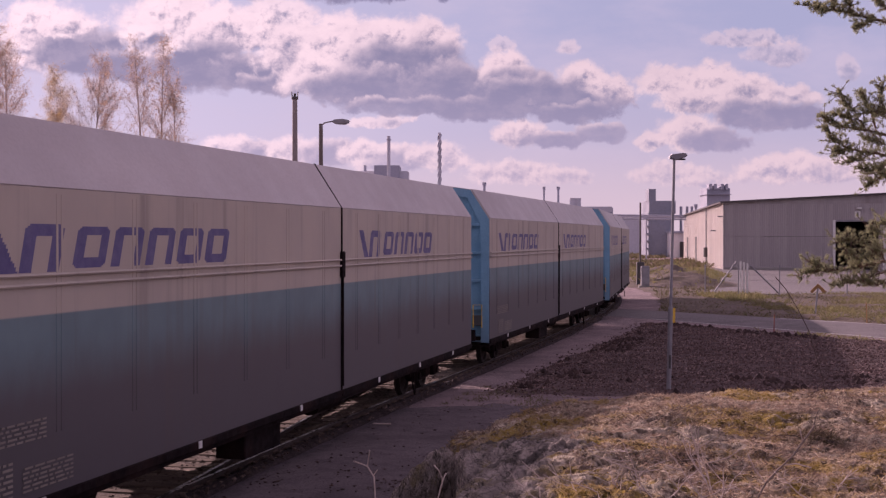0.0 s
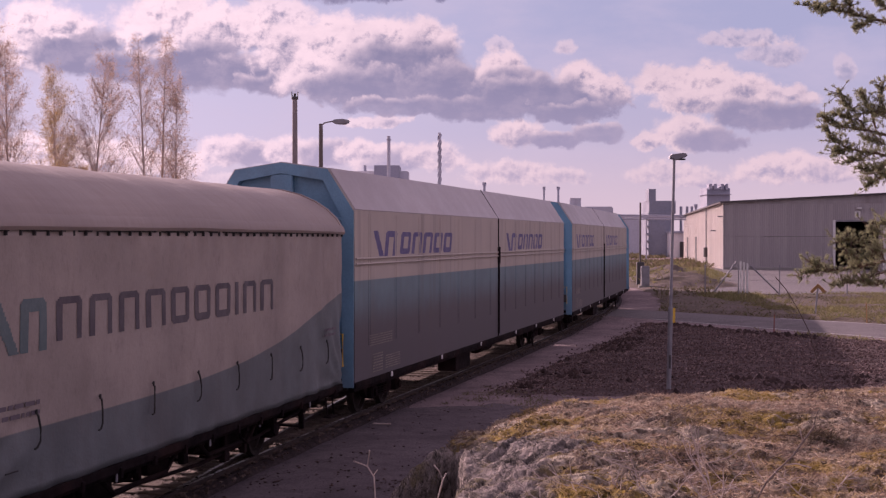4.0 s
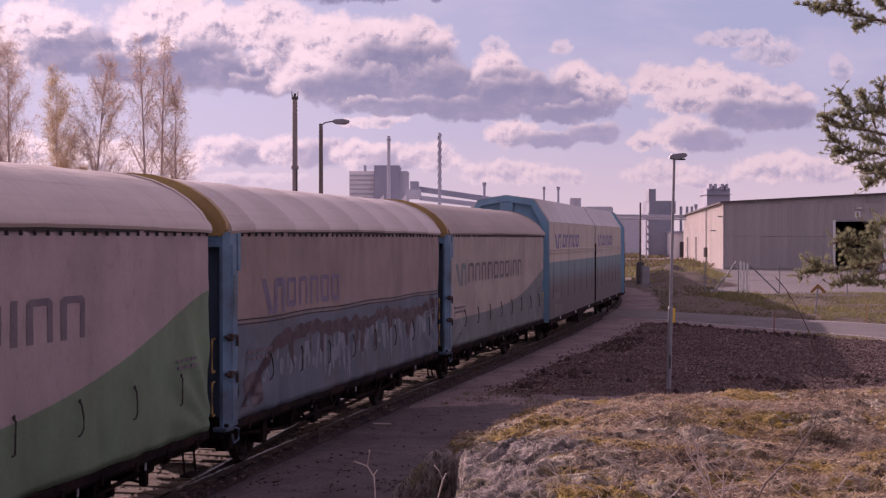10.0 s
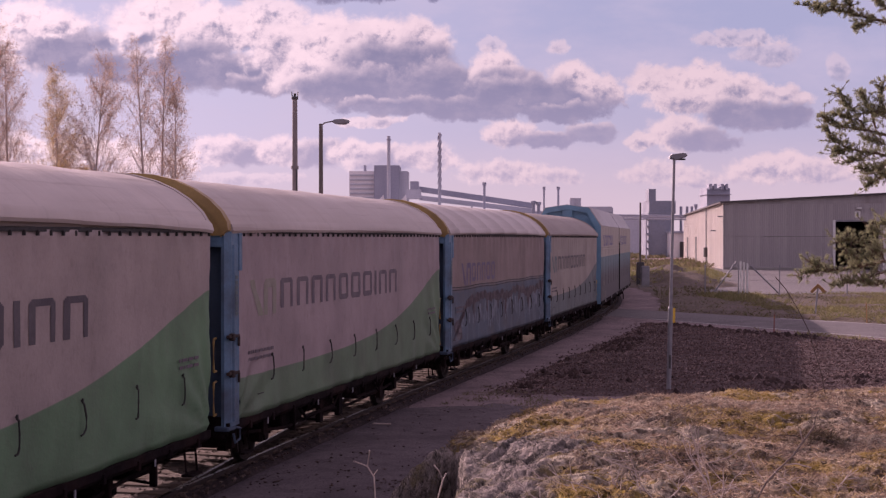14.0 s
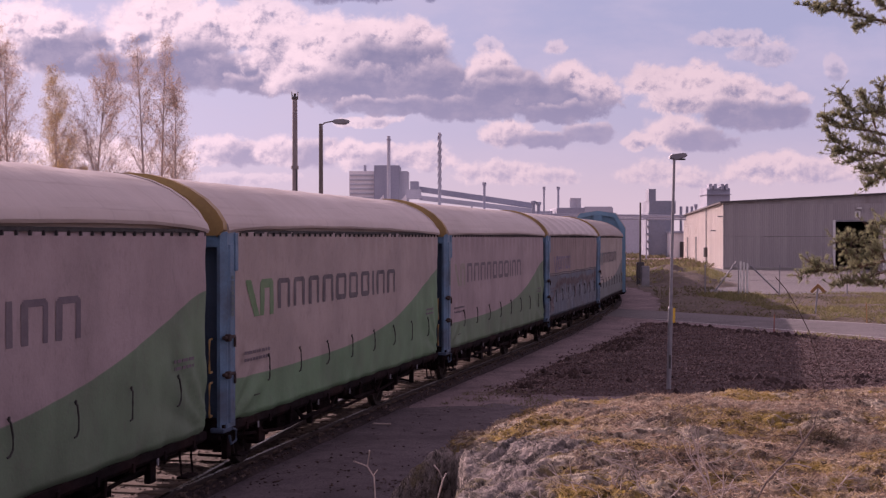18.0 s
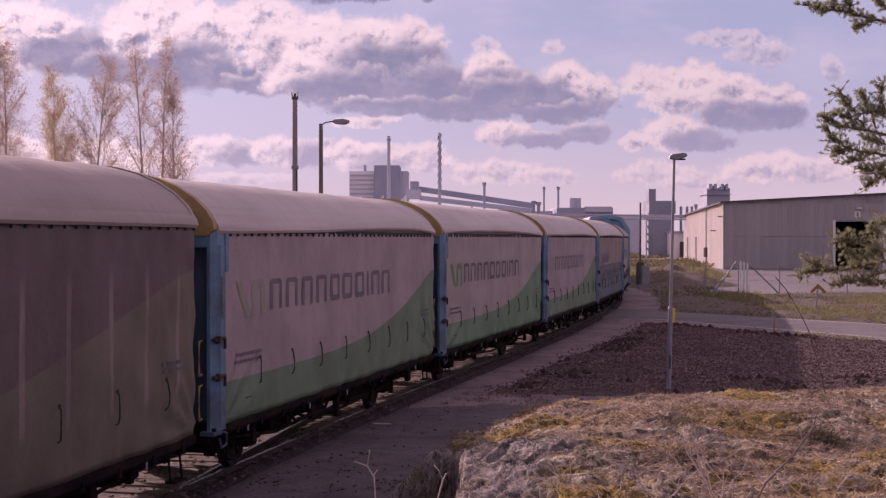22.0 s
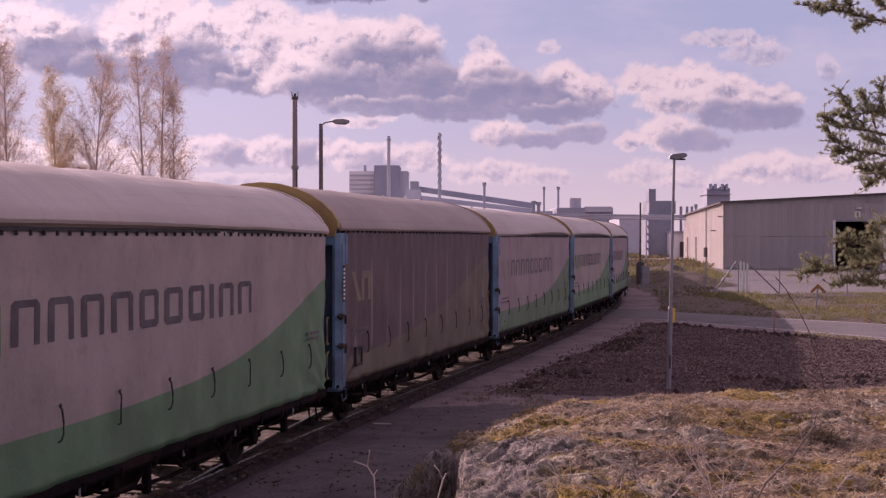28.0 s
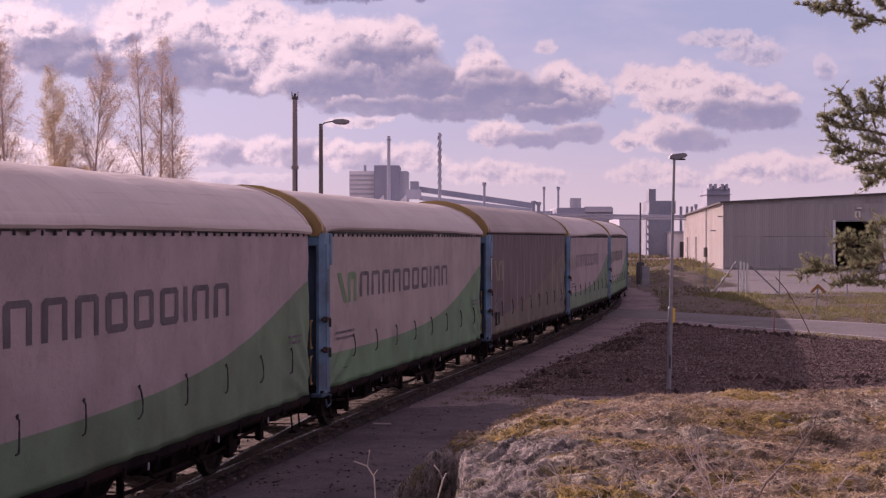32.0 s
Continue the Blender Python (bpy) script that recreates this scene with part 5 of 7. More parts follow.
def rock_height(x, y):
    e = x + 3.955 - 0.285 * y + 0.16 * fbm(x * 0.8 + 3, y * 0.8, 3) + 0.05 * fbm(x * 2.4, y * 2.4, 2)
    top = 1.93 + 0.05 * np.sin(x * 0.9 + 1) + 0.30 * fbm(x * 0.35, y * 0.35, 4) + 0.20 * fbm(x * 1.3, y * 1.3, 3)
    flank = step(0.0, 0.25, e) * step(1.3, 0.3, x + 0.25 * fbm(x * 2, y * 2, 3)) * step(14.2, 13.2, y)
    top = top + (1 - 0.8 * flank) * (0.23 * np.abs(fbm(x * 2.0, y * 2.0, 4)) + 0.075 * fbm(x * 8.0, y * 8.0, 3) + 0.07 * np.abs(fbm(x * 11.0, y * 11.0, 2))
                                      - 0.085 * np.exp(-np.abs(fbm(x * 3.1 + 8, y * 3.1, 4)) / 0.02) - 0.05 * np.exp(-np.abs(fbm(x * 6.3, y * 6.3 + 3, 3)) / 0.02))
    top = top + 0.20 * step(9, 3, y) - 0.22 * step(0.9, 0.0, e) - 0.13 * step(2.3, 1.2, e) * step(12.4, 13.6, y) + 0.04 * step(0.6, 0.1, e) - 0.075 * step(1.7, 0.8, e)
    top = top - (0.30 * step(13.4, 12.2, y) + 1.2 * step(12.3, 11.3, y)) * step(0.45, 0.15, e)
    far = 17.3 + 0.03 * x + 0.6 * fbm(x * 0.5, 0 * x + 2.5, 3) - y
    fall = step(-0.60, 0.02, e) * step(-4.5, 0.6, far)
    back = step(-9, -4, y)
    right = step(22, 12, x)
    # joints along the bare flank, and a steep-walled notch behind it
    lay = x - 0.30 * y
    rib = np.abs(fbm(lay * 4.5, y * 0.35 + 4, 3)) + 0.6 * np.abs(fbm(lay * 13.0, y * 0.9, 3))
    crag = 0.24 * rib * flank
    side = x - 0.06 - 0.30 * fbm(y * 2.0, x * 0.5 + 7, 3)
    notch = 0.95 * step(0.03, 0.17, e) * step(0.10, -0.04, side) * step(14.0, 13.5, y)
    return -0.35 + (top + 0.35) * fall * back * right - (crag + notch) * fall


def rock_material():
    n = Nodes("mossy_granite")
    geo = n.t.nodes.new("ShaderNodeNewGeometry")
    sp = n.t.nodes.new("ShaderNodeSeparateXYZ")
    n.t.links.new(geo.outputs["Normal"], sp.inputs[0])
    flat = n.m("ADD", sp.outputs[2], n.m("MULTIPLY", n.m("SUBTRACT", n.noise(2.2, 5), 0.5), 0.7))
    stone = n.mix(n.ramp(n.noise(3.0, 6, (1, 1, 2)), 0.35, 0.65), (0.40, 0.34, 0.305), (0.58, 0.495, 0.43))
    stone = n.mix(n.ramp(n.noise(9.0, 5), 0.5, 0.7, 0, 0.7), stone, (0.15, 0.13, 0.12))
    moss = n.mix(n.ramp(n.noise(1.6, 6), 0.40, 0.62), (0.58, 0.49, 0.37), (0.40, 0.315, 0.24))
    moss = n.mix(n.ramp(n.noise(0.9, 6, rough=0.65), 0.49, 0.56, 0, 0.95), moss, (0.365, 0.255, 0.05))
    moss = n.mix(n.ramp(n.noise(2.8, 6, rough=0.65), 0.50, 0.62, 0, 0.85), moss, (0.19, 0.13, 0.10))
    moss = n.mix(n.ramp(n.noise(1.7, 7, rough=0.65), 0.54, 0.64), moss, (0.68, 0.58, 0.45))
    moss = n.mix(n.ramp(n.noise(11.0, 5), 0.48, 0.64, 0, 0.8), moss, (0.08, 0.055, 0.04))
    bare = n.m("ADD", n.m("SUBTRACT", n.m("ADD", n.xyz(0), 5.45), n.m("MULTIPLY", n.xyz(1), 0.385)), n.m("MULTIPLY", n.m("SUBTRACT", n.xyz(1), 11.0), 0.36))
    bare = n.m("ADD", bare, n.m("MULTIPLY", n.m("SUBTRACT", n.noise(1.3, 6), 0.5), 1.9))
    bare = n.m("ADD", bare, n.ramp(n.xyz(1), 13.3, 14.1, 0.0, 1.3))
    slab = n.m("ADD", n.m("POWER", n.m("ABSOLUTE", n.m("SUBTRACT", n.xyz(0), 1.05)), 2.0), n.m("POWER", n.m("ABSOLUTE", n.m("SUBTRACT", n.xyz(1), 12.2)), 2.0))
    bare = n.m("SUBTRACT", bare, n.ramp(slab, 0.03, 0.22, 1.6, 0.0))
    stone = n.mix(n.ramp(n.noise(2.4, 6, rough=0.65), 0.50, 0.57, 0, 0.8), stone, (0.235, 0.19, 0.07))
    # joints of the granite run along the foot of the outcrop
    lay = n.t.nodes.new("ShaderNodeCombineXYZ")
    n.put(n.m("SUBTRACT", n.xyz(0), n.m("MULTIPLY", n.xyz(1), 0.30)), lay.inputs[0])
    n.put(n.m("MULTIPLY", n.xyz(1), 0.28), lay.inputs[1])
    n.put(n.m("MULTIPLY", n.xyz(2), 0.55), lay.inputs[2])
    grainy = n.noise(9.0, 7, None, 0.66, lay.outputs[0])
    stone = n.mix(n.ramp(grainy, 0.36, 0.66), (0.235, 0.20, 0.18), stone)
    stone = n.mix(n.ramp(n.noise(24.0, 5, None, 0.7, lay.outputs[0]), 0.56, 0.72, 0.0, 0.8), stone, (0.58, 0.50, 0.44))
    crack = n.noise(5.0, 6, None, 0.65, lay.outputs[0])
    stone = n.mix(n.ramp(crack, 0.38, 0.46, 0.75, 0.0), stone, (0.06, 0.055, 0.052))
    vein = n.m("ABSOLUTE", n.m("SUBTRACT", n.noise(1.6, 5, (2.0, 0.6, 0.8), 0.6), 0.5))
    vein2 = n.m("ABSOLUTE", n.m("SUBTRACT", n.noise(5.0, 5, (1.8, 0.7, 0.8), 0.6), 0.5))
    stone = n.mix(n.ramp(vein, 0.0, 0.014, 0.75, 0.0), stone, (0.025, 0.022, 0.02))
    stone = n.mix(n.ramp(vein2, 0.0, 0.020, 0.6, 0.0), stone, (0.04, 0.035, 0.033))
    col = n.mix(n.m("MULTIPLY", n.ramp(flat, 0.50, 0.75), n.ramp(bare, 2.05, 2.4)), stone, moss)
    n.bump(n.m("ADD", n.m("ADD", n.m("MULTIPLY", grainy, 1.1), n.noise(20.0, 8, rough=0.72)), n.m("ADD", n.ramp(vein, 0.0, 0.05, 0.0, 0.9), n.ramp(vein2, 0.0, 0.06, 0.0, 0.5))), 1.0, 0.07)
    return n.done(col, 0.95, spec=0.15)


rock = new("rock_outcrop", grid_mesh("rock_outcrop", np.concatenate([np.arange(-10, -1.5, 0.15), np.arange(-1.5, 2.0, 0.024), np.arange(2.0, 7.2, 0.04), np.arange(7.2, 22, 0.15)]), np.concatenate([np.arange(-9, 7.5, 0.15), np.arange(7.5, 10.0, 0.05), np.arange(10.0, 14.6, 0.028), np.arange(14.6, 19.0, 0.045), np.arange(19, 23, 0.1)]), rock_height, rock_material()))
tagged(rock, "granite outcrop covered with dry moss, lichen and grass", "rock", kind="structure")


# ---------------------------------------------------------------- branching plants
class Wood:
    """Gathers tapered twigs and leaves as arrays."""

    def __init__(self, seed):
        self.rng = np.random.default_rng(seed)
        self.v, self.f, self.n = [], [], 0
        self.lv, self.ln = [], 0

    def twig(self, pts, r0, r1, seg=3):
        pts = np.asarray(pts, float)
        k = len(pts)
        d = np.gradient(pts, axis=0)
        d /= np.linalg.norm(d, axis=1)[:, None] + 1e-9
        ref = np.where(np.abs(d[:, 2:3]) > 0.9, np.array([[1.0, 0, 0]]), np.array([[0, 0, 1.0]]))
        a = np.cross(d, ref)
        a /= np.linalg.norm(a, axis=1)[:, None]
        b = np.cross(d, a)
        ang = np.arange(seg) * 2 * math.pi / seg
        r = np.linspace(r0, r1, k)[:, None, None]
        ring = pts[:, None] + r * (np.cos(ang)[None, :, None] * a[:, None] + np.sin(ang)[None, :, None] * b[:, None])
        self.v.append(ring.reshape(-1, 3))
        i = (np.arange(k - 1)[:, None] * seg + np.arange(seg)[None])
        j = (np.arange(k - 1)[:, None] * seg + (np.arange(seg)[None] + 1) % seg)
        self.f.append(np.stack([i, j, j + seg, i + seg], -1).reshape(-1, 4) + self.n)
        self.n += k * seg

    def leaves(self, centres, length, width, droop=0.0):
        c = np.asarray(centres, float)
        n = len(c)
        d = self.rng.normal(size=(n, 3))
        d[:, 2] -= droop
        d /= np.linalg.norm(d, axis=1)[:, None]
        e = np.cross(d, self.rng.normal(size=(n, 3)))
        e /= np.linalg.norm(e, axis=1)[:, None]
        ln = length * self.rng.uniform(0.6, 1.3, (n, 1))
        w = width * self.rng.uniform(0.7, 1.2, (n, 1))
        self.lv.append(np.stack([c, c + d * ln * 0.5 + e * w, c + d * ln, c + d * ln * 0.5 - e * w], 1).reshape(-1, 3))
        self.ln += n

    def wood_mesh(self, name, material):
        return array_mesh(name, np.concatenate(self.v), np.concatenate(self.f), material, True)

    def leaf_mesh(self, name, material):
        return array_mesh(name, np.concatenate(self.lv), np.arange(self.ln * 4).reshape(-1, 4), material)


def leaf_material(name, colors, rough=0.7, glow=0.0, patchy=None):
    n = Nodes(name)
    rnd = n.t.nodes.new("ShaderNodeNewGeometry").outputs["Random Per Island"]
    col = n.mix(n.ramp(rnd, 0.0, 0.6), colors[0], colors[1])
    col = n.mix(n.ramp(rnd, 0.6, 1.0), col, colors[2])
    col = n.mix(n.ramp(n.noise(0.5, 4), 0.35, 0.65, 0, 0.5), col, colors[1])
    if patchy:
        col = n.mix(n.ramp(n.noise(1.5, 5, rough=0.6), 0.44, 0.58, 0, 0.85), col, patchy[0])
        col = n.mix(n.ramp(n.noise(0.9, 6, rough=0.65), 0.49, 0.57, 0, 0.7), col, patchy[1])
    m = n.done(col, rough, spec=0.2)
    if glow:
        thin = n.t.nodes.new("ShaderNodeBsdfTranslucent")
        n.t.links.new(col, thin.inputs[0])
        both = n.t.nodes.new("ShaderNodeMixShader")
        both.inputs[0].default_value = glow
        n.t.links.new(n.bsdf.outputs[0], both.inputs[1])
        n.t.links.new(thin.outputs[0], both.inputs[2])
        n.t.links.new(both.outputs[0], n.t.nodes["Material Output"].inputs["Surface"])
    return m


# Pale bark; the glare around the twigs is put into its colour
M_BIRCHBARK_GLARE = surface("glare_pale_birch_bark", (0.46, 0.38, 0.34), (0.60, 0.52, 0.47), 1.5, 0.85, 0, 0.2, 12, (0.14, 0.11, 0.10), 0.5)
M_BIRCHLEAF = leaf_material("birch_buds", ((0.58, 0.42, 0.30), (0.48, 0.34, 0.26), (0.68, 0.49, 0.33)), 0.7, 0.6)
M_ASPENLEAF = leaf_material("young_leaves", ((0.55, 0.40, 0.16), (0.46, 0.33, 0.16), (0.62, 0.44, 0.18)), 0.7, 0.6)
M_PINEBARK = surface("pine_bark", (0.13, 0.085, 0.065), (0.19, 0.125, 0.09), 3, 0.9, 0, 0.4, 14)
M_NEEDLE = leaf_material("pine_needles", ((0.24, 0.26, 0.18), (0.31, 0.325, 0.19), (0.46, 0.44, 0.24)), 0.6, 0.55)
M_DRYGRASS = leaf_material("dry_grass_blades", ((0.58, 0.46, 0.33), (0.30, 0.215, 0.16), (0.86, 0.74, 0.58)), 0.9, 0.4, ((0.32, 0.23, 0.18), (0.42, 0.31, 0.11)))
M_MOSSTUFT = leaf_material("ochre_moss_tufts", ((0.36, 0.245, 0.045), (0.20, 0.135, 0.04), (0.47, 0.345, 0.10)), 0.95, 0.3)
M_GREENGRASS = leaf_material("spring_grass_blades", ((0.185, 0.195, 0.065), (0.275, 0.235, 0.13), (0.13, 0.15, 0.05)), 0.9, 0.4)
M_DULLGRASS = leaf_material("dull_weed_blades", ((0.13, 0.13, 0.05), (0.19, 0.155, 0.105), (0.095, 0.10, 0.04)), 0.9, 0.3)
M_TWIG = surface("bare_twig", (0.54, 0.45, 0.40), (0.38, 0.30, 0.26), 8, 0.85)
M_BRUSH = surface("grey_branch", (0.20, 0.155, 0.135), (0.14, 0.105, 0.09), 8, 0.85)
M_DARKTWIG = surface("dark_stem", (0.07, 0.05, 0.045), (0.10, 0.07, 0.06), 8, 0.85)


def bend(rng, start, direction, length, n, wander, gravity):
    pts, d = [np.array(start, float)], np.array(direction, float)
    d /= np.linalg.norm(d)
    for _ in range(n):
        d = d + rng.normal(size=3) * wander + np.array([0, 0, gravity])
        d /= np.linalg.norm(d)
        pts.append(pts[-1] + d * length / n)
    return pts


SWAYING = []


def birch(x, y, height, seed, spread=1.0, stems=1, leaf=None, label="", leafy=1.0, lean=0.0):
    """A birch in early spring: thin dark limbs rising steeply, drooping twig ends with sparse buds."""
    tree = thing("birch_tree", label, "tree", pose(x, y, -0.2), group="birches beyond the track")
    trunk, crown = Wood(seed), Wood(seed + 100)
    rng = np.random.default_rng(seed)
    for st in range(stems):
        off = np.array([0.38 * (2 * st - 1), 0.2]) * (stems > 1)
        h = height * (1 - 0.10 * st)
        stem = np.array(bend(rng, (off[0], off[1], 0), (lean + off[0] * 0.10, off[1] * 0.05, 1), h, 14, 0.012, 0.02))
        trunk.twig(stem, 0.0085 * height, 0.01, 7)
        for k in range(int(72 * spread + 34)):
            t = 0.10 + 0.89 * rng.random() ** 0.92
            base = np.array([np.interp(t * 14, np.arange(15), stem[:, c]) for c in range(3)])
            az = rng.uniform(0, 2 * math.pi)
            length = h * spread * (0.048 + 0.36 * (1 - t) ** 0.9) * min(1.0, 0.42 + 1.4 * t) * rng.uniform(0.65, 1.2)
            out = np.array([math.cos(az) * 0.50, math.sin(az) * 0.50, 0.88])
            limb = np.array(bend(rng, base, out, length, 6, 0.09, -0.012))
            crown.twig(limb, 0.0026 * height * (1.12 - t), 0.008, 4)
            for j in range(int(5 + 25 * length / (0.22 * h))):
                u = rng.uniform(0.22, 1.0)
                b = np.array([np.interp(u * 6, np.arange(7), limb[:, c]) for c in range(3)])
                d = rng.normal(size=3) * 0.60 + out * 0.60
                tw = np.array(bend(rng, b, d, rng.uniform(0.30, 0.95) * (1.1 - 0.5 * t) * height / 14, 3, 0.20, -0.16))
                crown.twig(tw, 0.0075, 0.004, 3)
                m = int(8 * leafy * rng.uniform(0.5, 1.5))
                crown.leaves(tw[rng.integers(1, 4, m)] + rng.normal(size=(m, 3)) * 0.12, 0.075, 0.022, 0.6)
    part("trunk", trunk.wood_mesh("trunk", M_BIRCHBARK_GLARE), None, tree)
    limbs = part("crown", crown.wood_mesh("crown", M_BIRCHBARK_GLARE), None, tree, "bare rising twigs")
    part("leaves", crown.leaf_mesh("leaves", leaf or M_BIRCHLEAF), None, limbs, "sparse pale buds and young leaves")
    SWAYING.append((tree, x, y, seed))
    return tree


BY = 95.0
birch(-31.0, BY - 2, 19.4, 11, 0.95, 1, None, "tall bare birch with brownish buds", 1.0)
birch(-29.9, BY - 1, 17.2, 17, 0.9, 1, None, "bare birch with brownish buds behind the track", 1.0)
birch(-27.7, BY + 2, 15.8, 12, 0.95, 1, M_ASPENLEAF, "birch with young yellow-brown leaves", 1.5)
birch(-24.6, BY, 16.2, 13, 1.2, 1, None, "single-stemmed birch with a wide fan of bare limbs", 0.9, 0.01)
birch(-20.7, BY, 18.0, 14, 0.72, 1, None, "slender bare birch with drooping twigs", 0.9, -0.008)
birch(-19.9, BY + 1, 18.0, 18, 0.68, 1, None, "slender bare birch beside its twin", 0.9)
birch(-18.85, BY + 1, 15.2, 15, 0.75, 1, None, "small slender birch with fine bare twigs", 0.9)
birch(-28.7, BY + 9, 9.8, 16, 1.0, 2, M_ASPENLEAF, "low birch with yellow-brown young leaves", 1.3)
birch(-26.9, BY + 6, 9.2, 19, 1.0, 1, M_ASPENLEAF, "low bushy birch with yellow-brown leaves", 1.3)


# boughs of the pine as lines of metres across and up from its foot; the first line of each bough leaves the trunk
BOUGH_HIGH = [[(0.00, 4.68), (-2.22, 4.95), (-2.47, 5.00), (-2.74, 5.07), (-3.01, 5.11), (-3.26, 5.15)],
              [(-2.37, 4.96), (-2.54, 4.89), (-2.66, 4.85)],
              [(-2.22, 5.07), (-2.34, 5.17), (-2.44, 5.25)],
              [(-2.87, 5.09), (-2.83, 5.21)],
              [(-3.07, 5.12), (-3.05, 5.01)],
              [(-2.67, 5.05), (-2.73, 5.19)]]
BOUGH_MIDDLE = [[(0.00, 3.28), (-2.22, 3.60), (-2.47, 3.68), (-2.74, 3.71), (-2.91, 3.77), (-3.00, 3.84)],
                [(-2.51, 3.69), (-2.64, 3.90), (-2.74, 4.03), (-2.79, 4.13)],
                [(-2.22, 3.71), (-2.33, 4.00), (-2.29, 4.21)],
                [(-2.37, 3.69), (-2.46, 3.96), (-2.52, 4.09)],
                [(0.00, 3.01), (-2.22, 3.37), (-2.54, 3.41), (-2.74, 3.47), (-2.87, 3.56), (-2.96, 3.68)],
                [(-2.67, 3.45), (-2.79, 3.40), (-2.85, 3.41)],
                [(-2.41, 3.40), (-2.57, 3.32), (-2.73, 3.29)],
                [(-2.61, 3.71), (-2.67, 3.80), (-2.82, 3.85)],
                [(-2.22, 3.85), (-2.41, 3.88), (-2.57, 3.85)]]
BOUGH_UNDER = [[(0.00, 2.88), (-2.22, 3.21), (-2.41, 3.19), (-2.54, 3.23)],
               [(-2.22, 3.17), (-2.39, 3.07), (-2.48, 3.00)],
               [(-2.22, 3.28), (-2.35, 3.21), (-2.30, 3.09)],
               [(-2.22, 3.47), (-2.33, 3.53), (-2.47, 3.55)]]
BOUGH_LOW = [[(0.00, 1.88), (-2.22, 2.13), (-2.47, 2.08), (-2.74, 2.03), (-3.01, 2.01), (-3.23, 1.97)],
             [(-2.22, 2.25), (-2.47, 2.33), (-2.67, 2.37), (-2.81, 2.37)],
             [(-2.22, 2.39), (-2.37, 2.49), (-2.49, 2.51)],
             [(-2.22, 2.03), (-2.47, 1.93), (-2.67, 1.88), (-2.86, 1.85)],
             [(-2.22, 1.89), (-2.39, 1.85), (-2.53, 1.88)],
             [(-2.93, 2.01), (-3.01, 2.07), (-3.07, 2.11)],
             [(0.00, 2.08), (-2.01, 2.45), (-2.33, 2.57)],
             [(-2.54, 2.05), (-2.61, 2.18), (-2.71, 2.23)],
             [(-2.27, 2.13), (-2.35, 2.27), (-2.47, 2.20)]]


def pine():
    """A pine whose trunk stands beyond the picture and whose boughs reach into it, needles in rosettes at the twig ends."""
    tree = thing("pine_tree", "Scots pine with reaching boughs and dark green needle rosettes", "tree", pose(7.45, 16.0, 1.4))
    wood = Wood(31)
    rng = np.random.default_rng(31)
    wood.twig(bend(rng, (0, 0, 0), (0.02, 0.03, 1), 8.5, 10, 0.03, 0.02), 0.17, 0.05, 9)
    part("trunk", wood.wood_mesh("trunk", M_PINEBARK), None, tree)
    for seed, bough, spread in ((1, BOUGH_HIGH, 0.055), (2, BOUGH_MIDDLE, 0.085), (3, BOUGH_UNDER, 0.085), (4, BOUGH_LOW, 0.08)):
        limbs, tufts = Wood(seed), Wood(seed + 10)
        for k, line in enumerate(bough):
            wave = rng.normal() * 0.10
            pts = np.array([(x, wave * u - 0.1 * (k > 0), z) for u, (x, z) in zip(np.linspace(0, 1, len(line)), line)])
            u = np.linspace(0, len(line) - 1, 6 * len(line))
            path = np.stack([np.interp(u, np.arange(len(line)), pts[:, c]) for c in range(3)], 1)
            path[1:] += rng.normal(size=(len(path) - 1, 3)) * 0.007
            limbs.twig(path, 0.022 if len(line) > 4 else 0.011, 0.005, 5)
            tip = path[path[:, 0] < -2.15]
            reach = np.linalg.norm(np.diff(tip, axis=0), axis=1).sum() if len(tip) > 1 else 0.2
            for j in range(int(28 + 95 * reach)):
                b = tip[int(len(tip) * rng.random() ** 0.75)] if len(tip) else path[-1]
                d = rng.normal(size=3) + np.array([-0.7, 0, 0.35])
                tw = np.array(bend(rng, b, d, abs(rng.normal()) * spread + 0.02, 3, 0.18, 0.12))
                limbs.twig(tw, 0.0045, 0.003, 3)
                n = 46
                way = tw[3] - tw[2]
                way /= np.linalg.norm(way)
                c = tw[3] + rng.normal(size=(n, 3)) * 0.006 - way * rng.uniform(0, 0.035, (n, 1))
                nd = way * 0.75 + rng.normal(size=(n, 3)) * 0.62
                nd /= np.linalg.norm(nd, axis=1)[:, None]
                side_ = np.cross(nd, rng.normal(size=(n, 3)))
                side_ /= np.linalg.norm(side_, axis=1)[:, None]
                ln = rng.uniform(0.022, 0.042, (n, 1))
                tufts.lv.append(np.stack([c - side_ * 0.0016, c + side_ * 0.0016, c + nd * ln * 0.7 + side_ * 0.0016, c + nd * ln], 1).reshape(-1, 3))
                tufts.ln += n
        branch = part("branch", limbs.wood_mesh("branch", M_PINEBARK), None, tree)
        part("needles", tufts.leaf_mesh("needles", M_NEEDLE), None, branch, "rosettes of dark green needles")


pine()


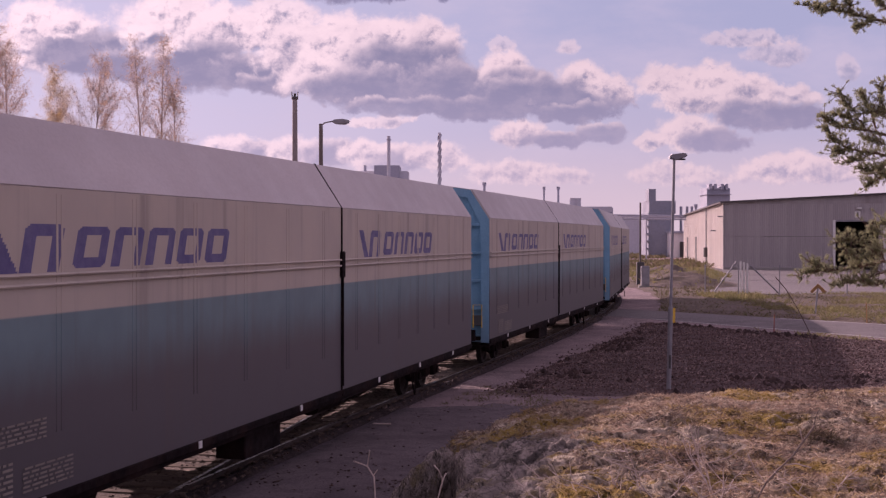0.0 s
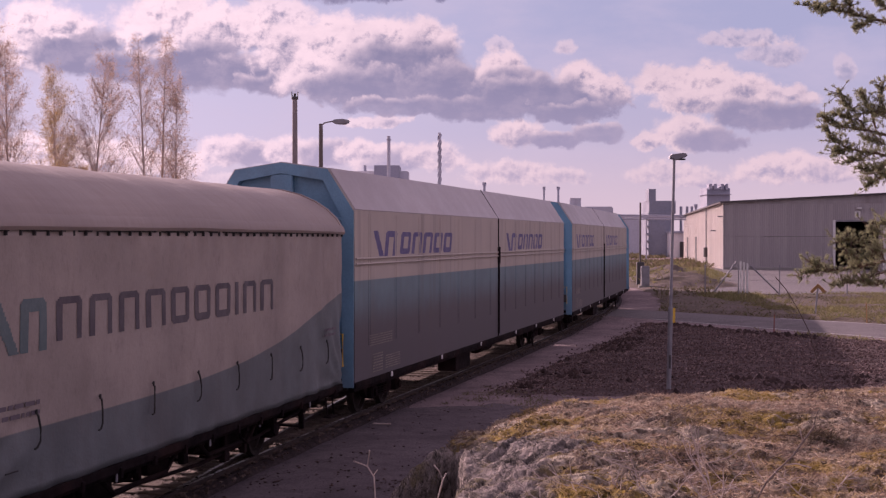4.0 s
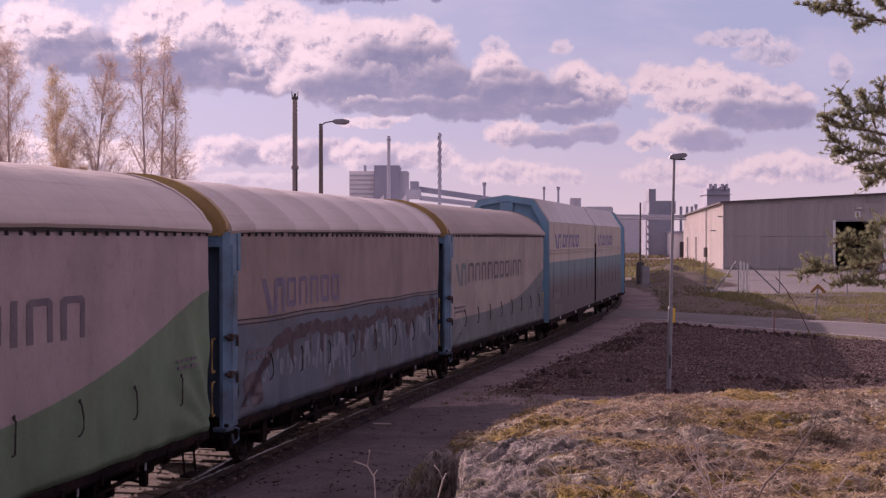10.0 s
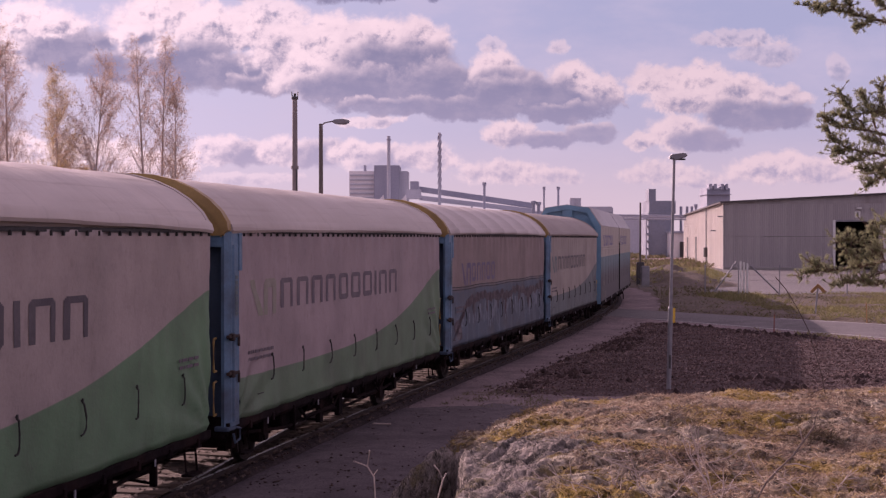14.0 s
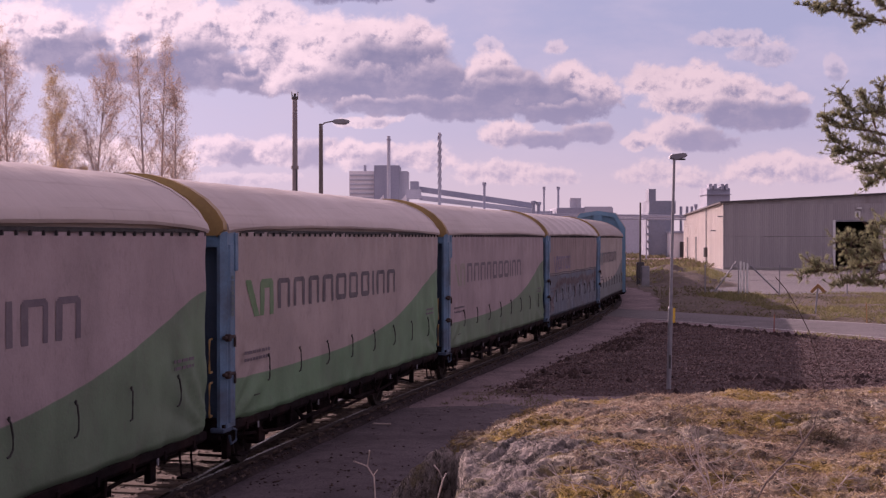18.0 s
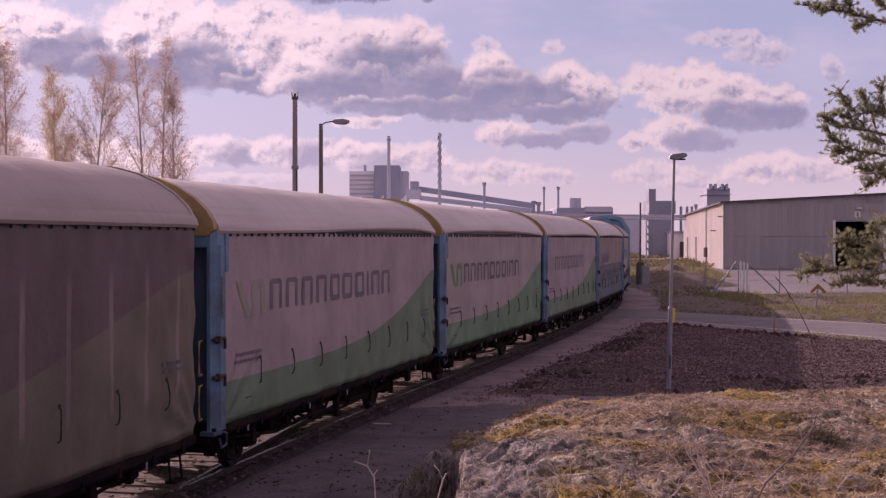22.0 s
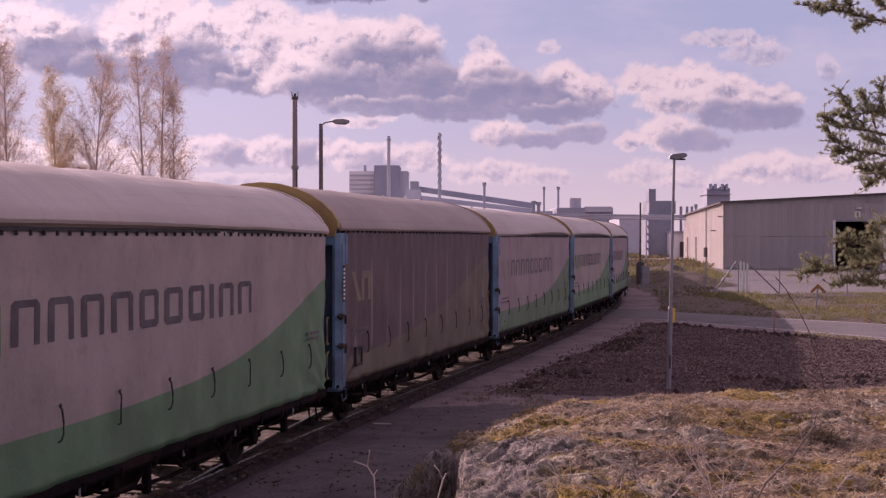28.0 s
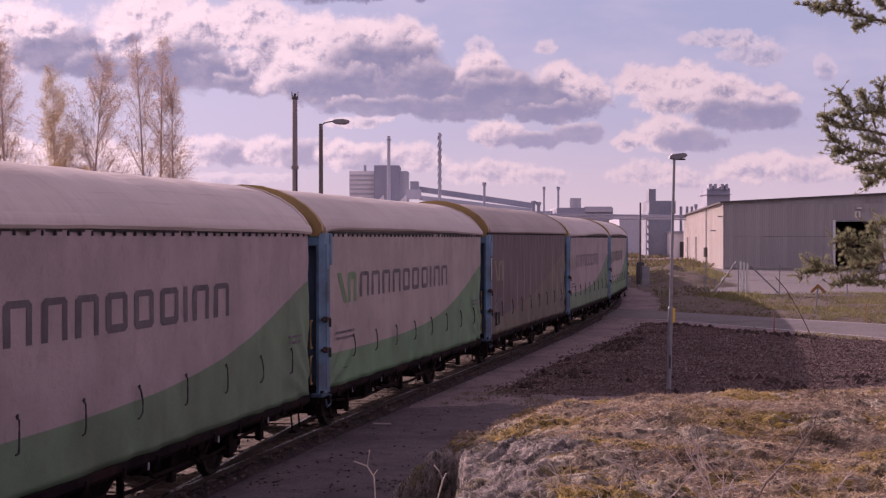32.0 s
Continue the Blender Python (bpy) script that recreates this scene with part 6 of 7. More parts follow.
def scatter_blades(name, n, region, height_at, length, width, material, label, category, seed, upright=0.6, clump=0.0, bare=-0.02):
    """A sheet of single blades or tufts, as one object of stuff."""
    rng = np.random.default_rng(seed)
    x, y = rng.uniform(region[0], region[1], n), rng.uniform(region[2], region[3], n)
    if clump:
        keep = fbm(x * clump, y * clump, 4) > bare
        x, y = x[keep], y[keep]
    z = height_at(x, y)
    ok = z > -0.4
    c = np.stack([x, y, z], 1)[ok]
    k = len(c)
    d = rng.normal(size=(k, 3))
    d[:, 2] = np.abs(d[:, 2]) * 0.4 + upright
    d /= np.linalg.norm(d, axis=1)[:, None]
    e = np.cross(d, rng.normal(size=(k, 3)))
    e /= np.linalg.norm(e, axis=1)[:, None]
    ln = length * rng.uniform(0.4, 1.3, (k, 1))
    w = width * rng.uniform(0.6, 1.3, (k, 1))
    tip = c + d * ln + np.array([[0, 0, -0.15]]) * ln
    v = np.stack([c - e * w, c + e * w, c + d * ln * 0.6 + e * w * 0.6, tip], 1).reshape(-1, 3)
    ob = new(name, array_mesh(name, v, np.arange(k * 4).reshape(-1, 4), material))
    return tagged(ob, label, category, kind="stuff")


def on_moss(x, y):
    e = x - edge_left(y) + (y - 11.0) * 0.36 + 1.4 * fbm(x * 1.3, y * 1.3, 4) + 1.2 * step(13.3, 14.1, y) - 1.6 * step(0.22, 0.03, (x - 1.05) ** 2 + (y - 12.2) ** 2)
    return np.where((e > 2.3) & (rock_height(x, y) > 0.9), rock_height(x, y) - 0.01, -1.0)


scatter_blades("dry_grass", 230000, (-0.5, 6.6, 8.6, 18.2), on_moss, 0.065, 0.0022, M_DRYGRASS, "matted dry grass and lichen on the rock", "grass", 41, 0.25, 0.8, -0.10)
scatter_blades("moss_tufts", 120000, (-0.5, 6.6, 8.6, 18.2), on_moss, 0.03, 0.003, M_MOSSTUFT, "short ochre moss on the rock", "moss", 42, 0.5, 0.45)
M_LICHEN = leaf_material("lichen_fronds", ((0.62, 0.53, 0.42), (0.44, 0.355, 0.27), (0.78, 0.68, 0.54)), 0.95, 0.25)
M_HEATHER = leaf_material("dry_heather", ((0.15, 0.105, 0.085), (0.22, 0.16, 0.125), (0.32, 0.24, 0.19)), 0.95, 0.2)
scatter_blades("lichen_fronds", 190000, (-0.5, 6.6, 8.6, 18.2), on_moss, 0.034, 0.0036, M_LICHEN, "pale grey lichen cushions on the rock", "lichen", 56, 0.45, 0.9, 0.0)
scatter_blades("heather_sprigs", 52000, (-0.5, 6.6, 8.6, 18.2), on_moss, 0.085, 0.0026, M_HEATHER, "dark dry heather sprigs among the lichen", "heather", 55, 0.7, 1.1, 0.05)
scatter_blades("verge_grass", 46000, (8, 44, 66, 94), lambda x, y: np.where((from_road(x, y) > 5.4) & (right_of_track(x, y) > 3.6) & (x + 6.0 * fbm(x * 0.4, y * 0.4, 4) > 18.2 + 0.02 * y), -0.08, -1.0), 0.36, 0.018, M_GREENGRASS, "green and straw-coloured grass on the verge", "grass", 43, 0.9, 0.45)
scatter_blades("roadside_tufts", 34000, (16, 34, 54, 84), lambda x, y: np.where((from_road(x, y) > 5.5) & (from_road(x, y) < 13) & (x > 18.0 + 3.0 * fbm(x * 0.5, y * 0.5, 3)), -0.08, -1.0), 0.42, 0.018, M_GREENGRASS, "lush spring grass in the sun beside the road", "grass", 48, 0.9, 0.35)
scatter_blades("yard_weeds", 16000, (17, 36, 134, 172), lambda x, y: np.where((right_of_track(x, y) > 4) & (x < 32.5 + (y - 165) * 0.13), -0.12, -1.0), 0.6, 0.05, M_GREENGRASS, "rough weeds along the warehouse wall", "grass", 49, 0.9, 0.25)
scatter_blades("far_weeds", 15000, (20, 48, 172, 320), lambda x, y: np.where((right_of_track(x, y) > 5) & (x < 34.0 + (y - 165) * 0.13), -0.12, -1.0), 0.9, 0.13, M_DULLGRASS, "rough dull grass behind the yard", "grass", 50, 0.9, 0.08)
scatter_blades("verge_weeds", 15000, (8, 34, 62, 94), lambda x, y: np.where((from_road(x, y) > 5.3) & (right_of_track(x, y) > 3.6), -0.08, -1.0), 0.30, 0.022, M_DULLGRASS, "thin dull weeds and dead grass on the verge", "grass", 47, 0.8, 0.8)
scatter_blades("bank_top_grass", 3200, (14.5, 28, 104, 136), lambda x, y: np.where(bank_height(x, y) > 0.3, bank_height(x, y) - 0.15, -1.0), 0.5, 0.035, M_GREENGRASS, "tufts of spring grass on the earth bank", "grass", 46, 0.9, 0.3)
scatter_blades("bank_grass", 10000, (12, 33, 94, 165), lambda x, y: np.where((right_of_track(x, y) > 4) & (x < 19.2 + (y - 95) * 0.19), -0.1, -1.0), 0.42, 0.04, M_DULLGRASS, "dull grass and weeds on the bank", "grass", 45, 0.9, 0.3)
scatter_blades("fence_tufts", 5000, (17.2, 20.6, 76, 92), lambda x, y: np.where((from_road(x, y) > 6.0) & (right_of_track(x, y) > 4.5), -0.1, -1.0), 0.48, 0.028, M_GREENGRASS, "tall grass tufts before the fence", "grass", 59, 1.0, 0.5, 0.05)
M_CHIPS = leaf_material("bark_chips", ((0.22, 0.15, 0.135), (0.085, 0.053, 0.05), (0.44, 0.33, 0.29)), 0.95)
scatter_blades("bark_chips", 90000, (0.5, 27.0, 34.5, 66.0), lambda x, y: np.where(in_bed(x, y) > 0.1, bed_top(x, y) + 0.008, -1.0), 0.065, 0.02, M_CHIPS, "pale bark chips strewn on the soil", "bark", 60, 0.25)
scatter_blades("path_weeds", 3500, (-1.5, 3.2, 31.5, 36.0), lambda x, y: np.where(right_of_track(x, y) > 1.9, -0.14, -1.0), 0.10, 0.008, M_DULLGRASS, "sparse dull weeds beside the dirt path", "grass", 58, 0.8, 2.6, 0.02)
scatter_blades("roadside_grass", 15000, (13.2, 30, 40, 60), lambda x, y: np.where((before_road(x, y) > 0.1) & (before_road(x, y) < 1.9), -0.10, -1.0), 0.22, 0.017, M_GREENGRASS, "thin grass at the edge of the road", "grass", 44, 0.9, 0.4)


def scatter_lumps(name, n, place, size, material, label, category, seed, sides=0.7):
    """Many small uneven stones or clods, as one object of stuff."""
    rng = np.random.default_rng(seed)
    c = place(rng, n)
    n = len(c)
    base = np.array([(1, 0, 0), (-1, 0, 0), (0, 1, 0), (0, -1, 0), (0, 0, 1), (0, 0, -1)], float)
    tri = np.array([(0, 2, 4), (2, 1, 4), (1, 3, 4), (3, 0, 4), (2, 0, 5), (1, 2, 5), (3, 1, 5), (0, 3, 5)])
    r = size * rng.uniform(0.4, 1.3, (n, 1, 1)) * rng.uniform(0.5, 1.2, (n, 6, 1)) * np.array([1, 1, sides])
    turn = rng.uniform(0, 6.28, n)
    p = base[None] * r
    ca, sa = np.cos(turn)[:, None], np.sin(turn)[:, None]
    p = np.stack([p[..., 0] * ca - p[..., 1] * sa, p[..., 0] * sa + p[..., 1] * ca, p[..., 2]], -1) + c[:, None]
    f = (tri[None] + (np.arange(n) * 6)[:, None, None]).reshape(-1, 3)
    return tagged(new(name, array_mesh(name, p.reshape(-1, 3), f, material)), label, category, kind="stuff")


def litter_places(rng, n):
    x, y = rng.uniform(-4.5, 1.2, n), rng.uniform(18.5, 31, n)
    d = right_of_track(x, y)
    ok = (d > 1.4) & (rng.random(n) < 0.12 + 0.9 * step(26, 20, y) * (fbm(x * 0.8, y * 0.8, 3) > 0.0))
    return np.stack([x, y, np.full(n, -0.115)], 1)[ok]


def ballast_places(rng, n):
    s, w = rng.uniform(-4, 62, n), rng.uniform(-1.35, 1.75, n)
    x, y, _ = track(s, w)
    return np.stack([x, y, -0.09 - 0.10 * step(1.3, 2.1, np.abs(w)) + 0.06 * step(-0.86, -1.0, w) + rng.uniform(0, 0.02, n)], 1)


def soil_places(rng, n):
    x, y = rng.uniform(0, 28, n), rng.uniform(33, 67, n)
    w = in_bed(x, y) + 0.9 * fbm(x * 0.7, y * 0.7, 5)
    ok = w > rng.normal(size=n) * 0.25
    return np.stack([x, y, bed_top(x, y) + 0.012 * rng.random(n)], 1)[ok]


def grit_places(rng, n):
    x, y = rng.uniform(-8, 12, n), rng.uniform(17, 64, n)
    d = right_of_track(x, y)
    ok = (d > 1.25) & (rng.random(n) < np.clip(1.0 - (d - 1.25) / 0.4, 0.04, 1))
    return np.stack([x, y, np.full(n, -0.14)], 1)[ok]


def heap_places(rng, n):
    x, y = rng.uniform(0, 26, n * 6), rng.uniform(33, 67, n * 6)
    w = in_bed(x, y) + 0.9 * fbm(x * 0.7, y * 0.7, 5)
    ok = (w > 0.15) & (w < 1.7) & (fbm(x * 0.6 + 5, y * 0.6, 3) > 0.05) & (x < 15)
    return np.stack([x, y, bed_top(x, y) + 0.02], 1)[ok][:n]


M_HEAPS = leaf_material("dark_heaped_soil", ((0.055, 0.035, 0.032), (0.04, 0.026, 0.024), (0.09, 0.058, 0.05)), 0.95)
M_STONES = leaf_material("ballast_stones", ((0.12, 0.088, 0.074), (0.08, 0.058, 0.05), (0.19, 0.145, 0.12)), 0.9)
M_CLODS = leaf_material("soil_clods", ((0.135, 0.086, 0.082), (0.06, 0.038, 0.037), (0.29, 0.21, 0.19)), 0.95)
scatter_lumps("leaf_litter", 2600, litter_places, 0.035, M_HEAPS, "dark litter and clods on the asphalt", "litter", 57, 0.35)
scatter_lumps("ballast_stones", 7000, ballast_places, 0.045, M_STONES, "loose brown ballast stones", "stones", 51)
scatter_lumps("soil_clods", 64000, soil_places, 0.040, M_CLODS, "clods and bark chips on the soil", "soil", 52)
scatter_lumps("soil_heaps", 1700, heap_places, 0.12, M_HEAPS, "heaped dark clods along the rim of the soil bed", "soil", 54, 0.8)
scatter_lumps("track_side_grit", 26000, grit_places, 0.017, M_HEAPS, "grit and small stones beside the rail", "stones", 53)


def shrub(name, x, y, z, stems, material, label, seed):
    ob = thing(name, label, "shrub", pose(x, y, z))
    rng = np.random.default_rng(seed)
    for d, length, twigs in stems:
        w = Wood(seed)
        w.rng = rng
        line = bend(rng, (rng.normal() * 0.04, rng.normal() * 0.04, -0.05), d, length, 9, 0.13, 0.0)
        thin = 0.6 if length > 1.5 else 1.0
        w.twig(line, 0.0062 * thin, 0.0028 * thin, 5)
        for k in range(twigs):
            u = rng.integers(3, 9)
            dd = np.array(d) / np.linalg.norm(d) * 0.6 + rng.normal(size=3) * 0.55
            w.twig(bend(rng, line[u], dd, length * rng.uniform(0.12, 0.45), 5, 0.2, 0.0), 0.0038 * thin, 0.0018 * thin, 4)
        part("stem", w.wood_mesh("stem", material), None, ob)
    return ob


def rock_z(x, y):
    return float(rock_height(np.array(x), np.array(y)))


for x, y, stems, mat_, label, seed in (
        (1.95, 9.6, (((-0.5, 0, 0.7), 0.5, 6), ((-0.8, 0.1, 0.35), 0.55, 7), ((0.2, 0, 0.9), 0.35, 4)), M_TWIG, "bare grey brushwood lying on the rock", 61),
        (2.05, 10.2, (((0.05, 0, 1), 0.6, 6), ((-0.2, 0.1, 0.8), 0.55, 5), ((0.5, 0, 0.6), 0.4, 4)), M_TWIG, "bare grey twigs of a small shrub", 62),
        (1.55, 9.4, (((-0.7, 0, 0.5), 0.6, 8), ((0.4, 0, 0.6), 0.45, 6), ((0.9, 0.1, 0.3), 0.5, 6)), M_TWIG, "pale bare brushwood on the moss", 70),
        (0.85, 9.6, (((-0.6, 0, 0.5), 0.4, 6), ((0.8, 0.1, 0.3), 0.5, 7)), M_TWIG, "dead pale twigs on the rock", 72),
        (2.75, 9.7, (((-0.4, 0, 0.7), 0.45, 6), ((0.3, 0, 0.8), 0.4, 5)), M_TWIG, "small bare grey shrub", 73),
        (1.25, 9.9, (((-0.9, 0, 0.35), 0.5, 6), ((0.7, 0, 0.25), 0.5, 6), ((-0.2, 0, 0.5), 0.3, 4)), M_TWIG, "tangle of pale dead twigs", 64)):
    foot = max(rock_z(x, y), -0.2)
    shrub("shrub", x, y, foot, stems, mat_, label, seed)
bramble = thing("bramble", "thin arching dark bramble stem on the rock", "shrub", pose(4.46, 15.8, 1.85))
part("stem", wire(bmesh.new(), [(0, 0, -0.1), (0, 0, 0.12), (-0.04, 0, 0.35), (-0.12, 0, 0.62), (-0.20, 0, 0.88), (-0.32, 0, 1.12), (-0.46, 0.02, 1.36), (-0.58, 0.03, 1.50)], 0.0055, 5), M_DARKTWIG, bramble)
part("shoot", wire(bmesh.new(), [(-0.04, 0, 0.35), (0.02, 0, 0.42), (0.0, 0, 0.5)], 0.004, 4), M_DARKTWIG, bramble)
part("shoot", wire(bmesh.new(), [(-0.01, 0, 0.2), (-0.12, 0, 0.16), (-0.28, 0, 0.05)], 0.004, 4), M_DARKTWIG, bramble)
# thin dry weeds in front of the outcrop: lines of metres across and up
for y, lines in ((9.7, ([(-0.485, 1.908), (-0.493, 2.090), (-0.542, 2.166), (-0.526, 2.280)], [(-0.542, 2.166), (-0.582, 2.183), (-0.639, 2.203)], [(-0.497, 2.102), (-0.469, 2.142)])),
                 (9.7, ([(-0.049, 1.887), (0.000, 2.069), (-0.032, 2.138), (-0.065, 2.175)], [(0.000, 2.069), (0.024, 2.118)]))):
    x = lines[0][0][0]
    weed = thing("dry_weed", "thin pale dry weed stem", "weed", pose(x, y, max(rock_z(x, y), -0.2)))
    low = weed.location.z
    for k, line in enumerate(lines):
        pts = ([(0, 0, -0.05)] if k == 0 else []) + [(p - x, 0.0, z - low) for p, z in line]
        part("stem", wire(bmesh.new(), pts, 0.0062 - 0.0012 * k, 5), M_TWIG, weed)
# a stout bare branch leaning over the moss, forked near its tip
bough = thing("fallen_branch", "stout leaning bare branch on the moss", "branch", pose(2.28, 9.9, rock_z(2.28, 9.9)))
part("stem", wire(bmesh.new(), [(0, 0, -0.1), (0.02, 0, 0.06), (0.08, 0, 0.17), (0.17, 0, 0.27), (0.27, 0, 0.36), (0.35, 0, 0.47), (0.43, 0, 0.58)], 0.0075, 6), M_BRUSH, bough)
for line in ([(0.08, 0, 0.17), (0.0, 0, 0.27), (-0.05, 0, 0.38)], [(0.20, 0, 0.30), (0.31, 0.02, 0.31), (0.42, 0.02, 0.28)], [(0.35, 0, 0.47), (0.33, 0, 0.56)], [(0.05, 0, 0.05), (0.18, 0, 0.06), (0.34, 0, 0.02)]):
    part("twig", wire(bmesh.new(), line, 0.0055, 5), M_TWIG, bough)
# two tangles of pale dead brushwood, rooted in the moss
for label, lines in (("pale twisted brushwood rising from the moss", ([(2.026, 9.90, 1.827), (1.902, 9.90, 2.054), (1.791, 9.90, 2.219), (1.754, 9.90, 2.331)],
        [(1.890, 9.90, 2.067), (1.832, 9.90, 2.331), (1.667, 9.90, 2.422)],
        [(2.109, 9.90, 1.827), (2.039, 9.90, 2.026), (1.931, 9.90, 2.149), (1.865, 9.90, 2.290)],
        [(1.808, 9.90, 2.207), (1.874, 9.90, 2.273), (1.973, 9.90, 2.331)],
        [(1.931, 9.90, 2.149), (2.088, 9.90, 2.191), (2.220, 9.90, 2.281)],
        [(1.832, 9.90, 2.331), (1.808, 9.90, 2.438)])),
        ("pale dead twigs sprawling over the moss", ([(1.457, 10.10, 1.809), (1.474, 10.10, 2.049), (1.297, 10.10, 2.116), (1.128, 10.10, 2.183), (1.069, 10.10, 2.259)],
        [(1.465, 10.10, 2.049), (1.617, 10.10, 2.074)],
        [(1.162, 10.10, 1.788), (0.985, 10.10, 1.939), (0.859, 10.10, 1.973), (0.749, 10.10, 2.040)],
        [(0.985, 10.10, 1.939), (1.120, 10.10, 1.922), (1.238, 10.10, 1.855)],
        [(1.541, 10.10, 1.788), (1.659, 10.10, 1.905), (1.676, 10.10, 1.990)],
        [(0.741, 10.10, 1.998), (0.636, 10.10, 2.091), (0.589, 10.10, 2.133)]))):
    foot = Vector((lines[0][0][0], lines[0][0][1], 0))
    brush = thing("brushwood", label, "shrub", Matrix.Translation(foot))
    for k, line in enumerate(lines):
        w = Wood(80 + k)
        w.twig([(p[0] - foot.x, p[1] - foot.y + 0.03 * math.sin(5 * p[0] + k), p[2]) for p in line], 0.0078 - 0.0008 * k, 0.0028, 5)
        part("twig", w.wood_mesh("twig", M_TWIG), None, brush)
offcut = thing("wood_offcut", "pale weathered wood offcut on the asphalt", "wood", pose(-1.29, 28.5, -0.115, 0, 0, -12))
part("lath", boxed(-0.19, 0.19, -0.03, 0.03, 0.0, 0.025, 0.006), M_TWIG, offcut)
# a dark low juniper on the rock
jun = thing("juniper_bush", "low dark juniper cushion on the rock", "bush", pose(3.5, 12.8, rock_z(3.5, 12.8) - 0.03))
jw = Wood(71)
for k in range(80):
    az, el = jw.rng.uniform(0, 6.28), jw.rng.uniform(0.1, 1.0)
    line = bend(jw.rng, (0, 0, 0), (math.cos(az), math.sin(az), el * 0.14), jw.rng.uniform(0.12, 0.40), 4, 0.2, -0.10)
    jw.twig(line, 0.008, 0.003, 3)
    jw.leaves(np.repeat(np.array(line[2:]), 14, 0) + jw.rng.normal(size=(42, 3)) * 0.04, 0.04, 0.004, 0)
part("twigs", jw.wood_mesh("twigs", M_DARKTWIG), None, jun)
part("needles", jw.leaf_mesh("needles", leaf_material("juniper_needles", ((0.15, 0.10, 0.075), (0.11, 0.09, 0.045), (0.24, 0.17, 0.12)), 0.9)), None, jun)


# ---------------------------------------------------------------- lamps, poles, signs, fence
def street_lamp():
    lamp = thing("street_lamp", "grey steel lamp post with flat head on the soil bed", "street lamp", pose(5.83, 35.0, -0.16, 0, 1.3, 0))
    bm = rod(bmesh.new(), (0, 0, -0.3), (0, 0, 2.15), 0.062, seg=14)
    rod(bm, (0, 0, 2.15), (0, 0, 2.22), 0.062, 0.04, 14)
    rod(bm, (0, 0, 2.2), (0, 0, 6.05), 0.04, 0.034, 12)
    part("pole", bm, M_GALV, lamp, smooth=True)
    bm = prism(bmesh.new(), [(-0.14, 6.02), (0.05, 5.98), (0.30, 6.06), (0.33, 6.12), (0.25, 6.17), (-0.10, 6.12)], "y", -0.13, 0.13)
    bmesh.ops.bevel(bm, geom=bm.edges[:], offset=0.02, segments=2, affect="EDGES")
    part("lamp_head", bm, M_GALV, lamp)
    part("lamp_glass", boxed(0.06, 0.28, -0.10, 0.10, 5.985, 6.02, 0.01), M_GLASS, lamp)
    part("service_hatch", boxed(-0.03, 0.03, -0.085, -0.07, 0.6, 0.95, 0.005), M_GRAPH, lamp)
    bm = boxed(0.055, 0.12, -0.02, 0.02, 1.78, 2.16, 0.005)
    part("marker_plate", bm, M_SIGNYELLOW, lamp, "yellow marker plate")


def old_lamp():
    lamp = thing("street_lamp", "dark wooden pole lamp with curved arm", "street lamp", pose(-4.68, 52.0, -0.16))
    part("pole", rod(bmesh.new(), (0, 0, -0.4), (0, 0, 8.35), 0.10, 0.075, 12), M_DARKPOLE, lamp)
    bm = wire(bmesh.new(), [(0, -0.05, 8.1), (0.03, -0.05, 8.28), (0.15, -0.05, 8.38), (0.5, -0.05, 8.45)], 0.028)
    part("arm", bm, M_GALV, lamp)
    bm = prism(bmesh.new(), [(0.42, 8.42), (0.55, 8.33), (0.95, 8.31), (1.12, 8.40), (1.10, 8.47), (0.85, 8.53), (0.5, 8.50)], "y", -0.18, 0.08)
    bmesh.ops.bevel(bm, geom=bm.edges[:], offset=0.03, segments=2, affect="EDGES")
    part("lamp_head", bm, M_GALV, lamp)


def tall_pole():
    p = thing("utility_pole", "tall grey-brown pole with ringed steel cap", "pole", pose(-6.55, 60.0, -0.16))
    part("shaft", rod(bmesh.new(), (0, 0, -0.4), (0, 0, 10.12), 0.14, 0.11, 14), M_POLE, p, smooth=True)
    bm = rod(bmesh.new(), (0, 0, 10.10), (0, 0, 10.22), 0.15, 0.15, 14)
    rod(bm, (0, 0, 10.22), (0, 0, 10.36), 0.06, 0.06, 10)
    for d in (-0.12, 0.12):
        rod(bm, (d, 0, 10.2), (d * 1.15, 0, 10.44), 0.025, 0.02, 6)
    part("cap", bm, M_GRAPH, p)
    part("band", rod(bmesh.new(), (0, 0, 7.02), (0, 0, 7.16), 0.165, 0.165, 14), M_POLE, p)
    part("conduit", rod(bmesh.new(), (0.10, -0.12, 0.1), (0.09, -0.10, 7.1), 0.03, 0.03, 8), M_GRAPH, p)


street_lamp()
old_lamp()
tall_pole()
p = thing("utility_pole", "thin dark pole behind the crossing", "pole", pose(16.3, 112.0, -0.16))
part("shaft", rod(bmesh.new(), (0, 0, -0.3), (0, 0, 6.9), 0.10, 0.07, 10), M_DARKPOLE, p)
part("base_box", boxed(-0.3, 0.3, -0.2, 0.2, 0, 2.0, 0.03), M_GRAPH, p)


def crossing_sign():
    sgn = thing("crossing_sign", "weathered orange chevron crossing sign on a grey post", "road sign", pose(18.65, 67.5, -0.16))
    part("post", rod(bmesh.new(), (-0.14, 0, -0.2), (0.02, 0, 1.65), 0.045, seg=10), M_GALV, sgn)
    for way in (-1, 1):
        b = part("board", boxed(-0.26, 0.26, -0.02, 0.02, -0.075, 0.075, 0.01), M_ORANGE, sgn)
        b.matrix_local = pose(0.15 * way, -0.08 - (way > 0) * 0.045, 1.32 + 0.14, 0, 44 * way, 0)


crossing_sign()


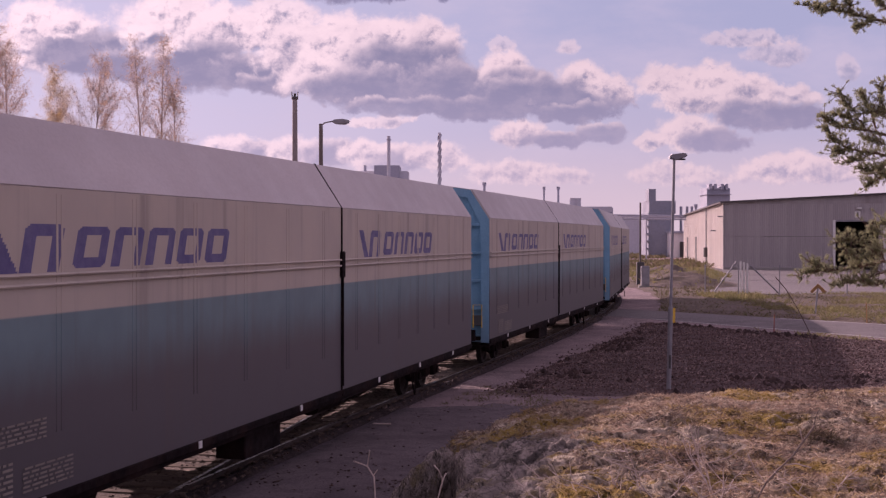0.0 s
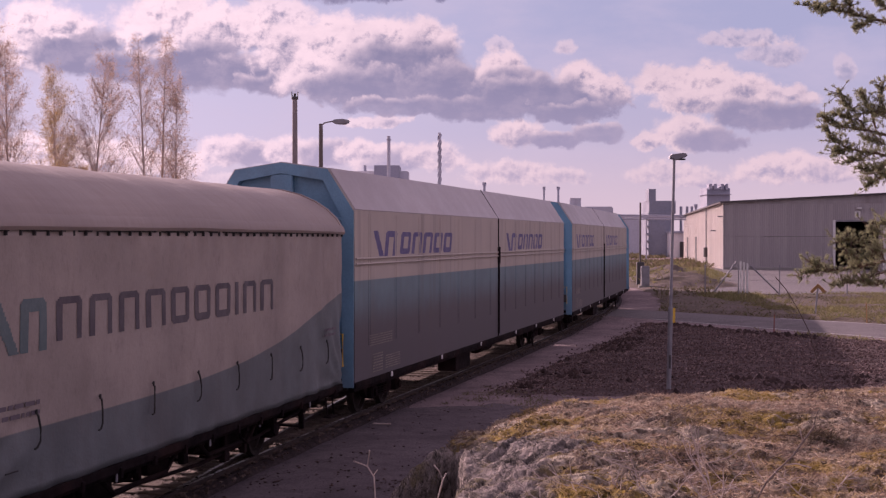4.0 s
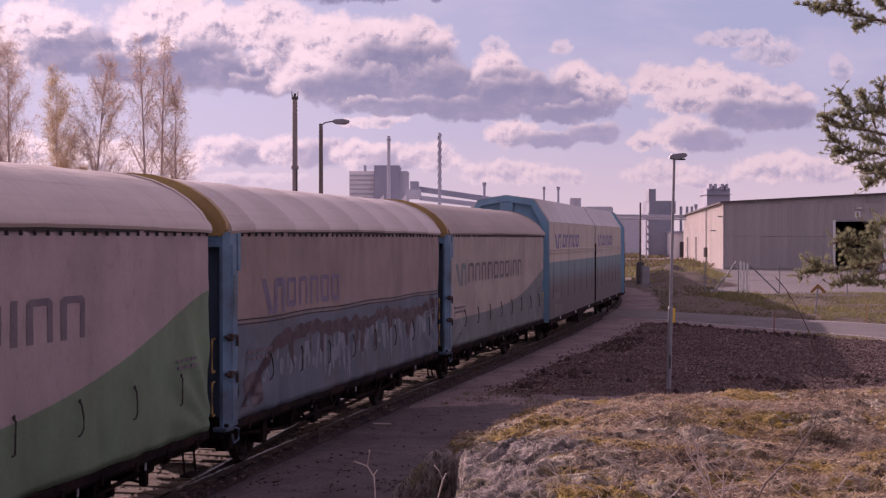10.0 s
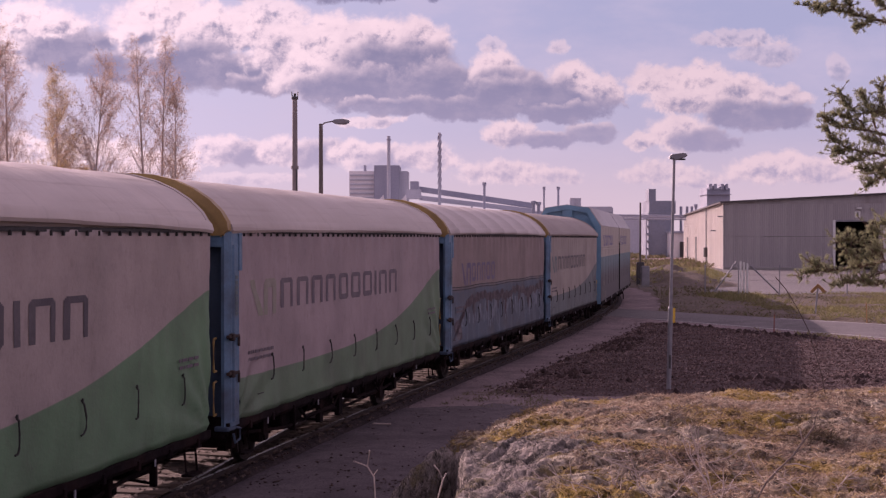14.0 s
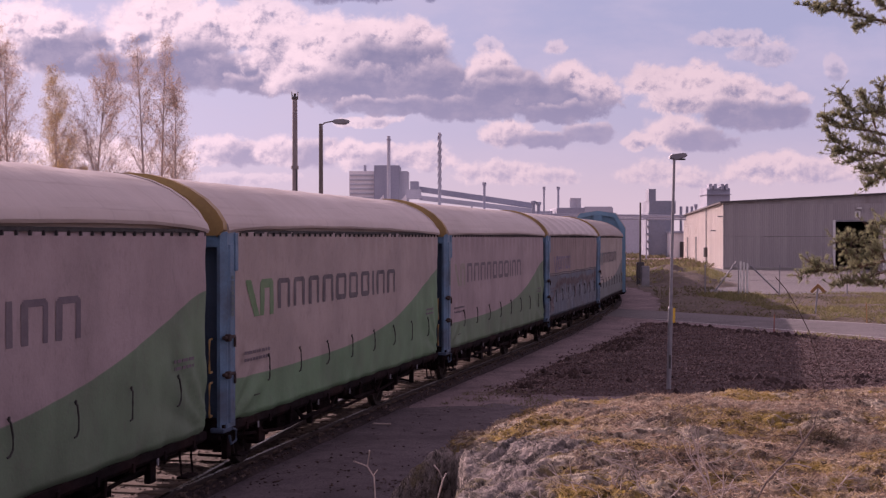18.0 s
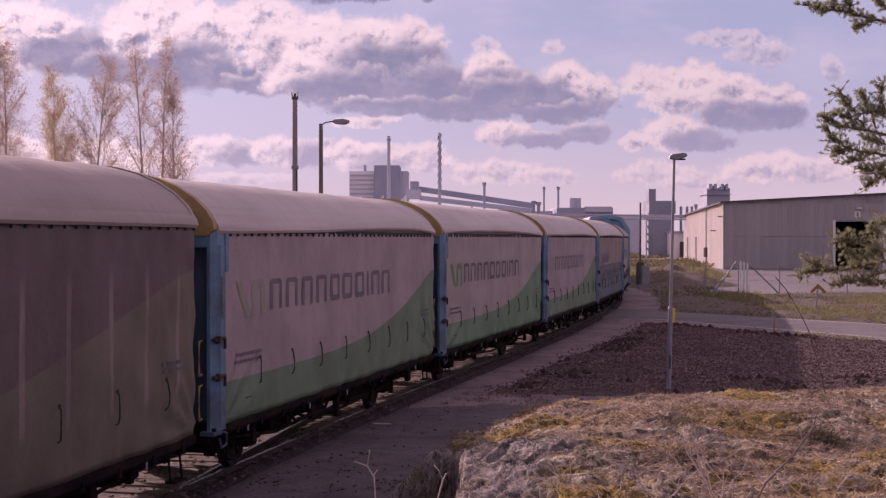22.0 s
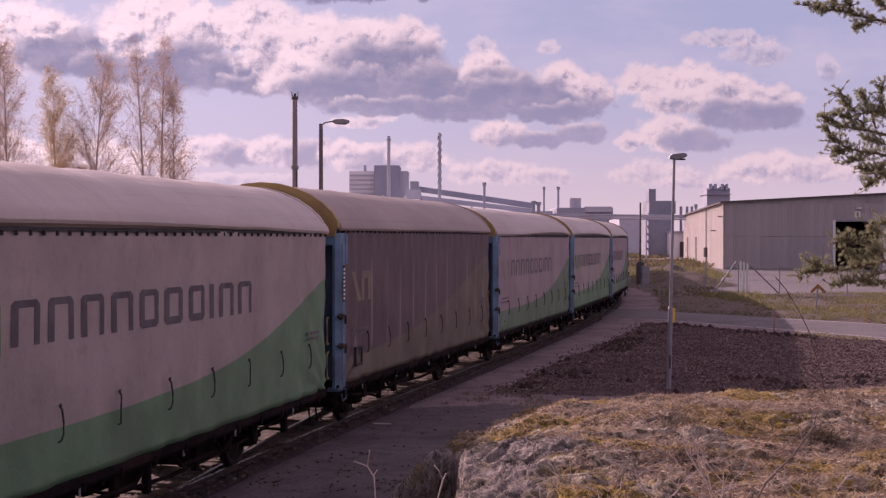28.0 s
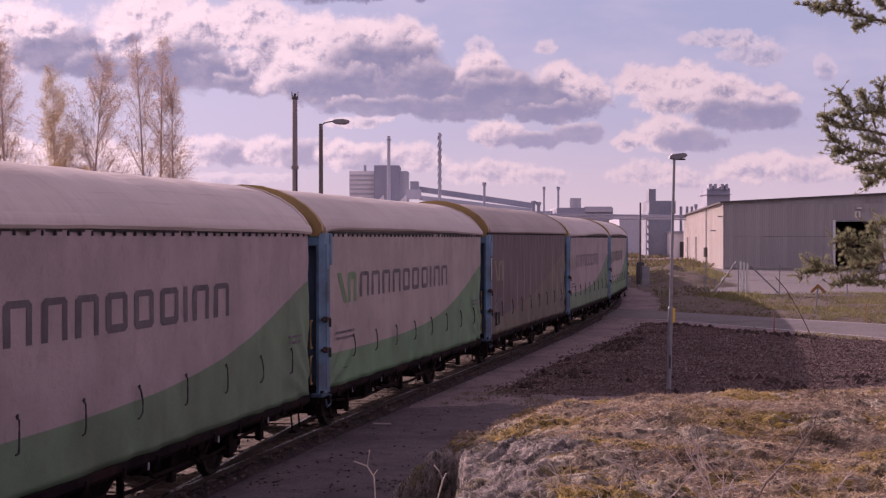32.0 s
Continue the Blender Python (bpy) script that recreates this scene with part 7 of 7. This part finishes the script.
def marker_stake(x, y, height, material, label, lean):
    """A sawn lath with a pointed, sprayed head."""
    stake = thing("marker_stake", label, "stake", pose(x, y, -0.2, lean, lean * 0.6, 20), group="stakes by the road")
    part("lath", prism(bmesh.new(), [(-0.022, -0.2), (0.022, -0.2), (0.022, height - 0.05), (0.0, height), (-0.022, height - 0.05)], "y", -0.012, 0.012), material, stake)
    part("head_band", boxed(-0.025, 0.025, -0.015, 0.015, height - 0.16, height - 0.07, 0.004), M_ORANGE, stake, "orange sprayed band")


marker_stake(13.6, 55.7, 0.88, M_STAKE, "thin faded red wooden stake before the road", 1.5)
marker_stake(19.4, 62.0, 1.1, M_ORANGE, "rusty orange stake in the verge grass", -2.0)


def fence():
    f = thing("fence", "grey wire-mesh fence with steel posts and braces", "fence")
    xs_ = [17.6, 19.7, 22.3, 26.6, 30.0, 33.4, 36.8]
    for k, x in enumerate(xs_):
        bm = rod(bmesh.new(), (x, 91.0 - k * 0.6, -0.3), (x, 91.0 - k * 0.6, 2.05), 0.04, seg=8)
        part("post", bm, M_GALV, f)
    for x0, z0, x1, z1, y in ((18.0, -0.1, 19.7, 2.25, 91.0), (22.8, -0.25, 20.5, 2.0, 90.5)):
        bm = rod(bmesh.new(), (x0, y, z0), (x1, y, z1), 0.05, seg=8)
        part("brace", bm, M_GALV, f)
    for k in range(6):
        x0, x1, y0, y1 = xs_[k], xs_[k + 1], 91.0 - k * 0.6, 90.4 - k * 0.6
        w = Wood(k)
        n = int((x1 - x0) / 0.30)
        for j in range(n):
            a, b = j / n, min((j + 5) / n, 1.0)
            for lo, hi in ((0.0, 1.9), (1.9, 0.0)):
                w.twig([(x0 + (x1 - x0) * a, y0 + (y1 - y0) * a, lo), (x0 + (x1 - x0) * b, y0 + (y1 - y0) * b, hi * min(1.0, (b - a) * n / 5) + lo * (1 - min(1.0, (b - a) * n / 5)))], 0.004, 0.004, 3)
        for z in (0.05, 1.0, 1.95):
            w.twig([(x0, y0, z), (x1, y1, z)], 0.006, 0.006, 3)
        part("mesh_panel", w.wood_mesh("mesh_panel", M_GALV), None, f)
    for k, x in enumerate((19.85, 20.05, 20.25)):
        part("gate_leaf", boxed(x, x + 0.13, 90.7 - 0.12 * k, 90.75 - 0.12 * k, -0.05, 2.25 - 0.06 * k, 0.01), M_WHITE, f)


fence()
cab = thing("cable_cabinet", "weathered grey cabinet on a concrete foot", "cabinet", pose(16.1, 108.0, -0.16))
part("body", boxed(-0.32, 0.32, -0.25, 0.25, 0.2, 1.75, 0.03), M_GALV, cab)
part("foot", boxed(-0.5, 0.5, -0.3, 0.3, -0.1, 0.2, 0.02), M_CONCRETE, cab)
part("door", boxed(-0.27, 0.27, -0.28, -0.25, 0.3, 1.65, 0.01), M_GALV, cab)


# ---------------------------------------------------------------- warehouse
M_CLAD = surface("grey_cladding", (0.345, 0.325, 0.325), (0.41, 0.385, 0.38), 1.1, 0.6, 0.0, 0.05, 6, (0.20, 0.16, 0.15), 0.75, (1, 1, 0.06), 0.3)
# Cream side wall, raised so that the sun on it is in the colour
M_CREAM_SUNLIT = surface("sunlit_cream_cladding", (0.76, 0.71, 0.65), (0.82, 0.77, 0.71), 2.2, 0.6, 0.0, 0.05, 6, (0.34, 0.25, 0.20), 0.45, (1, 1, 0.03), 0.3)
M_FELT = surface("roof_felt", (0.075, 0.068, 0.07), (0.10, 0.09, 0.09), 0.3, 0.9)
# Near-black: the shade behind the doorway is put into this colour
M_INSIDE_SHADE = surface("shaded_inside", (0.05, 0.045, 0.05), (0.07, 0.06, 0.065), 0.4, 0.9)


def panel_mesh(name, width, height, material, ribs=5):
    """A ribbed steel sheet, foot at z = 0, facing -y."""
    line = []
    for k in range(ribs):
        a = k * width / ribs
        p = width / ribs
        line += [(a, 0.0), (a + p * 0.55, 0.0), (a + p * 0.65, -0.035), (a + p * 0.90, -0.035)]
    line.append((width - 0.012, 0.0))
    outline = line + [(width - 0.012, 0.05), (0, 0.05)]
    bm = prism(bmesh.new(), outline, "z", 0.0, height)
    bmesh.ops.recalc_face_normals(bm, faces=bm.faces[:])
    me = bpy.data.meshes.new(name)
    bm.to_mesh(me)
    bm.free()
    me.materials.append(material)
    return me


def warehouse():
    turn = math.degrees(math.atan2(-0.128, 0.992))
    w = thing("warehouse", "long grey ribbed-steel warehouse with an open dark doorway", "warehouse", pose(35.0, 169.0, -0.16, 0, 0, turn))
    width, length, eave, slope, pw = 57.2, 104.5, 8.35, 0.050, 1.1
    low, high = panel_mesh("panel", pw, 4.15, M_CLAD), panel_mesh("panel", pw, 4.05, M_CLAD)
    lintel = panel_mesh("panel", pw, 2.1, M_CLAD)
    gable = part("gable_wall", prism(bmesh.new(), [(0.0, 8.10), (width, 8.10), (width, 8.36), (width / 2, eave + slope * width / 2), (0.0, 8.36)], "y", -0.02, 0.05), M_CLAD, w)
    for k in range(int(width / pw)):
        x = k * pw
        door = 13.5 < x + pw / 2 < 19.1
        if not door:
            part("panel", low, None, gable).matrix_local = pose(x, 0, 0)
        part("panel", lintel if door else high, None, gable).matrix_local = pose(x, -0.03, 6.15 if door else 4.18)
    part("plinth", boxed(0, 13.4, -0.12, 0.1, -0.2, 0.35, 0.02), M_CONCRETE, w)
    side = part("side_wall", boxed(0.06, 0.12, 0.05, length, -0.1, eave), M_CREAM_SUNLIT, w)
    tall = panel_mesh("panel", pw, eave, M_CREAM_SUNLIT)
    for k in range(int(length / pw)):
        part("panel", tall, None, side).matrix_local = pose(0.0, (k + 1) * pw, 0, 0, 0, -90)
    part("far_wall", boxed(width - 0.1, width, 0.1, length, -0.1, eave), M_CLAD, w)
    part("back_wall", boxed(0.2, width - 0.2, length - 0.1, length, -0.1, eave), M_CLAD, w)
    bm = prism(bmesh.new(), [(-0.5, eave - 0.02), (width / 2, eave + slope * (width / 2 + 0.5)), (width + 0.5, eave - 0.02), (width + 0.5, eave + 0.20), (width / 2, eave + 0.20 + slope * (width / 2 + 0.5)), (-0.5, eave + 0.20)], "y", -0.5, length + 0.3)
    part("roof", bm, M_FELT, w, "low dark felt roof")
    door = part("doorway", boxed(13.2, 13.5, -0.25, 0.2, -0.05, 6.2, 0.02), M_WHITE, w, "open loading doorway")
    part("frame", boxed(19.2, 19.5, -0.25, 0.2, -0.05, 6.2, 0.02), M_WHITE, door)
    part("head", boxed(13.5, 19.2, -0.22, 0.2, 6.0, 6.2, 0.02), M_GALV, door)
    # unseen inner room, added to keep the doorway dark
    part("inner_wall", boxed(8.0, 8.1, 0.3, 30, -0.05, 8.0), M_INSIDE_SHADE, w)
    part("inner_wall", boxed(26, 26.1, 0.3, 30, -0.05, 8.0), M_INSIDE_SHADE, w)
    part("inner_wall", boxed(8.0, 26.1, 30, 30.1, -0.05, 8.0), M_INSIDE_SHADE, w)
    part("inner_ceiling", boxed(8.0, 26.1, 0.3, 30.1, 8.0, 8.1), M_INSIDE_SHADE, w)
    bm = boxed(16.0, 16.6, -0.5, -0.05, 7.55, 7.75, 0.04)
    part("wall_lamp", bm, M_WHITE, w)
    part("wall_sign", boxed(15.8, 16.5, -0.10, -0.06, 6.5, 7.3, 0.01), M_WHITE, w)
    part("sign_bar", boxed(16.05, 16.25, -0.13, -0.10, 6.65, 7.15), M_GRAPH, w)
    for y, z in ((1.0, 6.6), (14.0, 4.9)):
        part("wall_lamp", boxed(-0.7, 0.0, y - 0.1, y + 0.1, z, z + 0.18, 0.03), M_GALV, w)
    part("corner_trim", boxed(-0.07, 0.06, -0.09, -0.055, -0.1, 8.3), M_GALV, w)
    bm = rod(bmesh.new(), (-0.15, 32, 0), (-0.15, 32, 8.4), 0.08)
    part("downpipe", bm, M_GALV, w)
    part("meter_box", boxed(-0.5, -0.05, 30.5, 32.5, 1.2, 2.6, 0.03), M_GRAPH, w)
    for y in (58, 86):
        part("side_door", boxed(-0.09, 0.0, y, y + 4.0, -0.05, 4.2, 0.02), M_GRAPH, w)


warehouse()


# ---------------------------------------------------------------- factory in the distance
# Factory greys paled: the haze of distance is put into these two colours
M_FACT_HAZY = surface("hazy_grey_wall", (0.45, 0.46, 0.52), (0.50, 0.51, 0.57), 0.08, 0.7, 0, 0.02, 2)
M_FACTDARK_HAZY = surface("hazy_dark_wall", (0.31, 0.325, 0.40), (0.36, 0.375, 0.45), 0.08, 0.7, 0, 0.02, 2)
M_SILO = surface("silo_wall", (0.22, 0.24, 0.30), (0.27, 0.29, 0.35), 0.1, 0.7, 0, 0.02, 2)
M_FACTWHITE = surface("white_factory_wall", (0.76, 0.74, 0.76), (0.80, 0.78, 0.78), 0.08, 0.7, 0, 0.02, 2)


def block(parent, name, x0, x1, z0, z1, y, depth, material):
    return part(name, boxed(x0, x1, y, y + depth, z0, z1, 0.05), material, parent)


def factory():
    tower = thing("factory_tower", "tall grey factory block with banded white wall", "factory building")
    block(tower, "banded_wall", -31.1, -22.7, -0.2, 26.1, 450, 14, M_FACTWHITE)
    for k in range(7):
        block(tower, "window_band", -30.9, -22.9, 24.4 - k * 1.5, 25.0 - k * 1.5, 449.6, 1, M_FACT_HAZY)
    block(tower, "main_wall", -22.8, -14.4, -0.2, 27.9, 448, 18, M_FACTDARK_HAZY)
    block(tower, "side_wall", -14.6, -11.6, -0.2, 26.1, 450, 16, M_FACT_HAZY)
    block(tower, "roof_vent", -26.4, -25.6, 26.0, 28.1, 452, 2, M_FACTDARK_HAZY)
    house = thing("conveyor_house", "grey conveyor transfer house on legs", "factory building")
    block(house, "body", -11.6, -6.8, 16.1, 18.9, 420, 8, M_FACT_HAZY)
    block(house, "head", -10.2, -7.5, 18.5, 21.5, 421, 6, M_FACTDARK_HAZY)
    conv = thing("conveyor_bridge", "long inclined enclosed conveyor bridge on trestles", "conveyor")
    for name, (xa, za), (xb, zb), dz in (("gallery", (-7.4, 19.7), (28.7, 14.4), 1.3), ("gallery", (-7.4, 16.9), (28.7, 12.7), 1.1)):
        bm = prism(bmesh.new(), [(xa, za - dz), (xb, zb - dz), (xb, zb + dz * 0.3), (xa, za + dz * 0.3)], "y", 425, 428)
        part(name, bm, M_FACTDARK_HAZY if dz > 1.2 else M_FACT_HAZY, conv)
    for x in (-4.3, 9.1, 21.5):
        for d in (-0.8, 0.8):
            part("trestle_leg", rod(bmesh.new(), (x + d * 1.6, 426, -0.2), (x, 426, 14), 0.18), M_FACTDARK_HAZY, conv)
    stack = thing("chimney", "slim pale steel chimney beside the tower", "chimney")
    x, z = -17.2, 36.2
    part("flue", rod(bmesh.new(), (x, 430, -0.2), (x, 430, z), 0.62, 0.52, 16), M_FACT_HAZY, stack)
    part("rim", rod(bmesh.new(), (x, 430, z - 1.4), (x, 430, z - 1.0), 0.72, seg=16), M_FACTDARK_HAZY, stack)
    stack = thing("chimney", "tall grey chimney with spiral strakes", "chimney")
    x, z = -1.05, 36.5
    part("flue", rod(bmesh.new(), (x, 420, -0.2), (x, 420, z), 0.50, 0.45, 16), M_FACT_HAZY, stack)
    for ph in (0, 2.09, 4.19):
        pts = [(x + 0.55 * math.cos(ph + k * 0.55), 420 + 0.55 * math.sin(ph + k * 0.55), z - 19 + k * 0.6) for k in range(32)]
        part("strake", wire(bmesh.new(), pts, 0.11, 4), M_FACTDARK_HAZY, stack)
    for x, z, wd, yy in ((12.5, 20.7, 0.38, 410), (29.8, 19.0, 0.27, 400), (34.0, 19.0, 0.33, 400), (26.7, 14.8, 0.5, 400), (28.2, 14.5, 0.5, 400), (61.5, 12.1, 0.28, 330)):
        stack = thing("vent_stack", "short dark vent stack on the factory", "chimney")
        part("pipe", rod(bmesh.new(), (x, yy, 0), (x, yy, z), wd, seg=10), M_FACTDARK_HAZY, stack)
        part("cowl", rod(bmesh.new(), (x, yy, z - 0.9), (x, yy, z), wd * 1.6, seg=10), M_FACTDARK_HAZY, stack)
    hall = thing("factory_hall", "low grey factory hall with flat roof", "factory building")
    block(hall, "wall", -15.9, 36.4, -0.2, 11.9, 405, 40, M_FACT_HAZY)
    for k in range(10):
        block(hall, "window", -14.2 + k * 4.9, -10.5 + k * 4.9, 8.8, 10.2, 404.7, 1, M_GLASS)
    for k in range(3):
        x, z = -25.9 + 6.6 * k, 16.6
        v = [(x - 2.5, 398, z - 4.5), (x + 2.5, 398, z - 4.5), (x + 2.5, 402, z - 4.5), (x - 2.5, 402, z - 4.5), (x + 1.8, 399, z)]
        part("roof_light", mesh_of("roof_light", v, [(0, 1, 4), (1, 2, 4), (2, 3, 4), (3, 0, 4), (3, 2, 1, 0)], M_FACTWHITE), None, hall)
    hall = thing("factory_hall", "distant factory hall with cylindrical roof tanks", "factory building")
    block(hall, "wall", 32.7, 48.9, -0.2, 12.6, 390, 30, M_FACTDARK_HAZY)
    block(hall, "upper_wall", 40.7, 48.5, 11.3, 12.9, 389, 10, M_FACT_HAZY)
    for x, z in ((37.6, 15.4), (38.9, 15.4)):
        part("tank", rod(bmesh.new(), (x, 392, 8), (x, 392, z), 1.0, seg=12), M_FACT_HAZY, hall)
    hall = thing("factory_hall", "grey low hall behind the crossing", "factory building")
    block(hall, "wall", 42.9, 50.3, -0.2, 8.5, 330, 20, M_FACT_HAZY)
    silo = thing("silo_building", "tall blue-grey silo building beside the warehouse", "silo")
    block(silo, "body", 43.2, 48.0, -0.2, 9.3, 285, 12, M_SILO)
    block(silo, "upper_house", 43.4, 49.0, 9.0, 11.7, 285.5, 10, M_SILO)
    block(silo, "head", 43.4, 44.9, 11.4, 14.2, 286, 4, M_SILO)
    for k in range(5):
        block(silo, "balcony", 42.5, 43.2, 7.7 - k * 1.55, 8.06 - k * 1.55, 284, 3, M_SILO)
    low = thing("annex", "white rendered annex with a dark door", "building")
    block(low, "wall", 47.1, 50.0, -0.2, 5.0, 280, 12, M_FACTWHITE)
    block(low, "roof", 46.8, 50.1, 4.8, 5.3, 279.5, 13, M_FACTDARK_HAZY)
    block(low, "door", 48.9, 49.7, -0.2, 3.1, 279.6, 1, M_GRAPH)
    plant = thing("roof_plant", "dark clustered vent plant behind the warehouse roof", "ventilation")
    block(plant, "body", 58.4, 63.5, -0.2, 14.9, 300, 8, M_FACTDARK_HAZY)
    for px in (58.7, 59.8, 61.3, 62.3):
        block(plant, "duct", px, px + 0.6, 14.5, 15.8, 299, 3, M_FACTDARK_HAZY)
    block(plant, "platform", 58.1, 63.6, 13.4, 13.55, 299, 9, M_FACTDARK_HAZY)
    bridge = thing("pipe_bridge", "long pipe bridge on slim legs across the tracks", "pipe bridge")
    for dy, z in ((0, 8.45), (0.8, 8.15), (1.6, 7.8)):
        xa, xb = 15.3, 49.9
        part("pipe", rod(bmesh.new(), (xa, 260 + dy, z), (xb, 260 + dy, z - 0.4), 0.16, seg=8), M_FACTDARK_HAZY, bridge)
    for x, z in ((15.8, 7.9), (27.7, 7.9), (39.1, 7.9), (49.4, 7.9)):
        part("leg", rod(bmesh.new(), (x, 260.8, -0.2), (x, 260.8, z), 0.14), M_FACTDARK_HAZY, bridge)
    for x, z in ((50.9, 10.6), (52.2, 10.6), (53.2, 10.6)):
        st = thing("vent_stack", "small roof vent behind the warehouse", "chimney")
        part("pipe", rod(bmesh.new(), (x, 290, 0), (x, 290, z), 0.3, seg=8), M_FACTDARK_HAZY, st)


factory()

# sleepers last, each a part of the track
SLEEPER = bpy.data.meshes.new("sleeper")
bm = boxed(-0.12, 0.12, -1.10, 1.25, -0.30, -0.066, 0.015)
bm.to_mesh(SLEEPER)
bm.free()
SLEEPER.materials.append(M_SLEEPER)
for k in range(150):
    s_ = -12 + k * 0.6
    x, y, a = track(s_)
    ob = part("sleeper", SLEEPER, None, trackbed)
    ob.location, ob.rotation_euler = (float(x), float(y), 0.01 * math.sin(k * 7.3)), (0, 0, math.pi / 2 - float(a) + 0.01 * math.sin(k * 3.1))


def motions():
    """All that moves: the train with its wheels, the birches in the wind, the drifting clouds."""
    times = [k * 0.5 for k in range(65)]
    for wagon, u, pivot in TRAIN:
        walk(wagon, [(t, vehicle_pose(u + run(t), pivot)) for t in times])
    fine = [round(k * 5 / 30, 4) for k in range(192)] + [SECONDS]
    for ob, x in SPUN:
        rows = [(t, pose(x, 0, 0.455, 0, math.degrees(run(t) / 0.455), 0)) for t in fine]
        walk(ob, rows)
    for tree, x, y, seed in SWAYING:
        rng = np.random.default_rng(seed)
        rows = [(k * 1.6, pose(x, y, -0.2, rng.normal() * 0.25, rng.normal() * 0.35 - 0.25 - 0.5 * (k > 15), 0)) for k in range(21)]
        walk(tree, rows)
    walk(backdrop, [(0.0, pose(0, 2500, 3.8)), (SECONDS, pose(-42, 2500, 3.8))])


motions()
